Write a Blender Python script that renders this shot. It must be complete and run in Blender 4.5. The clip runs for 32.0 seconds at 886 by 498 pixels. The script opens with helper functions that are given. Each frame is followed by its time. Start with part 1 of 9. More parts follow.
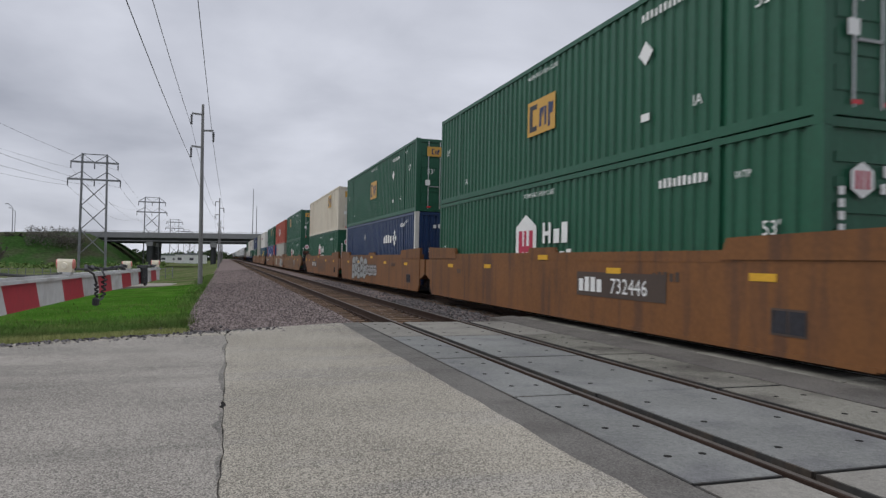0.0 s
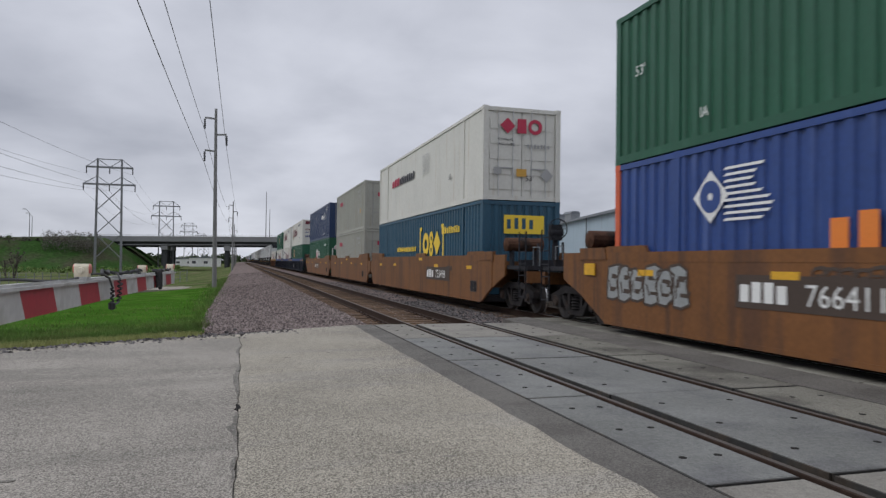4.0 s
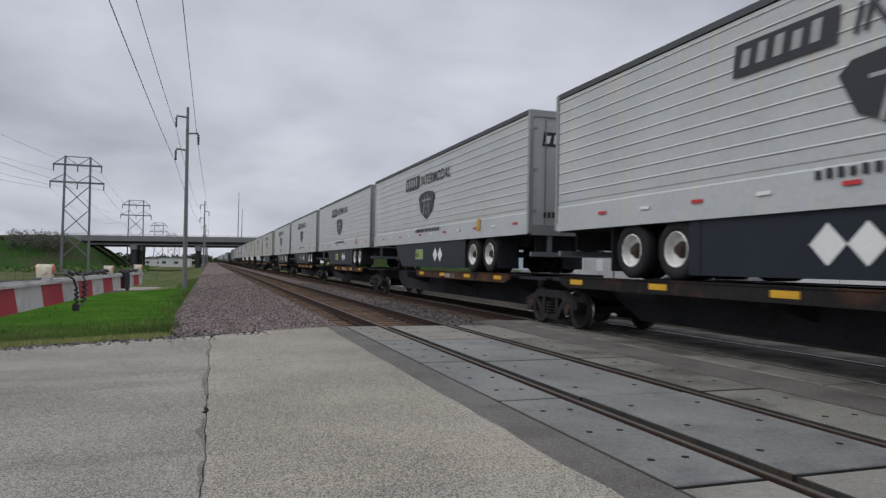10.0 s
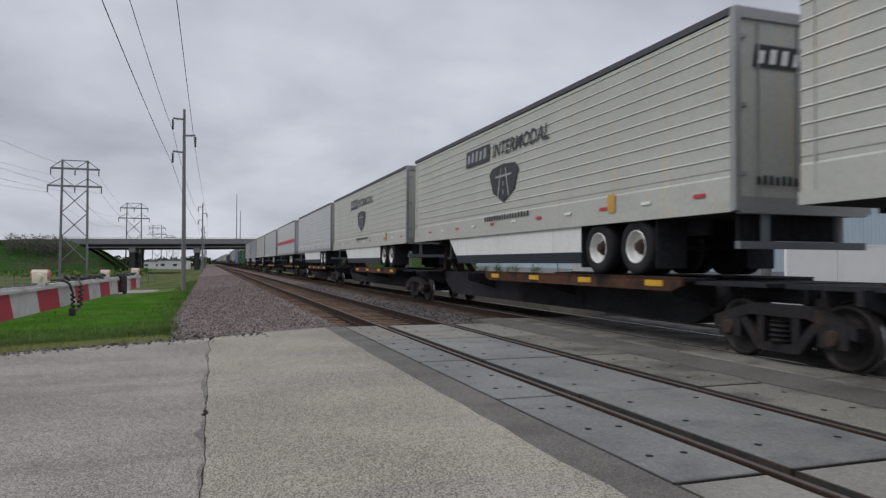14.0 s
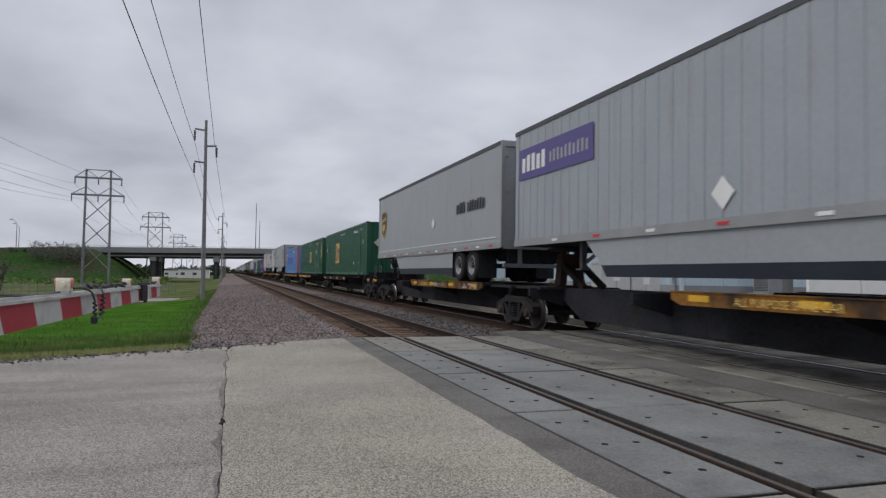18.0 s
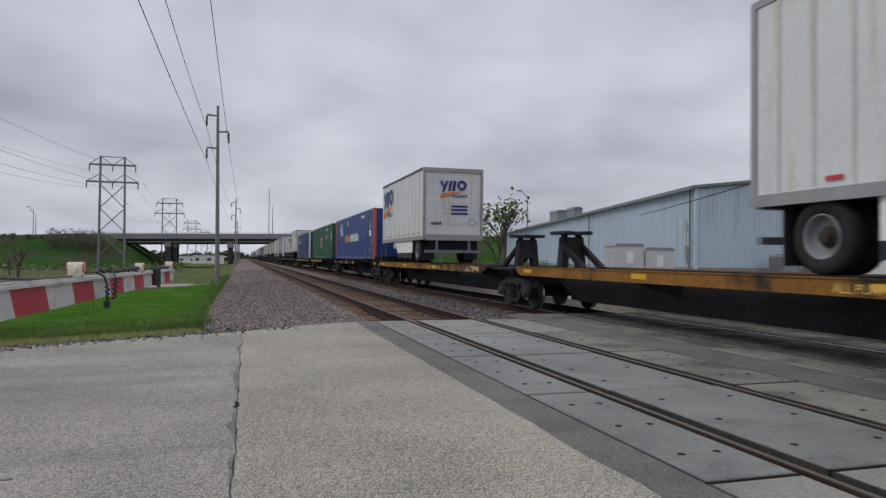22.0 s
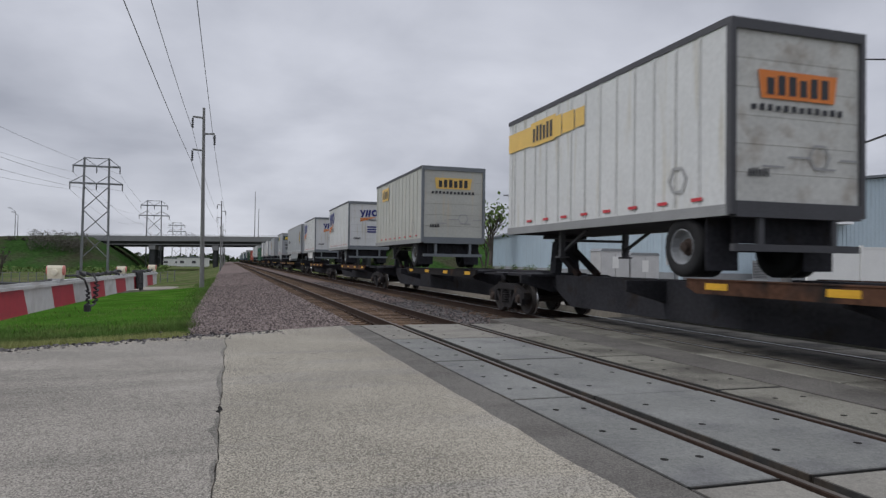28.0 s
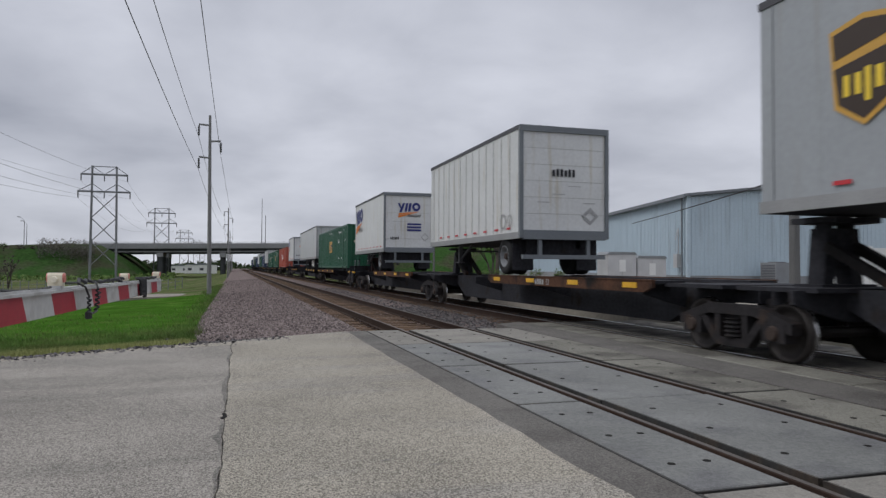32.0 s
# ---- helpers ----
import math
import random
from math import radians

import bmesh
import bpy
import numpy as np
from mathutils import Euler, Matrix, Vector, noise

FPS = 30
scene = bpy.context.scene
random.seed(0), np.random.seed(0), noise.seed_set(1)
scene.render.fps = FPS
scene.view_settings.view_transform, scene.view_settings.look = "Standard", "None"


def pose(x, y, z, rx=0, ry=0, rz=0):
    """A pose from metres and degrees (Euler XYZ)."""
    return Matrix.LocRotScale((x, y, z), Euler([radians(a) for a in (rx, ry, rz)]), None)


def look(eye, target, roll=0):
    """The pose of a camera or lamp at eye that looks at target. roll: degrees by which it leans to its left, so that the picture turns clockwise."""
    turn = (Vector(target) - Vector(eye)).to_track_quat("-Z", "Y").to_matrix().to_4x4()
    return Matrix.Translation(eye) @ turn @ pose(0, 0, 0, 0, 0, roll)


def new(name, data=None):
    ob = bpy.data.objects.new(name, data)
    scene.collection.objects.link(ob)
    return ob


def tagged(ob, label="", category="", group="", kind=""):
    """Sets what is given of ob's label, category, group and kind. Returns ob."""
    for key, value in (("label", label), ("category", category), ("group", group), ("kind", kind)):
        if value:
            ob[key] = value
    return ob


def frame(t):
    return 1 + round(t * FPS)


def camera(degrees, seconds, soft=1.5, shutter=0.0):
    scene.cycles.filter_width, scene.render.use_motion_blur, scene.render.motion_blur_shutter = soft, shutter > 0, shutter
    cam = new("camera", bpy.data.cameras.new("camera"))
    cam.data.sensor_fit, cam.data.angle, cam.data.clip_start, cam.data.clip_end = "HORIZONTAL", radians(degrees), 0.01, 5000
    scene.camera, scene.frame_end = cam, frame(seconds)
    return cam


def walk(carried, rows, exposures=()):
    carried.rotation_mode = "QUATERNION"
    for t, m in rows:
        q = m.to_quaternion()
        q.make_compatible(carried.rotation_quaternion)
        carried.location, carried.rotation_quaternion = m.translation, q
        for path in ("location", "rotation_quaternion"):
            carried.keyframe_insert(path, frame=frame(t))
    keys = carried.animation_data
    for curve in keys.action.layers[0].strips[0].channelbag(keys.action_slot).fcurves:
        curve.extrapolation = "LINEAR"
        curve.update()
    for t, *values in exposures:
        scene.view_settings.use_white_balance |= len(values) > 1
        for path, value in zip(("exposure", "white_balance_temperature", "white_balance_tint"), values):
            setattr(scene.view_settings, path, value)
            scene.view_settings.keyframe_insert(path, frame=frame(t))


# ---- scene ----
SECONDS = 32.0
PATH = [
    (0, (-0.052, 0.003, 1.32), (0.551, 1.91, 1.355), 1.1),
    (0.5, (-0.054, 0.0, 1.319), (0.55, 1.906, 1.36), 0.9),
    (1, (-0.052, 0.008, 1.316), (0.541, 1.917, 1.363), 0.7),
    (1.5, (-0.048, 0.008, 1.326), (0.533, 1.922, 1.385), 0.7),
    (2, (-0.057, 0.002, 1.324), (0.517, 1.916, 1.399), 0.5),
    (2.5, (-0.055, -0.009, 1.326), (0.522, 1.905, 1.4), 0.5),
    (3, (-0.055, -0.009, 1.323), (0.522, 1.905, 1.376), 0.5),
    (3.5, (-0.053, -0.004, 1.319), (0.523, 1.91, 1.367), 0.7),
    (4, (-0.052, -0.003, 1.323), (0.516, 1.914, 1.362), 0.7),
    (4.5, (-0.056, 0.003, 1.327), (0.515, 1.92, 1.364), 0.4),
    (6.5, (-0.05, 0.017, 1.326), (0.539, 1.928, 1.37), 0.8),
    (7, (-0.051, 0.008, 1.333), (0.532, 1.921, 1.375), 0.6),
    (7.5, (-0.05, 0.008, 1.329), (0.531, 1.921, 1.375), 0.7),
    (8, (-0.051, -0.003, 1.339), (0.545, 1.905, 1.381), 1.0),
    (8.5, (-0.046, -0.002, 1.335), (0.57, 1.9, 1.371), 1.0),
    (9, (-0.04, 0.006, 1.332), (0.597, 1.902, 1.37), 1.1),
    (9.5, (-0.031, 0.008, 1.334), (0.605, 1.903, 1.371), 1.0),
    (10, (-0.039, -0.004, 1.328), (0.601, 1.891, 1.374), 1.1),
    (10.5, (-0.037, -0.008, 1.33), (0.596, 1.889, 1.362), 1.0),
    (11, (-0.029, -0.005, 1.334), (0.609, 1.89, 1.371), 0.9),
    (11.5, (-0.029, -0.008, 1.332), (0.618, 1.884, 1.375), 1.0),
    (12, (-0.028, -0.001, 1.333), (0.623, 1.889, 1.375), 1.1),
    (12.5, (-0.027, 0.005, 1.33), (0.623, 1.896, 1.372), 1.0),
    (13, (-0.032, -0.007, 1.336), (0.616, 1.885, 1.372), 0.8),
    (13.5, (-0.025, 0.003, 1.332), (0.62, 1.896, 1.366), 0.5),
    (14, (-0.024, -0.016, 1.334), (0.619, 1.877, 1.376), 0.3),
    (14.5, (-0.015, -0.019, 1.34), (0.629, 1.874, 1.398), 0.5),
    (16.5, (-0.013, -0.022, 1.333), (0.614, 1.876, 1.408), 0.8),
    (17, (-0.013, -0.02, 1.341), (0.602, 1.881, 1.428), 0.7),
    (17.5, (-0.021, -0.022, 1.333), (0.576, 1.885, 1.414), 0.9),
    (18, (-0.026, -0.025, 1.338), (0.568, 1.883, 1.413), 0.9),
    (18.5, (-0.019, -0.028, 1.328), (0.571, 1.882, 1.38), 0.9),
    (19, (-0.018, -0.006, 1.331), (0.571, 1.904, 1.389), 0.9),
    (19.5, (-0.017, -0.008, 1.336), (0.569, 1.903, 1.402), 0.9),
    (20, (-0.008, -0.023, 1.335), (0.581, 1.888, 1.395), 0.9),
    (20.5, (-0.008, -0.017, 1.331), (0.582, 1.893, 1.385), 1.1),
    (21, (-0.014, -0.008, 1.322), (0.555, 1.908, 1.377), 0.6),
    (21.5, (-0.015, -0.008, 1.333), (0.55, 1.91, 1.375), 0.4),
    (22, (-0.01, -0.001, 1.327), (0.55, 1.919, 1.355), 0.5),
    (22.5, (-0.016, -0.002, 1.325), (0.541, 1.919, 1.36), 0.6),
    (23, (-0.02, -0.008, 1.336), (0.539, 1.912, 1.361), 0.6),
    (23.5, (-0.006, -0.017, 1.326), (0.554, 1.903, 1.345), 0.4),
    (24, (-0.008, -0.008, 1.326), (0.541, 1.915, 1.338), 0.4),
    (24.5, (-0.009, -0.025, 1.325), (0.531, 1.901, 1.339), 0.2),
    (25, (-0.004, -0.03, 1.333), (0.541, 1.894, 1.344), -0.0),
    (25.5, (-0.003, -0.004, 1.32), (0.537, 1.922, 1.333), 0.3),
    (27.5, (-0.003, 0.0, 1.34), (0.576, 1.915, 1.368), 0.6),
    (28, (0.001, 0.0, 1.333), (0.598, 1.909, 1.373), 0.8),
    (28.5, (-0.001, 0.015, 1.335), (0.615, 1.917, 1.379), 0.7),
    (29, (0.002, 0.025, 1.334), (0.612, 1.929, 1.384), 0.5),
    (29.5, (0.008, 0.027, 1.344), (0.616, 1.93, 1.426), 0.7),
    (30, (0.021, 0.008, 1.34), (0.614, 1.916, 1.417), 0.9),
    (30.5, (0.027, 0.031, 1.335), (0.597, 1.947, 1.405), -0.3),
    (31, (0.028, 0.021, 1.326), (0.594, 1.938, 1.38), -0.0),
    (31.5, (0.043, 0.032, 1.336), (0.612, 1.949, 1.398), 0.4),
    (32, (0.034, 0.014, 1.329), (0.612, 1.928, 1.383), 0.3),
]
cam = camera(65.45, SECONDS, soft=1.35, shutter=0.08)
walk(cam, [(t, look(eye, target, roll)) for t, eye, target, roll in PATH], exposures=[(0, 0.0), (8, 0.0), (9.5, -0.07), (23, -0.07), (24, 0.0), (25.5, 0.0), (28, -0.06), (32, -0.06)])

# ---- world and light: a bright overcast sky ----
world = bpy.data.worlds.new("overcast")
scene.world = world
world.use_nodes = True
wn, wl = world.node_tree.nodes, world.node_tree.links
wn.clear()


def wnode(kind, **sets):
    n = wn.new(kind)
    for k, v in sets.items():
        n.inputs[k].default_value = v
    return n


wout = wn.new("ShaderNodeOutputWorld")
sky = wn.new("ShaderNodeTexSky")
sky.sky_type, sky.sun_disc = "NISHITA", False
sky.sun_elevation, sky.sun_rotation = radians(47), radians(282)
sky_bg = wnode("ShaderNodeBackground", Strength=0.08)
wl.new(sky.outputs[0], sky_bg.inputs[0])
wco = wn.new("ShaderNodeTexCoord")
wsep = wn.new("ShaderNodeSeparateXYZ")
wl.new(wco.outputs["Generated"], wsep.inputs[0])
# the cloud sheet, seen in perspective: direction divided by height
wup = wn.new("ShaderNodeMath")
wup.operation = "MAXIMUM"
wl.new(wsep.outputs[2], wup.inputs[0])
wup.inputs[1].default_value = 0.0
wadd = wn.new("ShaderNodeMath")
wadd.operation = "ADD"
wl.new(wup.outputs[0], wadd.inputs[0])
wadd.inputs[1].default_value = 0.27
wdx, wdy = wn.new("ShaderNodeMath"), wn.new("ShaderNodeMath")
for n, i in ((wdx, 0), (wdy, 1)):
    n.operation = "DIVIDE"
    wl.new(wsep.outputs[i], n.inputs[0])
    wl.new(wadd.outputs[0], n.inputs[1])
wjoin = wn.new("ShaderNodeCombineXYZ")
wl.new(wdx.outputs[0], wjoin.inputs[0])
wl.new(wdy.outputs[0], wjoin.inputs[1])
wcomb = wn.new("ShaderNodeVectorMath")
wcomb.operation = "ADD"
wcomb.inputs[1].default_value = (7.3, -2.6, 0.0)
wl.new(wjoin.outputs[0], wcomb.inputs[0])
cl1 = wnode("ShaderNodeTexNoise", Scale=1.7, Detail=6.0, Roughness=0.5, Distortion=0.2)
cl2 = wnode("ShaderNodeTexNoise", Scale=0.75, Detail=3.0, Roughness=0.5)
for n in (cl1, cl2):
    wl.new(wcomb.outputs[0], n.inputs["Vector"])
wmix = wn.new("ShaderNodeMath")
wmix.operation = "ADD"
wl.new(cl1.outputs[0], wmix.inputs[0])
wl.new(cl2.outputs[0], wmix.inputs[1])
cramp = wn.new("ShaderNodeValToRGB")
cr = cramp.color_ramp
cr.elements[0].position, cr.elements[0].color = 0.36, (0.39, 0.412, 0.485, 1)
cr.elements[1].position, cr.elements[1].color = 0.62, (0.715, 0.74, 0.83, 1)
whalf = wn.new("ShaderNodeMath")
whalf.operation = "MULTIPLY"
whalf.inputs[1].default_value = 0.5
wl.new(wmix.outputs[0], whalf.inputs[0])
wl.new(whalf.outputs[0], cramp.inputs[0])
# an overcast sky is palest in a band at the horizon and bright overhead
hramp = wn.new("ShaderNodeValToRGB")
hr = hramp.color_ramp
hr.elements[0].position, hr.elements[0].color = 0.0, (1.04, 1.04, 1.03, 1)
hr.elements[1].position, hr.elements[1].color = 1.0, (2.1, 2.1, 2.05, 1)
e = hr.elements.new(0.14)
e.color = (1.0, 1.0, 1.0, 1)
e = hr.elements.new(0.40)
e.color = (1.02, 1.02, 1.02, 1)
e = hr.elements.new(0.62)
e.color = (1.65, 1.65, 1.62, 1)
wl.new(wup.outputs[0], hramp.inputs[0])
wmul = wn.new("ShaderNodeMixRGB")
wmul.blend_type = "MULTIPLY"
wmul.inputs[0].default_value = 1.0
wl.new(cramp.outputs[0], wmul.inputs[1])
wl.new(hramp.outputs[0], wmul.inputs[2])
cloud_bg = wnode("ShaderNodeBackground", Strength=0.935)
wl.new(wmul.outputs[0], cloud_bg.inputs[0])
wsh = wn.new("ShaderNodeMixShader")
wsh.inputs[0].default_value = 0.96
wl.new(sky_bg.outputs[0], wsh.inputs[1])
wl.new(cloud_bg.outputs[0], wsh.inputs[2])
wl.new(wsh.outputs[0], wout.inputs[0])

sun = new("sun", bpy.data.lights.new("sun", "SUN"))
sun.data.energy, sun.data.angle, sun.data.color = 1.05, radians(25), (1.0, 0.985, 0.965)
sun.matrix_world = look((-55, 12, 60), (0, 0, 0))


# ---- materials ----
def mat(name, col, rough=0.6, metal=0.0, var=0.18, scale=1.2, fine=30.0, bump=0.0, stain=None, stain_at=0.6, streak=False, spread=0.0, stretch=None, island=0.0, grain=0.0, smear=None, spec=0.5):
    """A surface with variation at two scales, an optional stain colour and fine relief."""
    m = bpy.data.materials.new(name)
    m.use_nodes = True
    n, l = m.node_tree.nodes, m.node_tree.links
    b = n["Principled BSDF"]
    b.inputs["Roughness"].default_value, b.inputs["Metallic"].default_value = rough, metal
    b.inputs["Specular IOR Level"].default_value = spec
    co = n.new("ShaderNodeTexCoord")
    mp = n.new("ShaderNodeMapping")
    mp.inputs["Location"].default_value = (0.131, 0.273, 0.417)
    if stretch:
        mp.inputs["Scale"].default_value = stretch
    l.new(co.outputs["Object"], mp.inputs[0])
    big, small = n.new("ShaderNodeTexNoise"), n.new("ShaderNodeTexNoise")
    big.inputs["Scale"].default_value, big.inputs["Detail"].default_value = scale, 4
    small.inputs["Scale"].default_value, small.inputs["Detail"].default_value = fine, 3
    l.new(mp.outputs[0], big.inputs["Vector"])
    l.new(mp.outputs[0], small.inputs["Vector"])
    s = n.new("ShaderNodeMath")
    s.operation = "ADD"
    l.new(big.outputs[0], s.inputs[0])
    l.new(small.outputs[0], s.inputs[1])
    if spread:
        oi = n.new("ShaderNodeObjectInfo")
        r = n.new("ShaderNodeMath")
        r.operation = "MULTIPLY_ADD"
        l.new(oi.outputs["Random"], r.inputs[0])
        r.inputs[1].default_value = spread
        l.new(s.outputs[0], r.inputs[2])
        r2 = n.new("ShaderNodeMath")
        r2.operation = "SUBTRACT"
        l.new(r.outputs[0], r2.inputs[0])
        r2.inputs[1].default_value = spread / 2
        s = r2
    if island:
        gi = n.new("ShaderNodeNewGeometry")
        r3 = n.new("ShaderNodeMath")
        r3.operation = "MULTIPLY_ADD"
        l.new(gi.outputs["Random Per Island"], r3.inputs[0])
        r3.inputs[1].default_value = island
        l.new(s.outputs[0], r3.inputs[2])
        r4 = n.new("ShaderNodeMath")
        r4.operation = "SUBTRACT"
        l.new(r3.outputs[0], r4.inputs[0])
        r4.inputs[1].default_value = island / 2
        s = r4
    if grain:
        gn = n.new("ShaderNodeTexVoronoi")
        gn.inputs["Scale"].default_value = 120
        l.new(mp.outputs[0], gn.inputs["Vector"])
        g2 = n.new("ShaderNodeMath")
        g2.operation = "MULTIPLY_ADD"
        l.new(gn.outputs["Color"], g2.inputs[0])
        g2.inputs[1].default_value = grain
        l.new(s.outputs[0], g2.inputs[2])
        g3 = n.new("ShaderNodeMath")
        g3.operation = "SUBTRACT"
        l.new(g2.outputs[0], g3.inputs[0])
        g3.inputs[1].default_value = grain / 2
        s = g3
    mr = n.new("ShaderNodeMapRange")
    mr.inputs["From Min"].default_value, mr.inputs["From Max"].default_value = 0.6, 1.4
    mr.inputs["To Min"].default_value, mr.inputs["To Max"].default_value = 1 - var, 1 + var
    l.new(s.outputs[0], mr.inputs[0])
    mul = n.new("ShaderNodeMixRGB")
    mul.blend_type, mul.inputs[0].default_value = "MULTIPLY", 1.0
    mul.inputs[1].default_value = (*col, 1)
    l.new(mr.outputs[0], mul.inputs[2])
    out = mul.outputs[0]
    if stain:
        st = n.new("ShaderNodeTexNoise")
        st.inputs["Scale"].default_value, st.inputs["Detail"].default_value = scale * 1.7, 6
        mp2 = n.new("ShaderNodeMapping")
        mp2.inputs["Scale"].default_value = smear or ((4, 4, 0.35) if streak else (1, 1, 1))
        mp2.inputs["Rotation"].default_value = (0, 0, radians(-27) if smear else 0)
        mp2.inputs["Location"].default_value = (3.1, 7.7, 1.3)
        l.new(co.outputs["Object"], mp2.inputs[0])
        l.new(mp2.outputs[0], st.inputs["Vector"])
        rp = n.new("ShaderNodeMapRange")
        rp.inputs["From Min"].default_value, rp.inputs["From Max"].default_value = stain_at - 0.06, stain_at + 0.10
        l.new(st.outputs[0], rp.inputs[0])
        mx = n.new("ShaderNodeMixRGB")
        sm = n.new("ShaderNodeMixRGB")
        sm.blend_type, sm.inputs[0].default_value = "MULTIPLY", 1.0
        sm.inputs[1].default_value = (*stain, 1)
        l.new(mr.outputs[0], sm.inputs[2])
        l.new(sm.outputs[0], mx.inputs[2])
        l.new(rp.outputs[0], mx.inputs[0])
        l.new(out, mx.inputs[1])
        out = mx.outputs[0]
    l.new(out, b.inputs["Base Color"])
    if bump:
        bp = n.new("ShaderNodeBump")
        bp.inputs["Strength"].default_value, bp.inputs["Distance"].default_value = bump, 0.02
        l.new(small.outputs[0], bp.inputs["Height"])
        l.new(bp.outputs[0], b.inputs["Normal"])
    return m


CONCRETE = mat("road_concrete", (0.232, 0.214, 0.189), 0.9, var=0.50, scale=0.6, fine=62, bump=0.4, stain=(0.190, 0.176, 0.156), stain_at=0.54, smear=(0.35, 1.6, 1), grain=1.5, spec=0.2)
WARM_CONCRETE = mat("warm_road_concrete", (0.256, 0.234, 0.194), 0.9, var=0.54, scale=0.6, fine=62, bump=0.4, stain=(0.232, 0.215, 0.188), stain_at=0.57, smear=(0.35, 1.6, 1), grain=1.75, spec=0.2)
WORN_JOINT = mat("worn_joint_grey", (0.165, 0.155, 0.140), 0.95, var=0.45, scale=3, fine=40, bump=0.9, grain=1.1, spec=0.1)
PANEL = mat("crossing_concrete", (0.166, 0.168, 0.160), 0.85, var=0.3, scale=0.9, fine=30, bump=0.3, stain=(0.13, 0.13, 0.13), stain_at=0.57, spread=0.25, grain=0.5, spec=0.3)
PALE_PANEL = mat("pale_concrete", (0.205, 0.194, 0.172), 0.9, var=0.25, scale=0.9, fine=30, bump=0.3, stain=(0.16, 0.15, 0.135), stain_at=0.56, spread=0.2, grain=0.6, spec=0.2)
MID_PANEL = mat("worn_concrete", (0.178, 0.171, 0.146), 0.9, var=0.32, scale=0.8, fine=30, bump=0.3, stain=(0.105, 0.098, 0.086), stain_at=0.54, spread=0.2, grain=1.0, spec=0.15)
ASPHALT = mat("asphalt", (0.122, 0.114, 0.104), 0.9, var=0.35, scale=1.0, fine=40, bump=0.4, stain=(0.095, 0.088, 0.080), stain_at=0.56, grain=1.0, spec=0.2)
GRIMY_PANEL = mat("grimy_concrete", (0.135, 0.125, 0.108), 0.9, var=0.35, scale=0.8, fine=30, bump=0.4, stain=(0.055, 0.052, 0.048), stain_at=0.50, spread=0.2, grain=0.8, spec=0.15)
JOINT = mat("joint_filler", (0.022, 0.021, 0.020), 0.95, var=0.3, spec=0.05)
RUBBER = mat("flangeway_rubber", (0.026, 0.022, 0.019), 0.9, var=0.4, scale=2, stain=(0.075, 0.062, 0.045), stain_at=0.62, spec=0.1)
RAIL_TOP = mat("worn_rail", (0.095, 0.082, 0.072), 0.55, 0.2, var=0.2, scale=2, spec=0.3)
RAIL_BRIGHT = mat("polished_rail", (0.55, 0.55, 0.56), 0.28, 0.9, var=0.15, scale=2)
RAIL_RUST = mat("rail_rust", (0.040, 0.026, 0.020), 0.85, var=0.3, scale=3, spec=0.1)
TIE = mat("tie_wood", (0.125, 0.084, 0.058), 0.92, var=0.45, scale=2, fine=40, bump=0.4, spread=0.5, stain=(0.2, 0.13, 0.075), stain_at=0.6, spec=0.1)
BALLAST = mat("ballast_bed", (0.150, 0.118, 0.110), 0.95, var=0.5, scale=1.5, fine=24, bump=1.0, spec=0.05)
STONE = mat("ballast_stone", (0.182, 0.150, 0.142), 0.95, var=0.52, scale=2.5, fine=18, bump=0.3, island=1.0, spec=0.1)
STONE_DARK = mat("dark_stone", (0.105, 0.098, 0.098), 0.95, var=0.6, scale=2.5, fine=18, bump=0.3, island=1.0, spec=0.1)
GRASS_GROUND = mat("grass_ground", (0.066, 0.094, 0.032), 0.95, var=0.5, scale=0.12, fine=3.0, bump=0.6, stain=(0.115, 0.112, 0.064), stain_at=0.50, spec=0.0)
VERGE_GRASS = mat("verge_grass", (0.038, 0.096, 0.012), 0.95, var=0.5, scale=0.5, fine=14, stain=(0.080, 0.125, 0.028), stain_at=0.60, spec=0.0)
BLADE = mat("grass_blade", (0.100, 0.172, 0.042), 0.75, var=0.6, scale=0.45, fine=5, stain=(0.135, 0.170, 0.055), stain_at=0.52, spec=0.1)
DRY_BLADE = mat("pale_grass", (0.27, 0.285, 0.110), 0.8, var=0.35, scale=0.8, fine=5, spec=0.1)
SLOPE_GRASS = mat("bank_grass", (0.030, 0.064, 0.018), 0.95, var=0.5, scale=0.06, fine=1.2, bump=0.6, stain=(0.050, 0.052, 0.032), stain_at=0.50, spec=0.0)
EDGE_DIRT = mat("road_edge_dirt", (0.115, 0.100, 0.078), 0.95, var=0.5, scale=2.0, fine=20, bump=0.8, stain=(0.070, 0.085, 0.030), stain_at=0.55, spec=0.0)
RIVET = mat("rivet_line", (0.34, 0.34, 0.33), 0.5, var=0.5, scale=3, fine=60)
DIRT = mat("yard_dirt", (0.24, 0.22, 0.19), 0.95, var=0.3, scale=0.15, fine=6, spec=0.1)
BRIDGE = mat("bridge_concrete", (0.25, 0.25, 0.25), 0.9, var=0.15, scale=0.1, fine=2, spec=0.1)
# darker than BRIDGE: the recess shade under the deck is put into this colour
BRIDGE_DARK = mat("bridge_underside_shade", (0.060, 0.063, 0.064), 0.85, var=0.2, scale=0.15, fine=2, spec=0.1)
STEEL = mat("galvanised_steel", (0.20, 0.205, 0.215), 0.6, 0.3, var=0.2, scale=0.2, fine=3)
WOOD_POLE = mat("weathered_pole", (0.125, 0.124, 0.122), 0.9, var=0.3, scale=1, fine=20, stretch=(6, 6, 0.3))
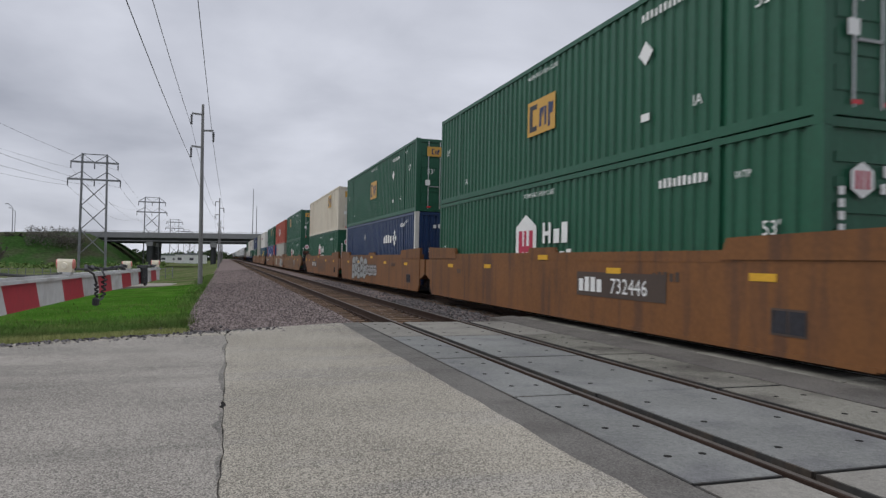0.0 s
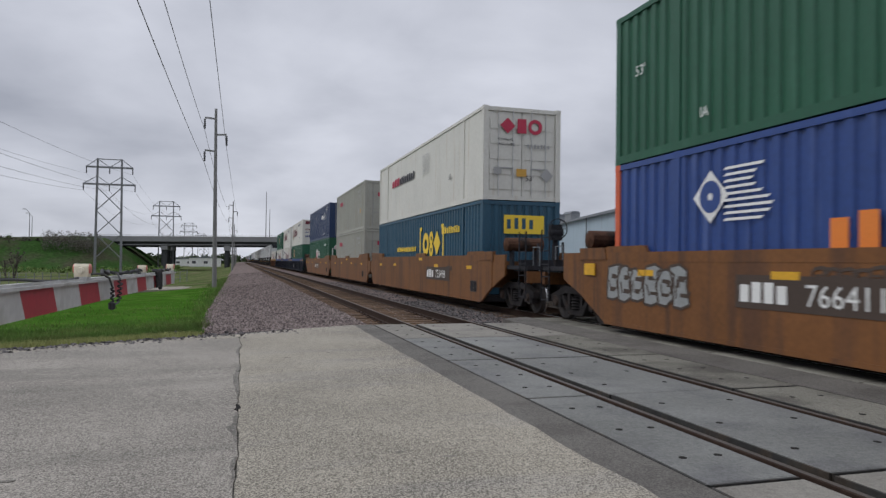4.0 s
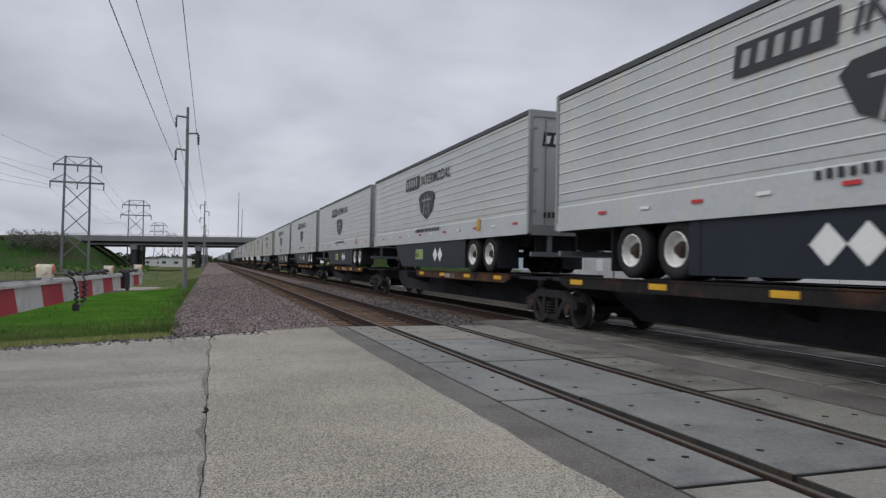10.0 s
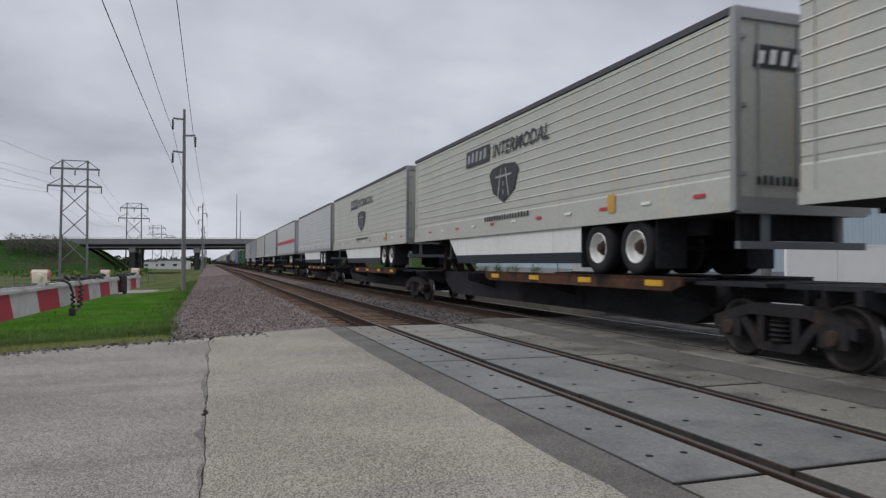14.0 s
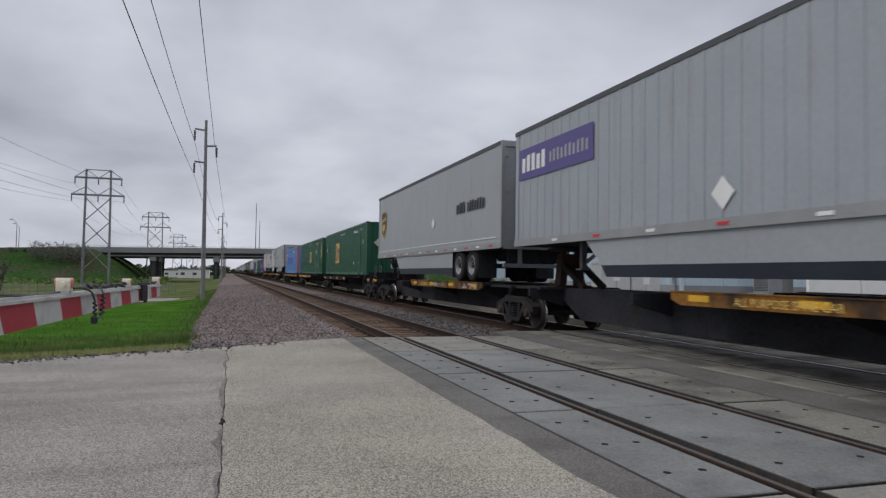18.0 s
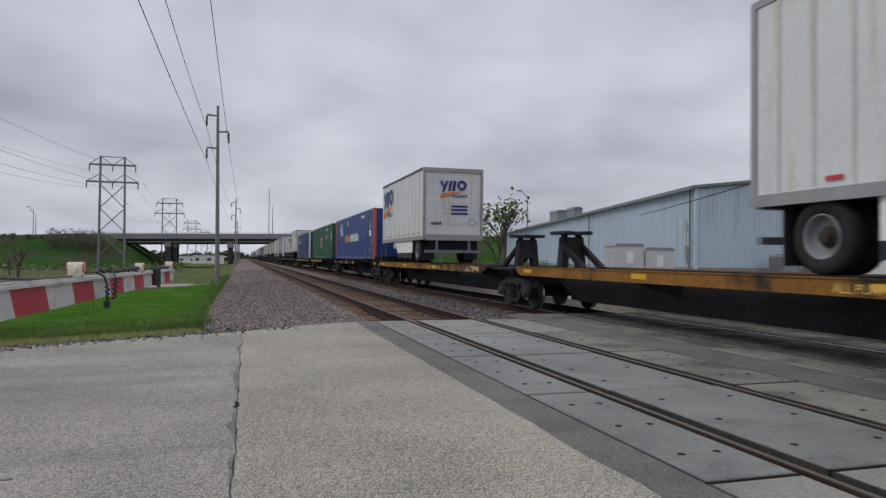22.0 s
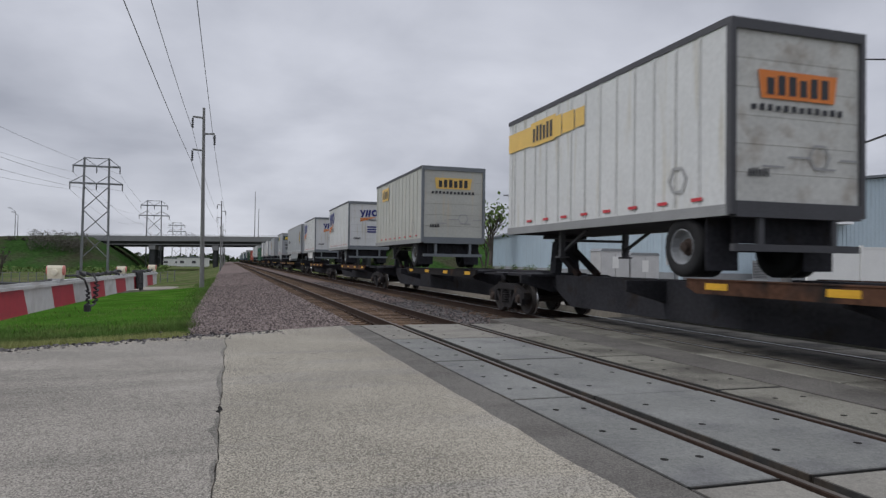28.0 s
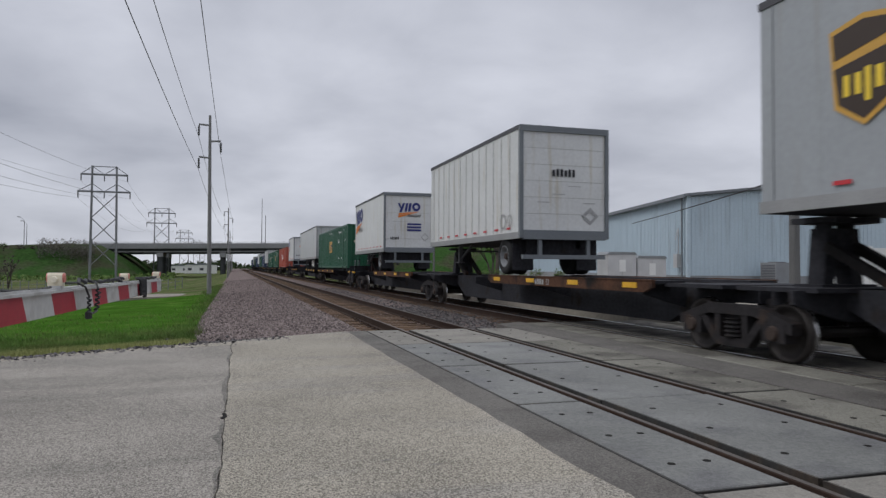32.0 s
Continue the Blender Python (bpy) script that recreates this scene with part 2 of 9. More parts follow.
STEEL_POLE = mat("grey_pole", (0.19, 0.185, 0.185), 0.7, var=0.2, scale=0.4, fine=6)
WIRE = mat("black_cable", (0.02, 0.02, 0.022), 0.6, var=0.1)
FAR_WIRE = mat("grey_wire", (0.12, 0.12, 0.13), 0.6, var=0.1)
CLADDING = mat("blue_grey_cladding", (0.43, 0.52, 0.58), 0.55, 0.0, var=0.08, scale=0.3, fine=8, stain=(0.37, 0.44, 0.49), stain_at=0.62, streak=True)
TRIM = mat("grey_trim", (0.15, 0.165, 0.18), 0.6, var=0.15)
PLINTH = mat("grey_plinth", (0.22, 0.23, 0.24), 0.9, var=0.2)
WHITE = mat("white_paint", (0.70, 0.70, 0.68), 0.5, var=0.10, scale=0.8, fine=14, stain=(0.5, 0.48, 0.43), stain_at=0.64, streak=True)
FENCE_WHITE = mat("white_vinyl", (0.74, 0.74, 0.72), 0.5, var=0.06)
GATE_RED = mat("gate_red", (0.36, 0.018, 0.035), 0.5, var=0.15, scale=3, fine=30)
GATE_WHITE = mat("gate_white", (0.48, 0.48, 0.47), 0.55, var=0.15, scale=3, fine=30, stain=(0.33, 0.32, 0.3), stain_at=0.6)
LENS_PALE = mat("pale_lens", (0.72, 0.66, 0.52), 0.35, var=0.15, scale=6)
ECO_GREEN = mat("label_green", (0.26, 0.34, 0.07), 0.5, var=0.25, scale=3)
EDGE_STEEL = mat("panel_edge_steel", (0.046, 0.045, 0.043), 0.75, 0.1, var=0.35, scale=2, fine=24, stain=(0.062, 0.050, 0.040), stain_at=0.56, spec=0.2)
LENS_RED = mat("faded_red_lens", (0.64, 0.22, 0.18), 0.35, var=0.2, scale=6)
ALU = mat("aluminium", (0.52, 0.52, 0.52), 0.45, 0.4, var=0.12, scale=2)
FAR_TREE = mat("far_foliage", (0.055, 0.075, 0.04), 0.9, var=0.4, scale=0.3, fine=3, spec=0.0)
TWIG = mat("bare_twigs", (0.085, 0.075, 0.066), 0.9, var=0.3, scale=1, fine=8, spec=0.0)
# the twig colour again, lightened: distance haze put into the paint
HAZED_TWIG = mat("hazed_bare_twigs", (0.135, 0.125, 0.112), 0.9, var=0.3, scale=1, fine=8, spec=0.0)
LEAF = mat("spring_leaves", (0.10, 0.15, 0.045), 0.8, var=0.4, scale=1, fine=6, spec=0.1)

GREEN = mat("container_green", (0.0095, 0.082, 0.042), 0.45, var=0.16, scale=0.7, fine=12, stain=(0.024, 0.105, 0.062), stain_at=0.62, streak=True)
NAVY = mat("container_navy", (0.012, 0.032, 0.096), 0.38, var=0.16, scale=0.7, fine=12, stain=(0.026, 0.044, 0.095), stain_at=0.64, streak=True)
BLUE = mat("container_blue", (0.020, 0.054, 0.205), 0.38, var=0.16, scale=0.7, fine=12, stain=(0.06, 0.10, 0.27), stain_at=0.64, streak=True)
SKYBLUE = mat("container_pale_blue", (0.10, 0.225, 0.46), 0.5, var=0.16, scale=0.7, fine=12, stain=(0.16, 0.25, 0.40), stain_at=0.62, streak=True)
PATCH_BLUE = mat("repaint_blue", (0.035, 0.075, 0.42), 0.5, var=0.1)
TEAL = mat("container_teal", (0.018, 0.075, 0.125), 0.5, var=0.16, scale=0.7, fine=12, stain=(0.04, 0.09, 0.13), stain_at=0.64, streak=True)
CORAL = mat("container_coral", (0.34, 0.066, 0.040), 0.55, var=0.14, scale=0.7, fine=12, stain=(0.40, 0.10, 0.06), stain_at=0.62, streak=True)
GREYBEIGE = mat("container_grey", (0.335, 0.335, 0.295), 0.6, var=0.14, scale=0.7, fine=12, stain=(0.30, 0.28, 0.23), stain_at=0.62, streak=True)
CREAM = mat("container_cream", (0.60, 0.54, 0.44), 0.6, var=0.12, scale=0.7, fine=12, stain=(0.42, 0.34, 0.26), stain_at=0.63, streak=True)
CWHITE = mat("container_white", (0.60, 0.59, 0.545), 0.5, var=0.1, scale=0.7, fine=12, stain=(0.52, 0.47, 0.40), stain_at=0.64, streak=True)
PUP_WHITE = mat("short_trailer_white", (0.60, 0.605, 0.60), 0.42, 0.05, var=0.12, scale=0.7, fine=12, stain=(0.50, 0.47, 0.40), stain_at=0.62, streak=True)
TRAILER_WHITE = mat("trailer_white", (0.455, 0.470, 0.474), 0.36, 0.05, var=0.12, scale=0.7, fine=12, stain=(0.50, 0.47, 0.40), stain_at=0.62, streak=True)
TRAILER_CREAM = mat("trailer_cream", (0.435, 0.435, 0.395), 0.45, 0.0, var=0.12, scale=0.7, fine=12, stain=(0.48, 0.43, 0.34), stain_at=0.62, streak=True)
WORN_END = mat("worn_doors", (0.54, 0.535, 0.50), 0.6, var=0.2, scale=1.4, fine=12, stain=(0.38, 0.345, 0.30), stain_at=0.58)
TRAILER_PALE = mat("trailer_pale", (0.315, 0.332, 0.358), 0.42, 0.1, var=0.1, scale=0.7, fine=12, stain=(0.29, 0.295, 0.295), stain_at=0.62, streak=True)
TRAILER_GREY = mat("trailer_grey", (0.312, 0.328, 0.342), 0.42, 0.1, var=0.1, scale=0.7, fine=12, stain=(0.285, 0.29, 0.285), stain_at=0.64, streak=True)
SILVER = mat("silver_frame", (0.31, 0.31, 0.31), 0.45, 0.4, var=0.15, scale=1.5)
DARK_FRAME = mat("dark_frame", (0.065, 0.065, 0.072), 0.55, 0.2, var=0.2, scale=1.5)
REEFER_BLACK = mat("cooler_grille", (0.010, 0.012, 0.020), 0.5, var=0.2)
SKIRT = mat("dark_skirt", (0.020, 0.025, 0.034), 0.45, var=0.2, scale=1, spec=0.2)
RED_PAINT = mat("red_doors", (0.22, 0.018, 0.03), 0.5, var=0.2, scale=1)
ORANGE_POST = mat("orange_posts", (0.55, 0.10, 0.04), 0.55, var=0.2, scale=1.5)
WELL = mat("well_car_brown", (0.166, 0.069, 0.022), 0.58, var=0.26, scale=0.5, fine=14, stain=(0.100, 0.046, 0.023), stain_at=0.54, streak=True, spec=0.35)
WELL_TAN = mat("well_car_tan", (0.175, 0.092, 0.042), 0.7, var=0.22, scale=0.5, fine=9, stain=(0.120, 0.060, 0.032), stain_at=0.54, streak=True, spec=0.3)
WELL_RUST = mat("well_car_rust", (0.118, 0.055, 0.033), 0.75, var=0.3, scale=0.5, fine=14, stain=(0.085, 0.042, 0.028), stain_at=0.55, streak=True, spec=0.2)
WELL_GOLD = mat("well_car_gold_sill", (0.26, 0.135, 0.035), 0.7, var=0.3, scale=0.8, fine=14, stain=(0.14, 0.06, 0.03), stain_at=0.58)
WELL_BLACK = mat("well_car_black", (0.018, 0.020, 0.030), 0.6, var=0.3, scale=0.6, fine=12, stain=(0.03, 0.031, 0.036), stain_at=0.6, streak=True, spec=0.2)
WELL_BLUE = mat("well_car_blue_sill", (0.025, 0.05, 0.16), 0.6, var=0.25, scale=0.8, fine=12, spec=0.3)
GRIME = mat("underframe_grime", (0.034, 0.034, 0.039), 0.85, var=0.4, scale=1.2, fine=14, stain=(0.026, 0.021, 0.018), stain_at=0.62, spec=0.1)
TRUCK_GRIME = mat("truck_grime", (0.024, 0.022, 0.023), 0.8, var=0.4, scale=2, fine=14, stain=(0.045, 0.032, 0.026), stain_at=0.6, spec=0.15)
WHEEL_STEEL = mat("wheel_steel", (0.035, 0.030, 0.028), 0.6, 0.5, var=0.35, scale=3)
TREAD = mat("wheel_tread", (0.42, 0.42, 0.42), 0.25, 0.9, var=0.1)
DECK_RUST = mat("deck_rust", (0.085, 0.042, 0.026), 0.8, var=0.45, scale=0.9, fine=14, stain=(0.018, 0.016, 0.015), stain_at=0.52, spec=0.15)
DECK_GOLD = mat("deck_gold", (0.23, 0.105, 0.022), 0.75, var=0.4, scale=0.7, fine=14, stain=(0.045, 0.028, 0.018), stain_at=0.55, spec=0.2)
DECK_BLACK = mat("deck_black", (0.022, 0.020, 0.020), 0.8, var=0.4, scale=0.9, fine=14, stain=(0.07, 0.038, 0.025), stain_at=0.6, spec=0.1)
HITCH_RED = mat("hitch_red_oxide", (0.042, 0.021, 0.019), 0.75, var=0.35, scale=2, fine=14, stain=(0.03, 0.024, 0.022), stain_at=0.55, spec=0.15)
YELLOW = mat("safety_yellow", (0.62, 0.34, 0.02), 0.6, var=0.2, scale=3)
TYRE = mat("tyre_rubber", (0.022, 0.022, 0.023), 0.85, var=0.2, scale=4, spec=0.2)
RIM = mat("wheel_rim", (0.74, 0.73, 0.70), 0.4, 0.2, var=0.15, scale=5)
GOLD = mat("logo_gold", (0.54, 0.30, 0.05), 0.5, var=0.12, scale=2)
LOGO_DARK = mat("logo_dark_blue", (0.018, 0.03, 0.09), 0.5, var=0.1)
LOGO_BLUE = mat("logo_blue", (0.022, 0.030, 0.17), 0.5, var=0.1)
LOGO_BLACK = mat("logo_black", (0.022, 0.022, 0.028), 0.5, var=0.15)
LOGO_WHITE = mat("logo_white", (0.72, 0.72, 0.70), 0.5, var=0.1)
LOGO_RED = mat("logo_red", (0.42, 0.02, 0.06), 0.5, var=0.1)
LOGO_WINE = mat("logo_wine", (0.125, 0.014, 0.024), 0.5, var=0.2, scale=3)
LOGO_ORANGE = mat("logo_orange", (0.70, 0.20, 0.03), 0.5, var=0.1)
LOGO_YELLOW = mat("logo_yellow", (0.78, 0.55, 0.04), 0.5, var=0.1)
LOGO_STRAW = mat("pale_straw_yellow", (0.64, 0.57, 0.26), 0.55, var=0.2, scale=3)
NAVY_BRIGHT = mat("container_mid_navy", (0.011, 0.046, 0.118), 0.4, var=0.16, scale=0.7, fine=12, stain=(0.02, 0.06, 0.13), stain_at=0.64, streak=True)
LOGO_FADED = mat("faded_yellow", (0.72, 0.47, 0.12), 0.5, var=0.12)
LOGO_PURPLE = mat("logo_purple", (0.085, 0.065, 0.22), 0.5, var=0.1)
LOGO_BROWN = mat("logo_brown", (0.035, 0.02, 0.012), 0.5, var=0.1)
LOGO_GREEN = mat("logo_green", (0.010, 0.042, 0.044), 0.5, var=0.1)
LOGO_GREY = mat("logo_grey", (0.33, 0.33, 0.33), 0.5, var=0.1)
SPRAY_GREY = mat("spray_silver", (0.27, 0.285, 0.285), 0.45, var=0.2, scale=2)
SPRAY_FAINT = mat("spray_faint", (0.115, 0.075, 0.042), 0.6, var=0.3)
SPRAY_CREAM = mat("spray_cream", (0.34, 0.33, 0.22), 0.6, var=0.3, scale=2)
SPRAY_PINK = mat("spray_pink", (0.42, 0.30, 0.28), 0.6, var=0.25, scale=2)
BEARING = mat("bearing_rust", (0.050, 0.036, 0.030), 0.75, var=0.3, scale=4, spec=0.2)
SPRAY_DARK = mat("spray_dark", (0.06, 0.04, 0.03), 0.6, var=0.2)
SPRAY_TEAL = mat("spray_teal", (0.29, 0.36, 0.37), 0.5, var=0.2, scale=2)
REFLECT_RED = mat("reflector_red", (0.50, 0.03, 0.04), 0.4, var=0.1)


# ---- mesh helpers ----
def box(bm, x0, x1, y0, y1, z0, z1):
    v = [bm.verts.new((x, y, z)) for x in (x0, x1) for y in (y0, y1) for z in (z0, z1)]
    for f in ((0, 1, 3, 2), (4, 6, 7, 5), (0, 4, 5, 1), (2, 3, 7, 6), (0, 2, 6, 4), (1, 5, 7, 3)):
        bm.faces.new([v[i] for i in f])


def beam(bm, a, b, w, h=None):
    """A square bar from a to b."""
    a, b = Vector(a), Vector(b)
    d = (b - a).normalized()
    s = d.cross(Vector((0, 0, 1)) if abs(d.z) < 0.95 else Vector((0, 1, 0))).normalized() * w / 2
    u = s.cross(d).normalized() * (h or w) / 2
    ring = [[bm.verts.new(p + i * s + j * u) for i, j in ((-1, -1), (1, -1), (1, 1), (-1, 1))] for p in (a, b)]
    for i in range(4):
        j = (i + 1) % 4
        bm.faces.new((ring[0][i], ring[0][j], ring[1][j], ring[1][i]))
    bm.faces.new(ring[0][::-1])
    bm.faces.new(ring[1])


def tube(bm, a, b, r0, r1=None, seg=10):
    """A round bar, tapered from r0 to r1."""
    a, b = Vector(a), Vector(b)
    r1 = r0 if r1 is None else r1
    d = (b - a).normalized()
    s = d.cross(Vector((0, 0, 1)) if abs(d.z) < 0.95 else Vector((0, 1, 0))).normalized()
    u = s.cross(d).normalized()
    rings = []
    for p, r in ((a, r0), (b, r1)):
        rings.append([bm.verts.new(p + r * (math.cos(k) * s + math.sin(k) * u)) for k in (2 * math.pi * i / seg for i in range(seg))])
    for i in range(seg):
        j = (i + 1) % seg
        bm.faces.new((rings[0][i], rings[0][j], rings[1][j], rings[1][i]))
    bm.faces.new(rings[0][::-1])
    bm.faces.new(rings[1])


def sweep(bm, pts, r, seg=6):
    """One unbroken round cable through the points."""
    pts = [Vector(p) for p in pts]
    rings = []
    for i, p in enumerate(pts):
        d = (pts[min(i + 1, len(pts) - 1)] - pts[max(i - 1, 0)]).normalized()
        s = d.cross(Vector((0, 0, 1)) if abs(d.z) < 0.97 else Vector((0, 1, 0))).normalized()
        u = s.cross(d).normalized()
        rings.append([bm.verts.new(p + r * (math.cos(k) * s + math.sin(k) * u)) for k in (2 * math.pi * j / seg for j in range(seg))])
    for a, b in zip(rings, rings[1:]):
        for i in range(seg):
            j = (i + 1) % seg
            bm.faces.new((a[i], a[j], b[j], b[i]))
    bm.faces.new(rings[0][::-1])
    bm.faces.new(rings[-1])


def lathe(bm, centre, profile, seg=18, axis="x"):
    """A turned body: profile of (offset along the axis, radius)."""
    rings = []
    for o, r in profile:
        ring = []
        for i in range(seg):
            k = 2 * math.pi * i / seg
            c, s = r * math.cos(k), r * math.sin(k)
            p = {"x": (o, c, s), "y": (c, o, s), "z": (c, s, o)}[axis]
            ring.append(bm.verts.new(Vector(centre) + Vector(p)))
        rings.append(ring)
    for a, b in zip(rings, rings[1:]):
        for i in range(seg):
            j = (i + 1) % seg
            bm.faces.new((a[i], a[j], b[j], b[i]))
    bm.faces.new(rings[0][::-1])
    bm.faces.new(rings[-1])


def prism(bm, pts, axis, a, b):
    """A flat outline pushed from a to b along an axis; pts are the other two coordinates, in order x, y, z."""
    def at(p, o):
        return {"x": (o, p[0], p[1]), "y": (p[0], o, p[1]), "z": (p[0], p[1], o)}[axis]
    lo, hi = [bm.verts.new(at(p, a)) for p in pts], [bm.verts.new(at(p, b)) for p in pts]
    n = len(pts)
    for i in range(n):
        j = (i + 1) % n
        bm.faces.new((lo[i], lo[j], hi[j], hi[i]))
    bm.faces.new(lo[::-1])
    bm.faces.new(hi)


MESHES = {}


def mesh_of(name, fn, material, key=None):
    """The mesh that fn draws, built once for each key and material."""
    k = (key, material.name) if key else None
    if k and k in MESHES:
        return MESHES[k]
    bm = bmesh.new()
    fn(bm)
    bmesh.ops.recalc_face_normals(bm, faces=bm.faces)
    me = bpy.data.meshes.new(name)
    bm.to_mesh(me)
    bm.free()
    me.materials.append(material)
    if k:
        MESHES[k] = me
    return me


def part(name, fn, material, parent=None, label="", key=None, at=(0, 0, 0), turn=None):
    """One mesh object, under a thing or a part."""
    ob = new(name, mesh_of(name, fn, material, key))
    ob.parent = parent
    ob.location = at
    if turn:
        ob.rotation_euler = turn
    if label:
        ob["label"] = label
    return ob


def thing(name, label, category, group="", kind="", at=(0, 0, 0)):
    ob = new(name)
    ob.empty_display_size = 0.2
    ob.location = at
    return tagged(ob, label, category, group, kind)


def smooth(ob):
    for p in ob.data.polygons:
        p.use_smooth = True
    return ob


# ---- paint and writing on a thing's near side and front end ----
def at_face(face, out, u, v):
    """u runs to the reader's right, v up; out is how far the face lies from the middle."""
    return (-out, -u, v) if face == "side" else (u, -out, v)


def decal(parent, name, polys, material, face, out, label=""):
    def draw(bm):
        for p in polys:
            bm.faces.new([bm.verts.new(at_face(face, out + 0.008, u, v)) for u, v in p])
    return part(name, draw, material, parent, label)


def rect(u, v, w, h, lean=0.0):
    """A rectangle with its lower left corner at u, v."""
    return [(u, v), (u + w, v), (u + w + lean, v + h), (u + lean, v + h)]


def bars(u, v, w, h, n, fill=0.62, lean=0.0):
    """A row of n upright bars in the place of writing that stays unread."""
    step = w / n
    return [rect(u + i * step, v, step * fill, h * (1.0 if i % 3 else 0.86), lean) for i in range(n)]


def ring(u, v, r0, r1, n=10, a0=0.0, a1=360.0):
    out = []
    for i in range(n):
        p, q = radians(a0 + (a1 - a0) * i / n), radians(a0 + (a1 - a0) * (i + 1) / n)
        out.append([(u + r1 * math.cos(p), v + r1 * math.sin(p)), (u + r1 * math.cos(q), v + r1 * math.sin(q)), (u + r0 * math.cos(q), v + r0 * math.sin(q)), (u + r0 * math.cos(p), v + r0 * math.sin(p))])
    return out


def diamond(u, v, r):
    return [(u - r, v), (u, v - r), (u + r, v), (u, v + r)]


def stroke(p, q, w):
    """A thin bar from p to q."""
    dx, dy = q[0] - p[0], q[1] - p[1]
    k = w / (2 * max(1e-6, math.hypot(dx, dy)))
    return [(p[0] - dy * k, p[1] + dx * k), (p[0] + dy * k, p[1] - dx * k), (q[0] + dy * k, q[1] - dx * k), (q[0] - dy * k, q[1] + dx * k)]


def spray(u, v, w, h, rng):
    """Sprayed wild lettering, unreadable: leaning angular blocks and the dark lines round and through them."""
    fill, line = [], []
    n = max(3, round(w / (h * 0.62)))
    for i in range(n):
        x0, x1 = u + (i - 0.12) * w / n, u + (i + 1.10) * w / n
        k, top, low = rng.uniform(-0.16, 0.2) * h, v + h * rng.uniform(0.86, 1.0), v + h * rng.uniform(0.0, 0.12)
        m = (top + low) / 2
        pts = [(x0 + 0.1 * h, low), (x0 + (x1 - x0) * 0.55, low - 0.03 * h), (x1 - 0.02 * h, low + rng.uniform(0.0, 0.2) * h), (x1 - 0.14 * h, m), (x1 + k, top - rng.uniform(0.0, 0.2) * h), (x0 + (x1 - x0) * 0.6 + k, top), (x0 + k + 0.05 * h, top - 0.06 * h), (x0 + rng.uniform(0.02, 0.16) * h, m)]
        fill.append(pts)
        line += [stroke(p, q, 0.045) for p, q in zip(pts, pts[1:] + pts[:1])]
        c = (x0 + x1) / 2
        for g in (0.28, 0.66):
            # a dark slot cut in from one side, or a closed eye
            a, b = rng.uniform(0.10, 0.16) * h, rng.uniform(0.035, 0.06) * h
            x, y = c + rng.uniform(-0.06, 0.14) * h, low + g * (top - low)
            line.append([(x - a, y - b), (x + a * 0.9, y - b * 1.3), (x + a * 1.1, y + b), (x - a * 0.8, y + b * 1.2)])
            line.append(stroke((x + a, y), (x + a + 0.08 * h, y + rng.uniform(-0.12, 0.12) * h), 0.04))
        line.append(stroke((x0 + 0.2 * h, low + 0.5 * h), (x0 + 0.26 * h + k * 0.5, low + 0.2 * h), 0.035))
    return fill, line


def bubbles(u, v, w, h, rng):
    """Sprayed rings of uneven size."""
    out = []
    for _ in range(max(6, round(w * h * 12))):
        r = rng.uniform(0.07, 0.20)
        x, y = u + rng.uniform(r, max(w - r, r + 0.01)), v + rng.uniform(r, h - r)
        out += ring(x, y, r * 0.72, r, 9)
    return out


LETTERS = {}


def letters(parent, text, size, u, v, material, face, out, name="lettering", lean=0.0, bold=0.0, wide=1.0):
    if (text, size, material.name) not in LETTERS:
        cu = bpy.data.curves.new("t", "FONT")
        cu.body, cu.size, cu.resolution_u, cu.shear, cu.offset, cu.space_character = text, size, 2, lean, bold, wide
        tmp = new("t", cu)
        bpy.context.view_layer.update()
        me = bpy.data.meshes.new_from_object(tmp.evaluated_get(bpy.context.evaluated_depsgraph_get()))
        bpy.data.objects.remove(tmp)
        bpy.data.curves.remove(cu)
        me.materials.clear()
        me.materials.append(material)
        LETTERS[text, size, material.name] = me
    ob = new(name, LETTERS[text, size, material.name])
    ob.parent = parent
    ob.location = at_face(face, out + 0.009, u, v)
    ob.rotation_euler = (radians(90), 0, radians(-90) if face == "side" else 0)
    return ob


# ---- the train: every thing on it is keyed along the far track ----
XT, PACE = 8.375, 28.264
MOVING = []


def aboard(ob, s, z):
    """ob rides the train with its middle at s metres up the line when the clip starts."""
    ob.location = (XT, s, z)
    MOVING.append((ob, s, z))
    return ob


# marks that recur on the boxes; hl, hw: half length and half width
def mark_gold(o, hl, hw, H, u=-0.85, v=1.15, w=1.5, h=0.85):
    """A gold rectangle with three dark blocks."""
    decal(o, "logo", [rect(u, v, w, h)], GOLD, "side", hw, "gold rectangle with dark block shapes")
    decal(o, "logo_mark", [rect(u + 0.08 * w, v + 0.12 * h, 0.12 * w, 0.76 * h), rect(u + 0.20 * w, v + 0.12 * h, 0.16 * w, 0.14 * h), rect(u + 0.20 * w, v + 0.74 * h, 0.16 * w, 0.14 * h)], LOGO_BLACK, "side", hw + 0.004)
    decal(o, "logo_mark", [rect(u + 0.44 * w, v + 0.2 * h, 0.08 * w, 0.52 * h, 0.02 * w), [(u + 0.52 * w, v + 0.72 * h), (u + 0.57 * w, v + 0.42 * h), (u + 0.62 * w, v + 0.72 * h)], rect(u + 0.63 * w, v + 0.2 * h, 0.07 * w, 0.52 * h), rect(u + 0.76 * w, v + 0.12 * h, 0.07 * w, 0.66 * h), rect(u + 0.80 * w, v + 0.46 * h, 0.12 * w, 0.30 * h, 0.02 * w)], LOGO_DARK, "side", hw + 0.004)


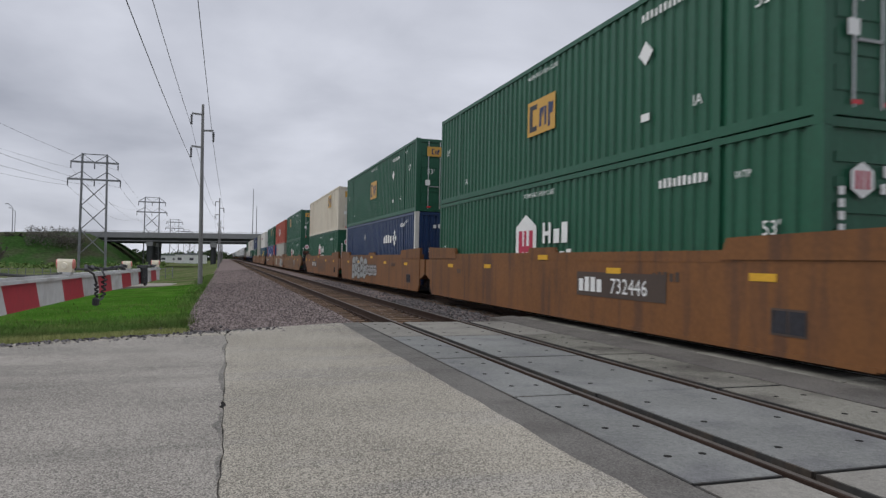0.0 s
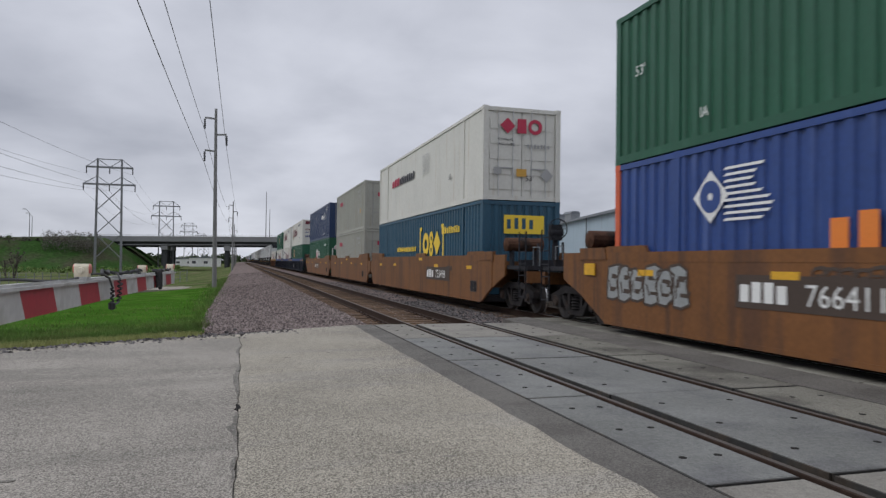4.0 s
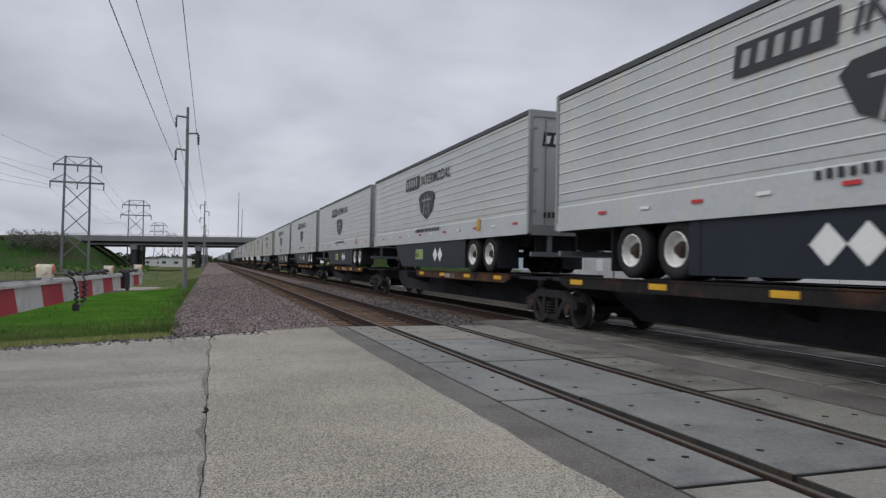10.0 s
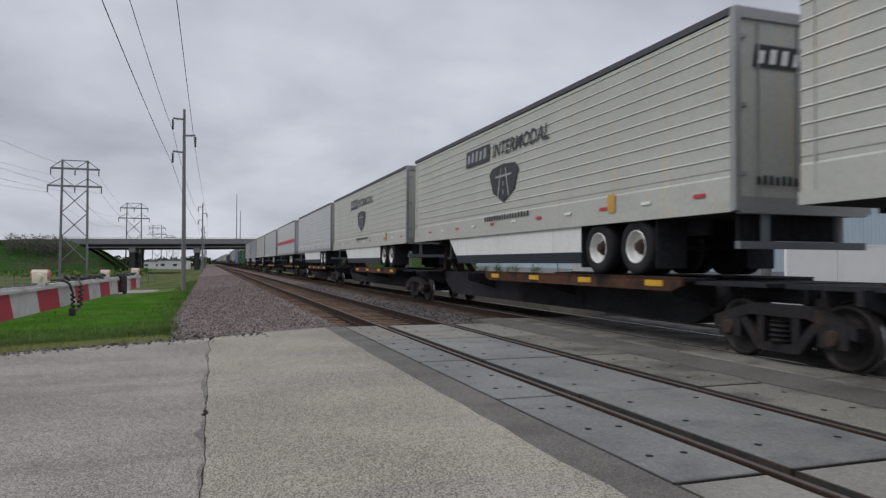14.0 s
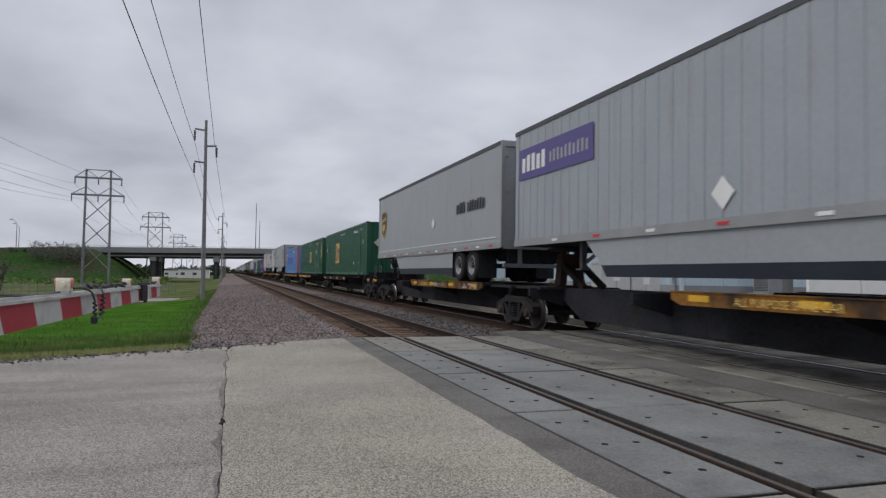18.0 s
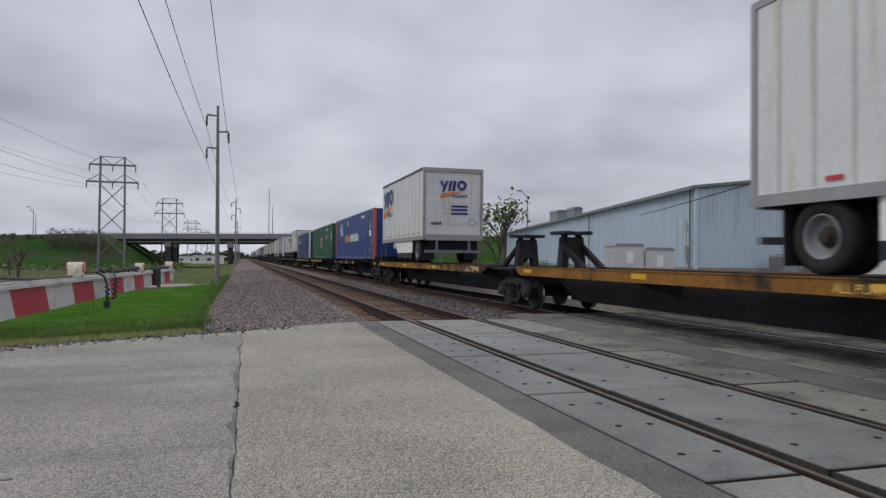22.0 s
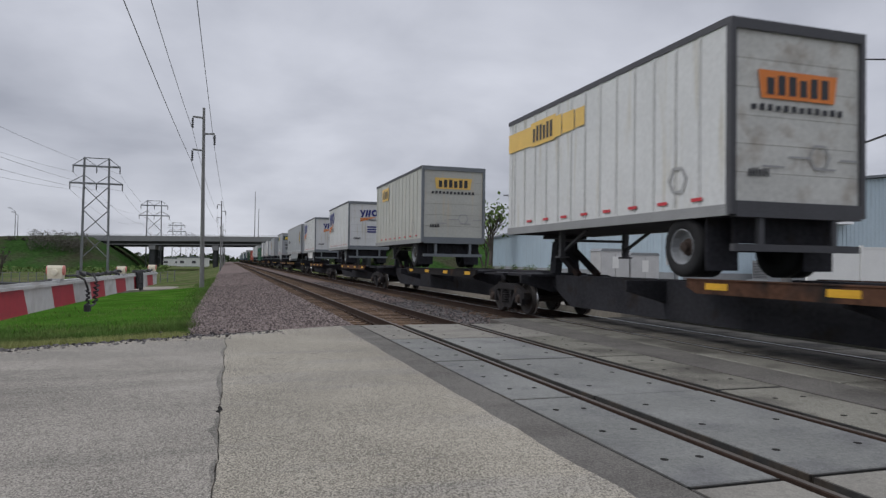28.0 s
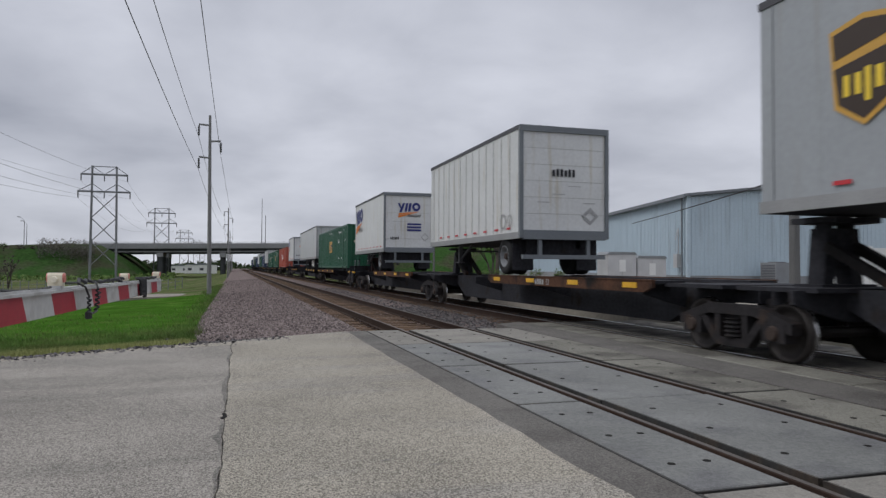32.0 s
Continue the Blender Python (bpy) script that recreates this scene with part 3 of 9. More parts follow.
def mark_gold_front(o, hl, H, u=-0.75, v=None, w=0.62, h=None):
    v, h = H * 0.76 if v is None else v, w * 0.62 if h is None else h
    decal(o, "logo", [rect(u, v, w, h)], GOLD, "front", hl)
    decal(o, "logo_mark", [rect(u + 0.30 * w, v + 0.2 * h, 0.07 * w, 0.6 * h), rect(u + 0.30 * w, v + 0.2 * h, 0.16 * w, 0.1 * h), rect(u + 0.30 * w, v + 0.7 * h, 0.16 * w, 0.1 * h), rect(u + 0.52 * w, v + 0.25 * h, 0.07 * w, 0.4 * h), rect(u + 0.62 * w, v + 0.25 * h, 0.05 * w, 0.4 * h), rect(u + 0.70 * w, v + 0.2 * h, 0.06 * w, 0.55 * h), rect(u + 0.72 * w, v + 0.5 * h, 0.10 * w, 0.22 * h)], LOGO_DARK, "front", hl + 0.004)


def mark_house(o, hl, hw, H, u=-1.45, word=LOGO_WHITE):
    """A white house-shaped badge with red bars and two rows of white writing."""
    decal(o, "logo", [[(u, 0.70), (u + 1.2, 0.70), (u + 1.2, 1.85), (u + 0.6, 2.15), (u, 1.85)]], LOGO_WHITE, "side", hw, "white house-shaped badge with red bars")
    decal(o, "logo_mark", [rect(u + 0.18, 0.85, 0.22, 0.9), rect(u + 0.50, 0.85, 0.14, 0.9), rect(u + 0.80, 0.85, 0.22, 0.9), rect(u + 0.3, 1.22, 0.6, 0.15)], LOGO_RED, "side", hw + 0.004)
    decal(o, "logo_mark", [rect(u + 1.55, 1.42, 0.12, 0.48), rect(u + 1.85, 1.42, 0.12, 0.48), rect(u + 1.6, 1.6, 0.3, 0.1), rect(u + 2.12, 1.42, 0.28, 0.32), rect(u + 2.5, 1.42, 0.28, 0.46)] + bars(u + 1.5, 0.92, 1.55, 0.36, 5, 0.72), word, "side", hw)


def common_marks(o, hl, hw, H, rng):
    """The white stencils that these boxes carry: length, lift point, serial bars."""
    letters(o, "53'", 0.34, hl - 1.2, H * 0.60, LOGO_WHITE, "side", hw)
    letters(o, "53'", 0.28, -hl + 0.7, H * 0.55, LOGO_WHITE, "side", hw)
    letters(o, "IA", 0.26, hl - 2.55, 0.62, LOGO_WHITE, "side", hw)
    letters(o, "IA", 0.24, -hl + 2.6, 0.45, LOGO_WHITE, "side", hw)
    letters(o, "WTP", 0.17, hl - 1.75, H * 0.86, LOGO_WHITE, "side", hw)
    decal(o, "serial", bars(hl - 4.0, H * 0.84, 1.3, 0.15, 10, 0.55), LOGO_WHITE, "side", hw)
    letters(o, "WARNING HIGH CUBE", 0.16, -0.9, H * 0.88, LOGO_WHITE, "side", hw)
    decal(o, "notice", [rect(hl - 4.0, 0.62, 0.26, 0.14)], LOGO_WHITE, "side", hw)
    if rng.random() < 0.7:
        decal(o, "placard", [diamond(4.2, 1.85, 0.22)], LOGO_WHITE, "side", hw)


def front_marks(o, hl, H, doors):
    letters(o, "53'", 0.27, -0.86 if doors else -0.06, H * 0.52 if doors else 1.41, LOGO_WHITE, "front", hl)
    decal(o, "serial", bars(0.18, H * 0.80, 0.62, 0.13, 7) + bars(0.18, H * 0.72, 0.55, 0.11, 6), LOGO_WHITE, "front", hl)
    if doors:
        decal(o, "placard", [diamond(0.78, H * 0.62, 0.21)], LOGO_WHITE, "front", hl)
        decal(o, "notice", [rect(0.12, H * 0.34, 0.38, 0.2)], GOLD, "front", hl)
        decal(o, "notice", [rect(0.54, H * 0.34, 0.45, 0.2), rect(-0.92, H * 0.36, 0.2, 0.22)], LOGO_WHITE, "front", hl)
        decal(o, "reflector", [rect(k, 0.16, 0.17, 0.06) for k in (-0.85, -0.3, 0.2, 0.7)], REFLECT_RED, "front", hl)
    else:
        decal(o, "notice", [rect(0.05, H * 0.14, 0.5, 0.26)] + bars(0.05, H * 0.27, 0.5, 0.62, 9, 0.3), LOGO_WHITE, "front", hl)


def container(label, paint, L=16.15, H=2.90, front="doors", posts=None, skin="wave", group="containers on the train"):
    """A freight container, base at z = 0, front towards -y. front: doors, plain or frame (a cooler set behind an open frame)."""
    W, o = 2.59, thing("shipping_container", label, "container", group)
    hl, hw, posts = L / 2, W / 2, posts or paint
    tag = f"{L}{H}{skin}"

    def side(bm):
        xs, ys = [], []
        y, step = -hl + (0.16 if front != "frame" else 0.80), 0.30
        if skin == "wave":
            while y < hl - 0.16 - 1e-6:
                for dy, dx in ((0, 0.02), (0.12, 0.02), (0.15, 0.062), (0.27, 0.062)):
                    if y + dy < hl - 0.16:
                        ys.append(y + dy), xs.append(-hw + dx)
                y += step
        else:
            ys, xs = [y], [-hw + 0.03]
            gap, w, d = {"post": (0.62, 0.035, 0.022), "seam": (1.22, 0.012, 0.006), "flat": (2.4, 0.012, 0.005)}[skin]
            k = y + gap
            while k < hl - 0.25:
                ys += [k - w - 0.004, k - w, k + w, k + w + 0.004]
                xs += [-hw + 0.03, -hw + 0.03 - d, -hw + 0.03 - d, -hw + 0.03]
                k += gap
        ys.append(hl - 0.16), xs.append(-hw + 0.03)
        lo, hi = [bm.verts.new((x, y, 0.15)) for x, y in zip(xs, ys)], [bm.verts.new((x, y, H - 0.09)) for x, y in zip(xs, ys)]
        for i in range(len(ys) - 1):
            bm.faces.new((lo[i], lo[i + 1], hi[i + 1], hi[i]))
    part("side_panel", side, paint, o, key=f"cs{front == 'frame'}" + tag)
    part("side_panel", side, paint, o, key=f"cs{front == 'frame'}" + tag, turn=(0, 0, math.pi))
    part("roof_panel", lambda bm: box(bm, -hw + 0.06, hw - 0.06, -hl + 0.05, hl - 0.05, H - 0.07, H - 0.03), paint, o, key="cr" + tag)
    part("floor", lambda bm: box(bm, -hw + 0.08, hw - 0.08, -hl + 0.1, hl - 0.1, 0.03, 0.14), GRIME, o, key="cf" + tag)
    for sx in (-1, 1):
        a, b = sorted((sx * hw, sx * (hw - 0.07)))
        part("top_rail", lambda bm: box(bm, -0.035, 0.035, -hl + 0.14, hl - 0.14, H - 0.10, H), paint, o, key="ct" + tag, at=(sx * (hw - 0.035), 0, 0))
        part("bottom_rail", lambda bm: box(bm, -0.035, 0.035, -hl + 0.14, hl - 0.14, 0.02, 0.17), paint, o, key="cb" + tag, at=(sx * (hw - 0.035), 0, 0))
        spots = [-hl + 0.08, hl - 0.08] + ([-6.09, 6.09] if L > 13 else [])
        for y in spots:
            end = abs(y) > hl - 0.2
            if sx > 0 and not end:
                continue
            part("corner_post" if end else "lift_post", lambda bm: box(bm, -0.08, 0.08, -0.08, 0.08, 0.12, H - 0.10) if end else box(bm, -0.05, 0.05, -0.075, 0.075, 0.12, H - 0.08), posts if end else paint, o, key=f"cp{end}{tag}", at=(sx * (hw - (0.08 if end else 0.049)), y, 0))
            for z in (0.0, H - 0.115):
                if (end or z) and (sx < 0 or y < 0):
                    part("corner_casting", lambda bm: box(bm, -0.083, 0.083, -0.09, 0.09, 0.0, 0.125), posts if end else paint, o, key=f"cc{tag}", at=(sx * (hw - 0.081), y, z))

    def plain(bm):
        n, xs, ds = 9, [], []
        for i in range(n):
            x0 = -hw + 0.16 + i * (W - 0.32) / n
            xs += [x0, x0 + 0.12, x0 + 0.15, x0 + 0.22]
            ds += [-0.02, -0.02, 0.02, 0.02]
        xs.append(hw - 0.16), ds.append(-0.02)
        lo, hi = [bm.verts.new((x, d, 0.15)) for x, d in zip(xs, ds)], [bm.verts.new((x, d, H - 0.12)) for x, d in zip(xs, ds)]
        for i in range(len(xs) - 1):
            bm.faces.new((lo[i], lo[i + 1], hi[i + 1], hi[i]))

    def ribbed(bm):
        box(bm, -hw + 0.16, hw - 0.16, 0.015, 0.04, 0.16, H - 0.12)
        for i in range(7):
            z = 0.36 + i * (H - 0.6) / 7
            box(bm, -hw + 0.24, hw - 0.24, -0.01, 0.02, z, z + 0.13)

    def leaf(bm):
        box(bm, 0.0, hw - 0.18, 0.0, 0.04, 0.14, H - 0.12)
        for i in range(5):
            z = 0.34 + i * (H - 0.55) / 5
            box(bm, 0.06, hw - 0.24, -0.018, 0.002, z, z + 0.32)

    def doors(y, rot):
        for sx in (-1, 1):
            d = part("door", leaf, paint, o, key="cd" + tag, at=(sx * 0.012, y, 0), turn=(0, 0, rot) if sx * math.cos(rot) > 0 else None)
            if sx * math.cos(rot) < 0:
                d.scale = (-1, 1, 1)
                d.rotation_euler = (0, 0, rot)
            for k in (0.30, 0.78):
                part("lock_rod", lambda bm: tube(bm, (0, -0.045, 0.12), (0, -0.045, H - 0.1), 0.017, seg=6), ALU if paint in (GREEN, CWHITE, CREAM) else SILVER, d, key="lr" + tag, at=(k, 0, 0))
            part("lock_handle", lambda bm: box(bm, 0.3, 0.74, -0.07, -0.045, 0.98, 1.02), SILVER, d, key="lh")
    part("end_header", lambda bm: box(bm, -hw + 0.16, hw - 0.16, -hl + 0.01, -hl + 0.12, H - 0.13, H - 0.01), paint, o, key="ceh" + tag)
    part("end_sill", lambda bm: box(bm, -hw + 0.16, hw - 0.16, -hl + 0.01, -hl + 0.12, 0.01, 0.15), paint, o, key="ces" + tag)
    if front == "doors":
        doors(-hl + 0.06, 0.0)
        part("end_panel", plain, paint, o, key="ce" + tag, at=(0, hl - 0.06, 0))
    elif front in ("plain", "ribbed"):
        part("end_panel", plain if front == "plain" else ribbed, paint, o, key=f"ce{front}" + tag, at=(0, -hl + 0.05, 0))
        part("end_panel", ribbed, paint, o, key="ceribbed" + tag, at=(0, hl - 0.05, 0), turn=(0, 0, math.pi))
    else:
        y = -hl + 0.75
        part("end_panel", lambda bm: box(bm, -hw + 0.16, hw - 0.16, y, y + 0.05, 0.15, H - 0.1), SKIRT, o, "dark blue end wall")
        part("cooler_housing", lambda bm: (prism(bm, [(-0.30, 0.72), (0.88, 0.72), (0.92, H - 0.2), (-0.42, H - 0.2)], "y", y - 0.52, y - 0.002), box(bm, -1.0, -0.45, y - 0.3, y - 0.002, H - 0.34, H - 0.2)), CWHITE, o, "white cooler housing")
        part("cooler_badge", lambda bm: (box(bm, -0.05, 0.52, y - 0.53, y - 0.522, 1.35, 1.85)), LOGO_GREY, o, "grey square badge")
        part("badge_mark", lambda bm: (box(bm, 0.02, 0.45, y - 0.537, y - 0.531, 1.66, 1.78), box(bm, 0.18, 0.29, y - 0.537, y - 0.531, 1.42, 1.66)), LOGO_BLACK, o)
        part("maker_row", lambda bm: [box(bm, -0.22 + 0.1 * i, -0.15 + 0.1 * i, y - 0.527, y - 0.522, 2.32, 2.42) for i in range(10)], LOGO_BLACK, o)
        part("cooler_grille", lambda bm: [box(bm, -0.98, -0.48, y - 0.06, y - 0.03, 0.8 + i * 0.17, 0.8 + i * 0.17 + 0.05) for i in range(9)], REEFER_BLACK, o, "black louvred grille")
        part("drip_tray", lambda bm: box(bm, -0.95, 0.95, y - 0.4, y - 0.002, 0.42, 0.62), GRIME, o)
        for sx in (-1, 1):
            part("brace", lambda bm: beam(bm, (0, -hl + 0.08, H - 0.2), (0, y, 0.4), 0.09), paint, o, key="cbr" + tag, at=(sx * (hw - 0.1), 0, 0))
        part("end_panel", ribbed, paint, o, key="ceribbed" + tag, at=(0, hl - 0.05, 0), turn=(0, 0, math.pi))
    return o, hl, hw, H


def road_wheel(parent, x, y, r=0.50, rim=RIM, dual=True):
    """A pair of trailer tyres on one hub; outer face towards -x or +x."""
    s = -1 if x < 0 else 1

    def tyre(bm):
        w = 0.27
        lathe(bm, (0, 0, 0), [(0.012, r * 0.02), (0.012, r * 0.55), (-w / 2, r * 0.60), (-w / 2, r * 0.9), (-w / 2 + 0.035, r), (w / 2 - 0.035, r), (w / 2, r * 0.9), (w / 2, r * 0.60)], 22)

    def disc(bm):
        lathe(bm, (0, 0, 0), [(-0.004, r * 0.02), (0.0, r * 0.46), (-0.03, r * 0.50), (-0.132, r * 0.55), (-0.142, r * 0.575), (-0.132, r * 0.605), (0.0, r * 0.56)], 20)

    def hub(bm):
        lathe(bm, (0, 0, 0), [(0.0, r * 0.30), (-0.03, r * 0.28), (-0.04, r * 0.2), (-0.11, r * 0.17), (-0.12, r * 0.05)], 12)
    t = smooth(part("tyre", tyre, TYRE, parent, key=f"ty{r}", at=(x, y, r)))
    part("rim", disc, rim, t, key=f"rm{r}", turn=(0, 0, 0 if s < 0 else math.pi))
    part("hub", hub, BEARING, t, "grimy hub", key=f"hb{r}", turn=(0, 0, 0 if s < 0 else math.pi))
    if dual:
        part("tyre", tyre, TYRE, parent, key=f"ty{r}", at=(x - s * 0.32, y, r))


def trailer(label, paint, L=16.15, nose="front", skin="rib", end=None, frame=SILVER, roof=DARK_FRAME, skirt=None, rail=SILVER, swing=None, cooler=False, axles=2, rim=None, slide=0.0, group="trailers on the train"):
    """A road trailer, its tyres on z = 0, front of the train towards -y. nose: the end of the train that its own nose points to."""
    o = thing("semi_trailer", label, "trailer", group)
    hl, hw, z0, z1 = L / 2, 1.295, 0.95, 3.92
    rim = rim or (RIM if axles == 2 else PLINTH)
    d = 1 if nose == "front" else -1  # the trailer's nose lies at -y * d
    end = end or paint
    assert len(label.split()) <= 12, label
    tag = f"{L}{skin}"

    def side(bm):
        if skin == "rib":
            zs, xs, z = [z0 + 0.62], [-hw + 0.02], z0 + 0.62
            while z < z1 - 0.30:
                zs += [z + 0.165, z + 0.18, z + 0.205]
                xs += [-hw + 0.02, -hw + 0.005, -hw + 0.02]
                z += 0.22
            zs.append(z1 - 0.12), xs.append(-hw + 0.02)
            zs, xs = [z0 + 0.14, z0 + 0.50, z0 + 0.53, z0 + 0.60] + zs, [-hw + 0.012, -hw + 0.012, -hw + 0.03, -hw + 0.03] + xs
            a, b = [bm.verts.new((x, -hl + 0.05, z)) for x, z in zip(xs, zs)], [bm.verts.new((x, hl - 0.05, z)) for x, z in zip(xs, zs)]
            for i in range(len(zs) - 1):
                bm.faces.new((a[i], b[i], b[i + 1], a[i + 1]))
        else:
            gap, w, d = {"post": (0.61, 0.030, 0.013), "seam": (1.22, 0.022, 0.012), "close": (0.41, 0.05, 0.010), "flat": (2.44, 0.008, 0.004)}[skin]
            ys, xs, k = [-hl + 0.05], [-hw + 0.018], -hl + 0.05 + gap
            while k < hl - 0.2:
                ys += [k - w - 0.004, k - w, k + w, k + w + 0.004]
                xs += [-hw + 0.018, -hw + 0.018 - d, -hw + 0.018 - d, -hw + 0.018]
                k += gap
            ys.append(hl - 0.05), xs.append(-hw + 0.018)
            lo, hi = [bm.verts.new((x, y, z0 + 0.12)) for x, y in zip(xs, ys)], [bm.verts.new((x, y, z1 - 0.09)) for x, y in zip(xs, ys)]
            for i in range(len(ys) - 1):
                bm.faces.new((lo[i], lo[i + 1], hi[i + 1], hi[i]))
    part("side_wall", side, paint, o, key="ts" + tag)
    part("side_wall", side, paint, o, key="ts" + tag, turn=(0, 0, math.pi))
    if skin in ("post", "seam"):
        def rivets(bm):
            gap, out = (0.61, 0.0) if skin == "post" else (1.22, 0.001)
            k = -hl + 0.05 + gap
            while k < hl - 0.2:
                for e in (-0.017, 0.017):
                    box(bm, -hw + 0.0035 - out, -hw + 0.0045 - out, k + e - 0.007, k + e + 0.007, z0 + 0.2, z1 - 0.16)
                k += gap
        part("rivet_line", rivets, RIVET, o, "rows of grey rivets", key="trv" + tag)
    part("roof", lambda bm: box(bm, -hw + 0.04, hw - 0.04, -hl + 0.03, hl - 0.03, z1 - 0.05, z1), roof, o, key="tr" + tag)
    part("floor", lambda bm: box(bm, -hw + 0.06, hw - 0.06, -hl + 0.05, hl - 0.05, z0, z0 + 0.12), GRIME, o, key="tf" + tag)
    for sx in (-1, 1):
        part("top_rail", lambda bm: box(bm, -0.03, 0.03, -hl + 0.02, hl - 0.02, z1 - 0.10, z1 + 0.006), roof, o, key="tt" + tag, at=(sx * (hw - 0.03), 0, 0))
        part("bottom_rail", lambda bm: box(bm, -0.03, 0.03, -hl + 0.02, hl - 0.02, z0, z0 + 0.17), rail, o, key="tb" + tag, at=(sx * (hw - 0.03), 0, 0))
        n = (round(L / (1.15 if skin == "flat" else 1.5 if skin == "rib" else 1.9)) if axles == 2 else 8) if sx < 0 else 0
        for i in range(n):
            part("reflector", lambda bm: box(bm, -0.006, 0.006, -0.13, 0.13, 0.0, 0.055), REFLECT_RED if i % 2 == 0 or axles == 1 else LOGO_WHITE, o, key=f"rf{axles}", at=(sx * (hw + 0.005), -hl + 0.7 + i * (L - 1.2) / n, z0 + (0.26 if axles == 1 or skin == "rib" else 0.055)))
    yn, yr = -hl * d, hl * d  # nose and rear ends

    def nose_wall(bm):
        prism(bm, [(-hw, 0.30), (-hw + 0.16, 0.0), (hw - 0.16, 0.0), (hw, 0.30)], "z", z0 + 0.005, z1 - 0.06)
        for i in (-0.6, 0.0, 0.6):
            box(bm, i - 0.015, i + 0.015, -0.012, 0.004, z0 + 0.2, z1 - 0.2)
    part("nose", nose_wall, end if nose == "front" else paint, o, key=f"tn{L}", at=(0, yn - 0.02 * d, 0), turn=(0, 0, 0 if d > 0 else math.pi))
    if cooler:
        c = part("cooler_unit", lambda bm: (box(bm, -1.02, 1.02, -0.36, -0.002, z0 + 0.85, z1 - 0.85), box(bm, -1.12, 1.12, -0.42, -0.002, z0 + 0.72, z0 + 0.85)), paint, o, "white cooling unit on the nose", at=(0, yn - 0.03 * d, 0), turn=(0, 0, 0 if d > 0 else math.pi))
        part("grille", lambda bm: (prism(bm, [(-0.80, z1 - 0.85), (0.82, z1 - 0.85), (1.0, z1 - 0.02), (-1.0, z1 - 0.02)], "y", -0.34, -0.01), [box(bm, -0.9, 0.9, -0.37, -0.342, z1 - 0.8 + i * 0.13, z1 - 0.8 + i * 0.13 + 0.05) for i in range(6)]), REEFER_BLACK, c, "black slatted grille")
        part("guard_bar", lambda bm: (tube(bm, (-1.0, -0.40, z1 + 0.03), (1.0, -0.40, z1 + 0.03), 0.035, seg=8), tube(bm, (-1.0, -0.40, z1 + 0.03), (-1.05, 0, z1 - 0.02), 0.035, seg=8), tube(bm, (1.0, -0.40, z1 + 0.03), (1.05, 0, z1 - 0.02), 0.035, seg=8)), REEFER_BLACK, c)
        part("vent", lambda bm: (box(bm, -0.66, -0.44, -0.375, -0.36, z0 + 1.2, z0 + 1.36), box(bm, 0.30, 0.48, -0.375, -0.36, z0 + 1.08, z0 + 1.22)), REEFER_BLACK, c)

    elif nose == "front":
        part("connection_box", lambda bm: (box(bm, 0.50, 0.98, -0.10, 0.0, z0 + 0.38, z0 + 0.66), tube(bm, (0.60, -0.12, z0 + 0.30), (0.60, -0.12, z0 + 0.60), 0.04, seg=8), tube(bm, (0.86, -0.12, z0 + 0.34), (0.86, -0.12, z0 + 0.58), 0.04, seg=8)), DARK_FRAME, o, "dark air and power connection box", key="tcb", at=(0, yn - 0.02, 0))
        part("round_plate", lambda bm: lathe(bm, (0.40, 0, z0 + 0.92), [(-0.012, 0.16), (0.0, 0.17), (0.01, 0.17)], 16, "y"), LOGO_WHITE, o, "round white plate", key="trp", at=(0, yn - 0.022, 0))

    swing = axles == 2 if swing is None else swing

    def doors(bm):
        if swing:
            prism(bm, [(-hw + 0.10, -0.02), (-0.01, -0.02), (-0.008, 0.0), (0.008, 0.0), (0.01, -0.02), (hw - 0.10, -0.02), (hw - 0.10, 0.03), (-hw + 0.10, 0.03)], "z", z0 + 0.22, z1 - 0.16)
        else:
            zs, ds = [], []
            for i in range(6):
                a = z0 + 0.22 + i * (z1 - z0 - 0.38) / 6
                zs += [a, a + 0.012, a + 0.025]
                ds += [-0.014, -0.02, -0.02]
            zs.append(z1 - 0.16), ds.append(-0.02)
            lo, hi = [bm.verts.new((-hw + 0.10, d, z)) for z, d in zip(zs, ds)], [bm.verts.new((hw - 0.10, d, z)) for z, d in zip(zs, ds)]
            for i in range(len(zs) - 1):
                bm.faces.new((lo[i], lo[i + 1], hi[i + 1], hi[i]))

    def door_frame(bm):
        box(bm, -hw, -hw + 0.10, -0.05, 0.06, z0 + 0.02, z1)
        box(bm, hw - 0.10, hw, -0.05, 0.06, z0 + 0.02, z1)
        box(bm, -hw + 0.10, hw - 0.10, -0.05, 0.06, z1 - 0.16, z1)
        box(bm, -hw + 0.10, hw - 0.10, -0.06, 0.06, z0 - 0.02, z0 + 0.22)
    turn = None if d < 0 else (0, 0, math.pi)
    dr = part("rear_door", doors, end, o, key=f"td{swing}", at=(0, yr, 0), turn=turn)
    for k in (-0.85, -0.12, 0.12, 0.85) if swing else ():
        part("lock_rod", lambda bm: tube(bm, (0, -0.04, z0 + 0.2), (0, -0.04, z1 - 0.2), 0.015, seg=6), SILVER, dr, key="tlr", at=(k, 0, 0))
    for k in range(3) if swing else ():
        for sx in (-1, 1):
            part("hinge", lambda bm: box(bm, -0.09, 0.09, -0.06, -0.02, -0.03, 0.03), frame, dr, key="thg", at=(sx * (hw - 0.12), 0, z0 + 0.55 + k * 1.0))
    part("rear_frame", door_frame, frame, o, key="trf", at=(0, yr - 0.02 * d * -1, 0), turn=turn)
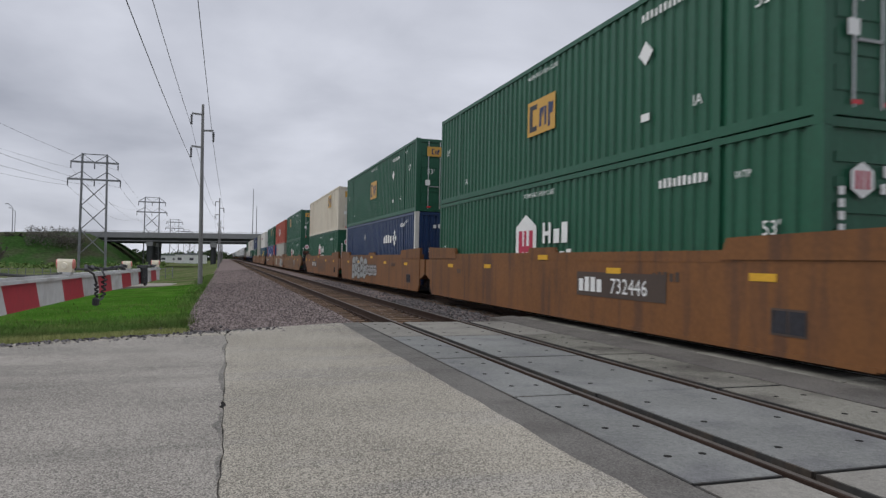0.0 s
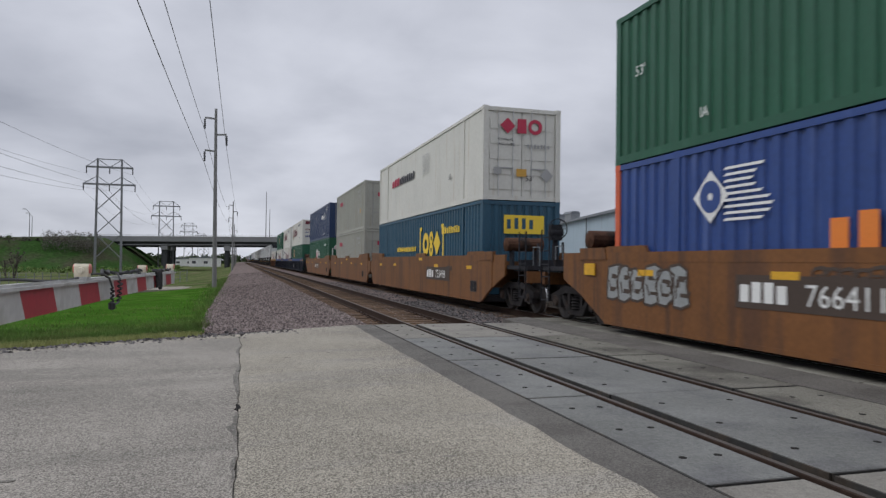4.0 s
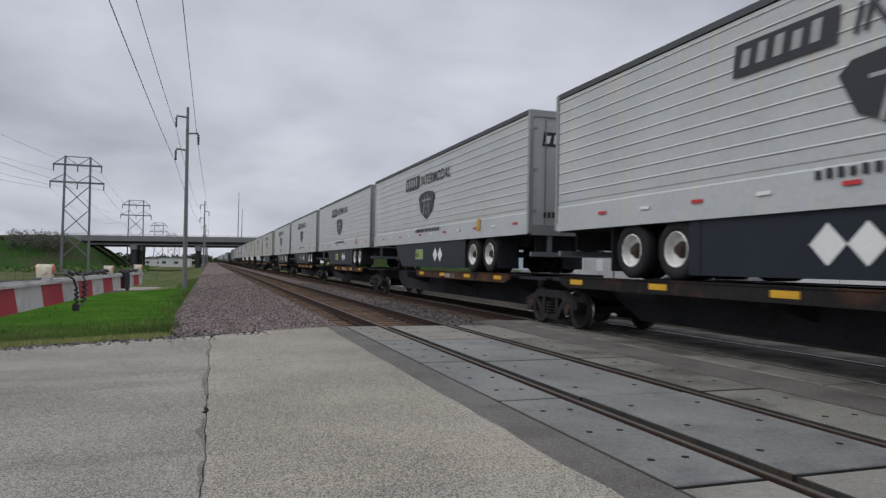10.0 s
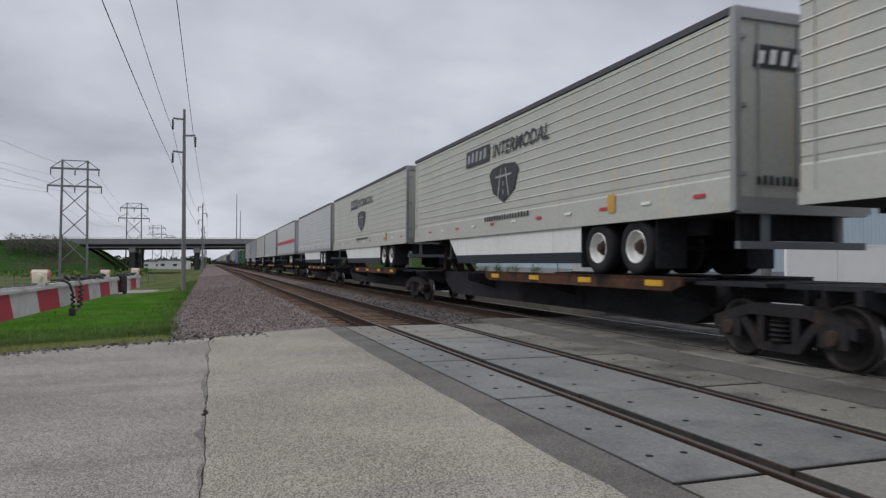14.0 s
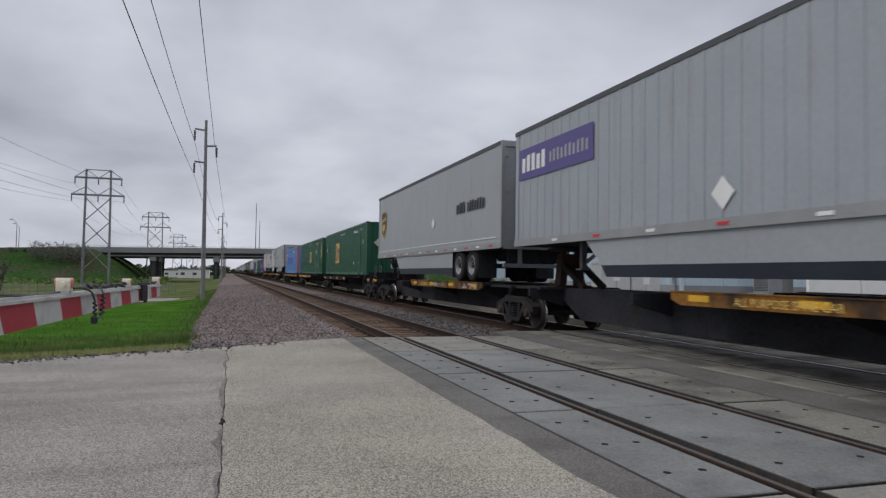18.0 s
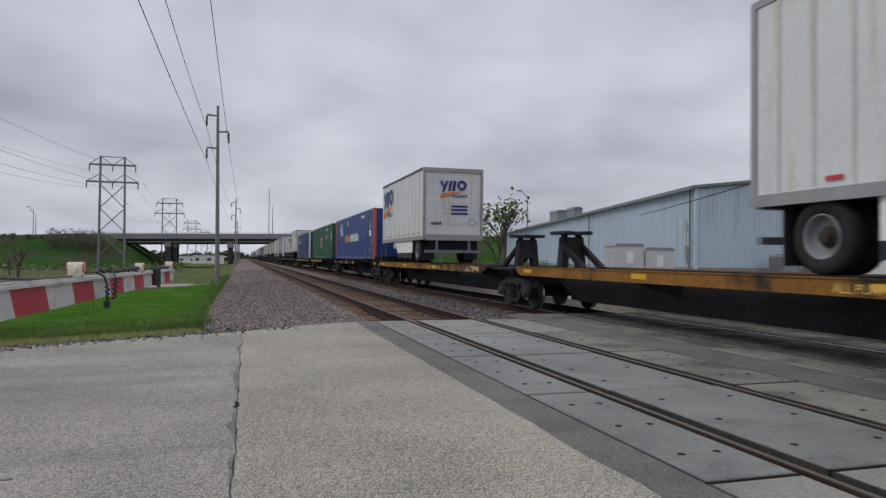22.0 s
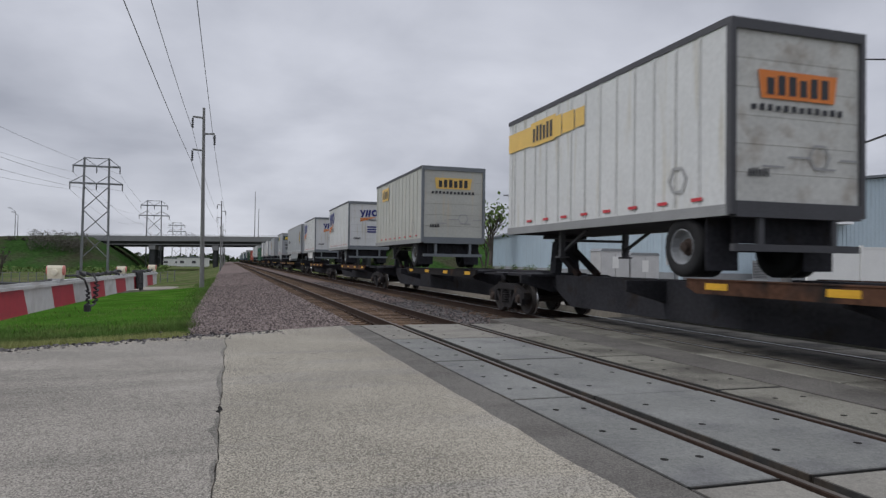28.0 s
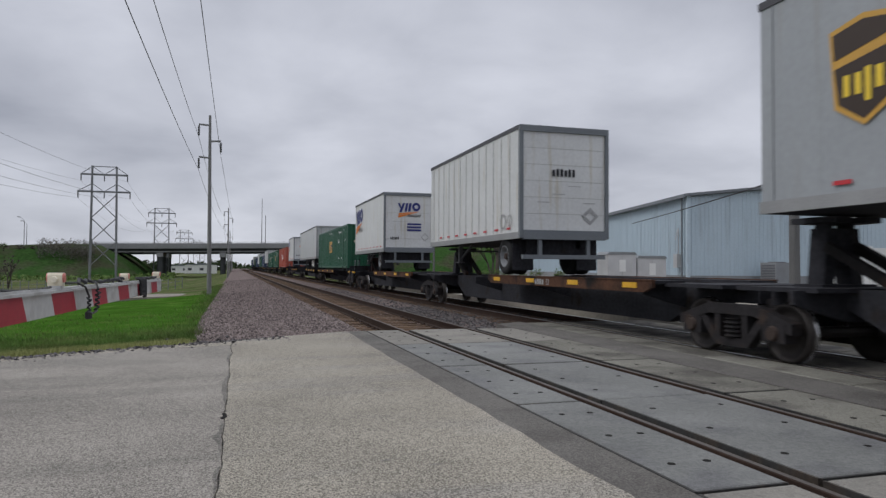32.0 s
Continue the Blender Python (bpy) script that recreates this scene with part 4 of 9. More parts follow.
    part("tail_light_row", lambda bm: [box(bm, k, k + 0.10, -0.075, -0.06, z0 + 0.05, z0 + 0.15) for k in (-1.12, -0.98, 0.88, 1.02)], REFLECT_RED, o, key="ttl", at=(0, yr, 0), turn=turn)
    part("reflector", lambda bm: [box(bm, -1.1 + i * 0.32, -1.1 + i * 0.32 + 0.16, -0.068, -0.06, z0 + 0.17, z0 + 0.21) for i in range(7)], REFLECT_RED, o, key="trr", at=(0, yr, 0), turn=turn)
    part("bumper_guard", lambda bm: (box(bm, -1.2, 1.2, -0.05, 0.05, 0.42, 0.53), box(bm, -0.75, -0.65, -0.04, 0.04, 0.5, z0), box(bm, 0.65, 0.75, -0.04, 0.04, 0.5, z0)), TRIM if frame is SILVER else frame, o, key="tbg", at=(0, yr, 0), turn=turn)
    part("rear_crossmember", lambda bm: box(bm, -0.95, 0.95, 0.25, 0.32, 0.55, z0), GRIME, o, key="trc", at=(0, yr, 0), turn=turn)
    # running gear under the rear, landing legs under the nose
    ys = [hl - 2.45 - slide, hl - 3.70 - slide] if axles == 2 else [hl - 1.15]
    for y in ys:
        for sx in (-1, 1):
            road_wheel(o, sx * 1.10, y * d, rim=rim)
        part("axle", lambda bm: tube(bm, (-0.9, 0, 0.5), (0.9, 0, 0.5), 0.07, seg=8), GRIME, o, key="tax", at=(0, y * d, 0))
    part("slider_frame", lambda bm: (box(bm, -0.6, -0.48, -1.7 if axles == 2 else -0.9, 1.5 if axles == 2 else 0.8, 0.68, z0), box(bm, 0.48, 0.6, -1.7 if axles == 2 else -0.9, 1.5 if axles == 2 else 0.8, 0.68, z0)), GRIME, o, key=f"tsf{axles}", at=(0, sum(ys) / len(ys) * d, 0))
    for sx in (-1, 1):
        part("mud_flap", lambda bm: box(bm, -0.3, 0.3, -0.01, 0.01, 0.12, z0), GRIME, o, key="tmf", at=(sx * 0.95, (max(ys) + 0.62) * d, 0))
        if axles == 2:
            part("mud_flap", lambda bm: box(bm, -0.3, 0.3, -0.01, 0.01, 0.12, z0), GRIME, o, key="tmf", at=(sx * 0.95, (min(ys) - 0.60) * d, 0))
        part("landing_leg", lambda bm: (box(bm, -0.06, 0.06, -0.06, 0.06, 0.38, z0), box(bm, -0.12, 0.12, -0.12, 0.12, 0.34, 0.38)), DARK_FRAME, o, key="tll", at=(sx * 0.85, (-hl + (2.9 if L > 12 else 2.3)) * d, 0))
    part("leg_brace", lambda bm: (beam(bm, (-0.85, 0, 0.75), (0.85, 0, 0.75), 0.06), beam(bm, (-0.8, 0.0, 0.5), (-0.8, 1.1, z0), 0.06), beam(bm, (0.8, 0.0, 0.5), (0.8, 1.1, z0), 0.06)), DARK_FRAME, o, key="tlb", at=(0, (-hl + (2.9 if L > 12 else 2.3)) * d, 0), turn=None if d > 0 else (0, 0, math.pi))
    if skirt:
        a, b = sorted(((-hl + 3.7) * d, (hl - 4.33) * d)) if L > 12 else sorted(((-hl + 2.9) * d, (hl - 2.0) * d))
        low = 0.09 if skirt is SKIRT else 0.43
        lead = 0.9 * (0.95 - low) / 0.73

        def flank(top, bottom, e0, e1):
            # the end below the nose is cut back aslant
            return [(a + e0 * (d > 0), top), (b - e0 * (d < 0), top), (b - e1 * (d < 0), bottom), (a + e1 * (d > 0), bottom)]
        part("side_skirt", lambda bm: prism(bm, flank(0.95, low, 0.0, lead), "x", -1.24, -1.20), skirt, o, "side skirt")
        if low > 0.2:
            part("skirt_flap", lambda bm: prism(bm, flank(low, 0.20, lead, lead + 0.2), "x", -1.245, -1.225), SKIRT, o, "dark rubber flap")
    return o, hl, hw, z0, z1


# ---- rail trucks and cars ----
def wheel_profile(bm):
    lathe(bm, (0, 0, 0), [(-0.07, 0.06), (-0.07, 0.16), (-0.02, 0.18), (-0.015, 0.34), (-0.065, 0.37), (-0.065, 0.42), (0.04, 0.425), (0.055, 0.455), (0.08, 0.45), (0.08, 0.37), (0.03, 0.34), (0.03, 0.16), (0.08, 0.12)], 24)


def side_frame(bm):
    top = [(-1.22, 0.36), (-1.22, 0.56), (-1.0, 0.62), (-0.45, 0.78), (0.45, 0.78), (1.0, 0.62), (1.22, 0.56), (1.22, 0.36), (1.0, 0.34)]
    # a cast frame: top chord, bottom chord, columns and pedestal jaws
    prism(bm, [(-1.22, 0.42), (-1.22, 0.58), (-0.5, 0.80), (0.5, 0.80), (1.22, 0.58), (1.22, 0.42), (0.5, 0.64), (-0.5, 0.64)], "x", -0.09, 0.09)
    prism(bm, [(-0.72, 0.58), (-0.36, 0.16), (0.36, 0.16), (0.72, 0.58), (0.58, 0.60), (0.28, 0.28), (-0.28, 0.28), (-0.58, 0.60)], "x", -0.08, 0.08)
    box(bm, -0.08, 0.08, -0.36, -0.24, 0.26, 0.66)
    box(bm, -0.08, 0.08, 0.24, 0.36, 0.26, 0.66)
    for y in (-0.89, 0.89):
        box(bm, -0.10, 0.10, y - 0.22, y + 0.22, 0.30, 0.56)


def add_truck(car, y):
    """A two-axle truck under a car."""
    t = part("truck", lambda bm: (box(bm, -1.0, 1.0, -0.2, 0.2, 0.42, 0.72), box(bm, -0.3, 0.3, -0.32, 0.32, 0.66, 0.86)), TRUCK_GRIME, car, key="tkb", at=(0, y, 0))
    for sx in (-1, 1):
        part("side_frame", side_frame, TRUCK_GRIME, t, key="tks", at=(sx * 1.0, 0, 0))
        for k in (0.0,):
            part("spring", lambda bm: lathe(bm, (0, 0, 0), [(0.28 + i * 0.033, 0.16 if i % 2 else 0.12) for i in range(10)], 10, "z"), TRUCK_GRIME, t, key="tkg", at=(sx * 1.0, k, 0))
        for sy in (-1, 1):
            w = smooth(part("wheel", wheel_profile, WHEEL_STEEL, t, key="tkw", at=(sx * 0.80, sy * 0.89, 0.425), turn=(0, 0, 0 if sx < 0 else math.pi)))
            if len(w.data.materials) < 2:  # polished tread
                w.data.materials.append(TREAD)
                for p in w.data.polygons:
                    p.material_index = 1 if math.hypot(p.center.y, p.center.z) > 0.43 else 0
            part("bearing_cap", lambda bm: lathe(bm, (0, 0, 0), [(-0.13, 0.03), (-0.13, 0.09), (-0.08, 0.115), (0.02, 0.115)], 12), BEARING, t, key="tkc", at=(sx * 1.02, sy * 0.89, 0.425), turn=(0, 0, 0 if sx < 0 else math.pi))
    for sy in (-1, 1):
        part("axle", lambda bm: tube(bm, (-0.78, 0, 0.425), (0.78, 0, 0.425), 0.085, seg=10), WHEEL_STEEL, t, key="tka", at=(0, sy * 0.89, 0))


def add_coupler_end(car, y, d, paint, brake, tall):
    """The coupling end of a car: draft sill, coupler head, steps, grab irons, a brake wheel. d: -1 at the front end."""
    part("draft_sill", lambda bm: box(bm, -0.3, 0.3, -0.9, 0.0, 0.62, 1.0), GRIME, car, key="kds", at=(0, y + (0.9 if d > 0 else 0) * 0, 0), turn=None if d > 0 else (0, 0, math.pi))
    part("coupler", lambda bm: (box(bm, -0.09, 0.09, 0.0, 0.34, 0.74, 0.92), box(bm, -0.2, 0.16, 0.34, 0.58, 0.68, 0.98), box(bm, 0.08, 0.2, 0.5, 0.72, 0.70, 0.96)), TRUCK_GRIME, car, key="kcp", at=(0, y, 0), turn=None if d > 0 else (0, 0, math.pi))
    part("end_sill", lambda bm: box(bm, -1.3, 1.3, -0.16, 0.0, 0.82, 1.12), paint, car, key="kes", at=(0, y, 0), turn=None if d > 0 else (0, 0, math.pi))
    part("end_platform", lambda bm: [box(bm, -1.28, 1.28, -0.95 + i * 0.16, -0.85 + i * 0.16, 1.12, 1.15) for i in range(6)], GRIME, car, key="kep", at=(0, y, 0), turn=None if d > 0 else (0, 0, math.pi))
    for sx in (-1, 1):
        top = 2.15 if tall else 1.02
        part("step_ladder", lambda bm: (box(bm, -0.015, 0.015, -0.48, -0.455, 0.42, top), box(bm, -0.015, 0.015, -0.045, -0.02, 0.42, top), [box(bm, -0.015, 0.015, -0.46, -0.04, z, z + 0.025) for z in (0.44, 0.72, 1.0, 1.3, 1.62, 1.94) if z < top]), GRIME if tall else DARK_FRAME, car, key=f"ksl{tall}", at=(sx * 1.33, y, 0), turn=None if d > 0 else (0, 0, math.pi))
        part("grab_iron", lambda bm: (tube(bm, (0, -0.02, 1.12), (0, -0.02, 1.75), 0.016, seg=6), tube(bm, (0, -0.02, 1.75), (0, -0.42, 1.75), 0.016, seg=6), tube(bm, (0, -0.42, 1.75), (0, -0.42, 1.12), 0.013, seg=6)), TRIM, car, key="kgi", at=(sx * 0.95, y, 0), turn=None if d > 0 else (0, 0, math.pi))
    part("air_hose", lambda bm: [tube(bm, (0.35, 0.02 + 0.06 * i, 0.72 - 0.11 * i + 0.02 * i * i), (0.35, 0.08 + 0.06 * i, 0.72 - 0.11 * (i + 1) + 0.02 * (i + 1) ** 2), 0.03, seg=6) for i in range(5)], WIRE, car, key="kah", at=(0, y, 0), turn=None if d > 0 else (0, 0, math.pi))
    part("cross_plate", lambda bm: (box(bm, -1.25, 1.25, -0.62, -0.56, 1.15, 1.42), box(bm, -0.9, -0.86, -0.3, -0.24, 1.15, 1.85), box(bm, 0.86, 0.9, -0.3, -0.24, 1.15, 1.85)), GRIME, car, key="kxp", at=(0, y, 0), turn=None if d > 0 else (0, 0, math.pi))
    if brake:
        b = part("brake_stand", lambda bm: (prism(bm, [(-0.10, 1.1), (0.10, 1.1), (0.06, 1.7), (-0.06, 1.7)], "y", -0.10, -0.02), box(bm, -0.17, 0.17, -0.16, 0.02, 1.68, 2.12), lathe(bm, (0.0, -0.10, 1.9), [(-0.22, 0.04), (-0.2, 0.10), (0.2, 0.10), (0.22, 0.04)], 10)), GRIME, car, key="kbs", at=(0.1, y - (1.35 if tall else 0.3) * d, 0.30 if tall else 0))

        def wheel(bm):
            n = 20
            for i in range(n):
                p, q = 2 * math.pi * i / n, 2 * math.pi * (i + 1) / n
                tube(bm, (0.28 * math.cos(p), 0, 0.28 * math.sin(p)), (0.28 * math.cos(q), 0, 0.28 * math.sin(q)), 0.016, seg=6)
            for i in range(5):
                k = 2 * math.pi * i / 5
                tube(bm, (0, 0, 0), (0.28 * math.cos(k), 0, 0.28 * math.sin(k)), 0.013, seg=6)
        part("brake_wheel", wheel, GRIME, b, key="kbw", at=(0, -0.24, 2.0))


def well_car(label, s0, s1, f, r, paint=WELL, sill=None, ribs=False, number="", spraying=(), seed=0, num_u=0.0, num_v=0.66, fleet=False):
    """One well of a stack car between the joints s0 and s1. f, r: a joint is articulated (a), coupled (c) or closed by a neighbour's truck (n)."""
    o = thing("well_car", label, "rail car", "cars of the train")
    mid, hl = (s0 + s1) / 2, (s1 - s0) / 2
    hw, rng = 1.42, random.Random(seed)
    sill = sill or paint
    wl0, wl1 = -hl + (0.72 if f != "c" else 2.75), hl - (0.72 if r != "c" else 2.75)
    for sx in (-1, 1):
        def plate(bm):
            (c0, l0), (c1, l1) = [((0.9, 0.62) if j == "c" else (0.22, 0.42)) if not ribs else (0.3, 0.34) for j in (f, r)]
            prism(bm, [(wl0, l0), (wl0 + c0, 0.16), (wl1 - c1, 0.16), (wl1, l1), (wl1, 1.40), (wl0, 1.40)], "x", -0.03, 0.03)
        p = part("well_side", plate, paint, o, at=(sx * (hw - (0.04 if not ribs else 0.12)), 0, 0))
        part("top_chord", lambda bm: box(bm, -0.07, 0.07, wl0 - 0.1, wl1 + 0.1, 1.38 if not ribs else 1.29, 1.56), sill, o, at=(sx * (hw - 0.075), 0, 0))
        part("bottom_chord", lambda bm: box(bm, -0.05, 0.05, wl0 + (0.9 if not ribs and f == "c" else 0.3), wl1 - (0.9 if not ribs and r == "c" else 0.3), 0.14, 0.21), paint, o, at=(sx * (hw - 0.05), 0, 0))
        if ribs:
            part("side_ledge", lambda bm: box(bm, -0.04, 0.04, wl0, wl1, 1.17, 1.20), paint, o, at=(sx * (hw - 0.06), 0, 0))
            for y in (wl0 - 0.02, wl1 + 0.02):
                part("end_plate", lambda bm: box(bm, -0.05, 0.05, -0.12, 0.12, 0.34, 1.29), paint, o, key="wep", at=(sx * (hw - 0.05), y, 0))
        for y, j in ((wl0, f), (wl1, r)):
            if sx < 0 and (ribs or (y > 0 and r == "c")):
                part("corner_plate", lambda bm: box(bm, -0.012, 0.012, -0.21, 0.21, 0.0, 0.24), YELLOW, o, "worn yellow corner plate", key="wcp", at=(sx * (hw + (0.022 if not ribs else -0.015)), y + ((0.35 if y < 0 else -0.35) if not ribs else (-0.3 if y < 0 else 0.3)), 1.29 if ribs else 1.10))
        n = 8 if ribs else 0
        for i in range(n):
            y = wl0 + 0.9 + (i + 0.5) * (wl1 - wl0 - 1.8) / n
            part("stiffener", lambda bm: prism(bm, [(-0.075, -0.05), (0.0, -0.02), (0.045, -0.06), (0.045, 0.06), (0.0, 0.02), (-0.075, 0.05)], "z", 0.20, 1.29), paint, o, key="wst", at=(sx * (hw - 0.03), y, 0), turn=None if sx > 0 else (0, 0, math.pi))
        for y in (wl0 + 1.6, 0.0, wl1 - 1.6) if not ribs else ():
            part("load_guide", lambda bm: prism(bm, [(-0.75, 1.55), (0.75, 1.55), (0.66, 1.68), (-0.66, 1.68)], "x", -0.035, 0.035), paint, o, key="wlg", at=(sx * (hw - 0.06), y, 0))
        for y, d, j in ((wl0, 1, f), (wl1, -1, r)):
            if j != "c" and not ribs:
                part("end_bracket", lambda bm: prism(bm, [(-0.1, 1.42), (2.9, 1.42), (2.75, 1.74), (-0.1, 1.80)], "x", -0.05, 0.05), sill, o, key="weg", at=(sx * (hw - 0.035), y, 0), turn=None if d > 0 else (0, 0, math.pi))
            else:
                part("end_bracket", lambda bm: prism(bm, [(-0.1, 1.42), (1.0, 1.42), (0.9, 1.66), (-0.1, 1.66)], "x", -0.05, 0.05), sill, o, key="weh", at=(sx * (hw - 0.035), y, 0), turn=None if d > 0 else (0, 0, math.pi))
        for y, z in ((wl0 + 1.8, 1.18), (wl0 + 5.6, 1.20), (-0.4, 1.45), (wl1 - 5.9, 1.20), (wl1 - 2.6, 1.18)) if sx < 0 and not ribs else ((wl0 + 1.8, 1.40), (wl1 - 2.6, 1.40)) if sx < 0 else ():
            part("reflective_stripe", lambda bm: box(bm, -0.006, 0.006, 0, 0.5, -0.055, 0.055), YELLOW, o, key="wrs", at=(sx * (hw + (0.004 if z > 1.38 else -0.006)), y, z))
    part("well_floor", lambda bm: [box(bm, -hw + (0.08 if not ribs else 0.17), hw - (0.08 if not ribs else 0.17), y - 0.35, y + 0.35, 0.16, 0.34) for y in (wl0 + 1.2, -3.0, 0.0, 3.0, wl1 - 1.2)], GRIME, o)
    for y, d, j in ((wl0, -1, f), (wl1, 1, r)):
        part("bulkhead", lambda bm: box(bm, -hw + 0.07, hw - 0.07, -0.05, 0.05, 0.62, 1.38), paint, o, key="wbh", at=(0, y, 0))
        e = -hl if d < 0 else hl
        inner, outer = sorted((y, e + (0.0 if j != "c" else -0.45 * d)))
        part("end_frame", lambda bm: (box(bm, -0.45, 0.45, inner, outer, 0.78, 1.22), box(bm, -1.30, 1.30, inner, outer, 1.16, 1.26)), paint if j != "c" else GRIME, o)
        for sx in (-1, 1):
            part("end_gusset", lambda bm: prism(bm, [(y, 1.0 if ribs and j != "c" else 0.62), (y, 1.56 if j == "c" or ribs else 1.38), (y + d * (0.95 if j == "c" else 0.62), 1.56 if j == "c" or ribs else 1.34), (y + d * (0.95 if j == "c" else 0.62), 0.98 if j == "c" else 1.10 if ribs else 0.80)], "x", -0.03, 0.03), paint, o, at=(sx * (hw - 0.06), 0, 0))
        if j == "c":
            add_coupler_end(o, e - 0.45 * d, d, paint, d < 0, True)
            add_truck(o, e - 1.75 * d)
            part("air_tank", lambda bm: lathe(bm, (0, 0, 0), [(-0.6, 0.05), (-0.55, 0.2), (0.55, 0.2), (0.6, 0.05)], 14), DECK_RUST, o, "rust-brown air tank", key="wat", at=(-0.55, e - 2.45 * d, 1.86))
            part("tank_stand", lambda bm: (box(bm, -0.95, -0.87, -0.1, 0.1, 1.2, 1.70), box(bm, -0.23, -0.15, -0.1, 0.1, 1.2, 1.70)), GRIME, o, key="wts", at=(0, e - 2.45 * d, 0))
        elif j == "a" and d > 0:
            add_truck(o, hl)
            if ribs:
                part("air_tank", lambda bm: lathe(bm, (0, 0, 0), [(-0.6, 0.05), (-0.55, 0.24), (0.55, 0.24), (0.6, 0.05)], 14), GRIME, o, key="wau", at=(-0.3, hl, 1.72))
    if number:
        w = 3.05
        if not ribs:
            decal(o, "number_board", [rect(num_u, num_v, w, 0.48)], SPRAY_DARK, "side", hw - 0.01)
        decal(o, "owner_mark", bars(num_u + 0.1, num_v + 0.09, 0.95, 0.29, 4, 0.74), LOGO_WHITE, "side", hw - (0.004 if not ribs else 0.084))
        letters(o, number, 0.41, num_u + 1.3, num_v + 0.09, LOGO_WHITE, "side", hw - (0.004 if not ribs else 0.084), "car_number")
    if not ribs:
        decal(o, "inspection_plate", [rect(-wl0 - 1.9, 0.42, 0.62, 0.36)], SPRAY_DARK, "side", hw - 0.011)
        decal(o, "inspection_plate", [rect(-wl0 - 1.87, 0.45, 0.26, 0.30), rect(-wl0 - 1.58, 0.45, 0.27, 0.30)], GRIME, "side", hw - 0.006)
        decal(o, "stencil", bars(-wl0 - 4.6, 1.05, 0.8, 0.16, 5) + bars(-wl1 + 3.0, 0.95, 0.4, 0.14, 3), SPRAY_DARK, "side", hw - 0.01)
    if fleet:
        decal(o, "owner_mark", bars(2.35, 0.68, 1.25, 0.26, 5, 0.6, 0.03), SPRAY_GREY, "side", hw - 0.084)
        letters(o, "53", 0.40, 5.35, 0.55, SPRAY_DARK, "side", hw - 0.084, "length_mark")
        decal(o, "stencil", bars(6.75, 0.86, 0.22, 0.12, 2) + bars(6.75, 0.66, 0.22, 0.12, 2), SPRAY_DARK, "side", hw - 0.084)
    if ribs and s0 == 232.8:
        letters(o, "53", 0.26, 2.6, 0.48, LOGO_WHITE, "side", hw - 0.084, "length_mark")
    for u, v, w, h, m in spraying:
        if m is SPRAY_PINK:
            decal(o, "graffiti", bubbles(u, v, w, h, rng), m, "side", hw - 0.012, "sprayed pink rings")
            continue
        if m is SPRAY_CREAM:
            decal(o, "graffiti", [rect(u, v + 0.06, w * 0.20, h - 0.1), rect(u + w * 0.24, v, w * 0.20, h * 0.45), rect(u + w * 0.56, v + 0.02, w * 0.26, h - 0.08), rect(u + w * 0.47, v + h * 0.55, w * 0.07, h * 0.4)], m, "side", hw - 0.012, "faded cream sprayed blocks")
            decal(o, "graffiti", [rect(u + w * 0.21, v + h * 0.47, w * 0.23, h * 0.5), rect(u + w * 0.46, v, w * 0.09, h * 0.53), rect(u + w * 0.83, v - 0.03, w * 0.17, h)], SPRAY_TEAL, "side", hw - 0.012, "pale teal sprayed blocks")
            continue
        fill, line = spray(u, v, w, h, rng)
        if m not in (SPRAY_DARK, SPRAY_FAINT):
            decal(o, "graffiti", fill, m, "side", hw - 0.012, "sprayed letter shapes")
        decal(o, "graffiti_outline", line, SPRAY_DARK if m is not SPRAY_FAINT else m, "side", hw - 0.008, "dark sprayed outlines")
    return aboard(o, mid, 0.0)


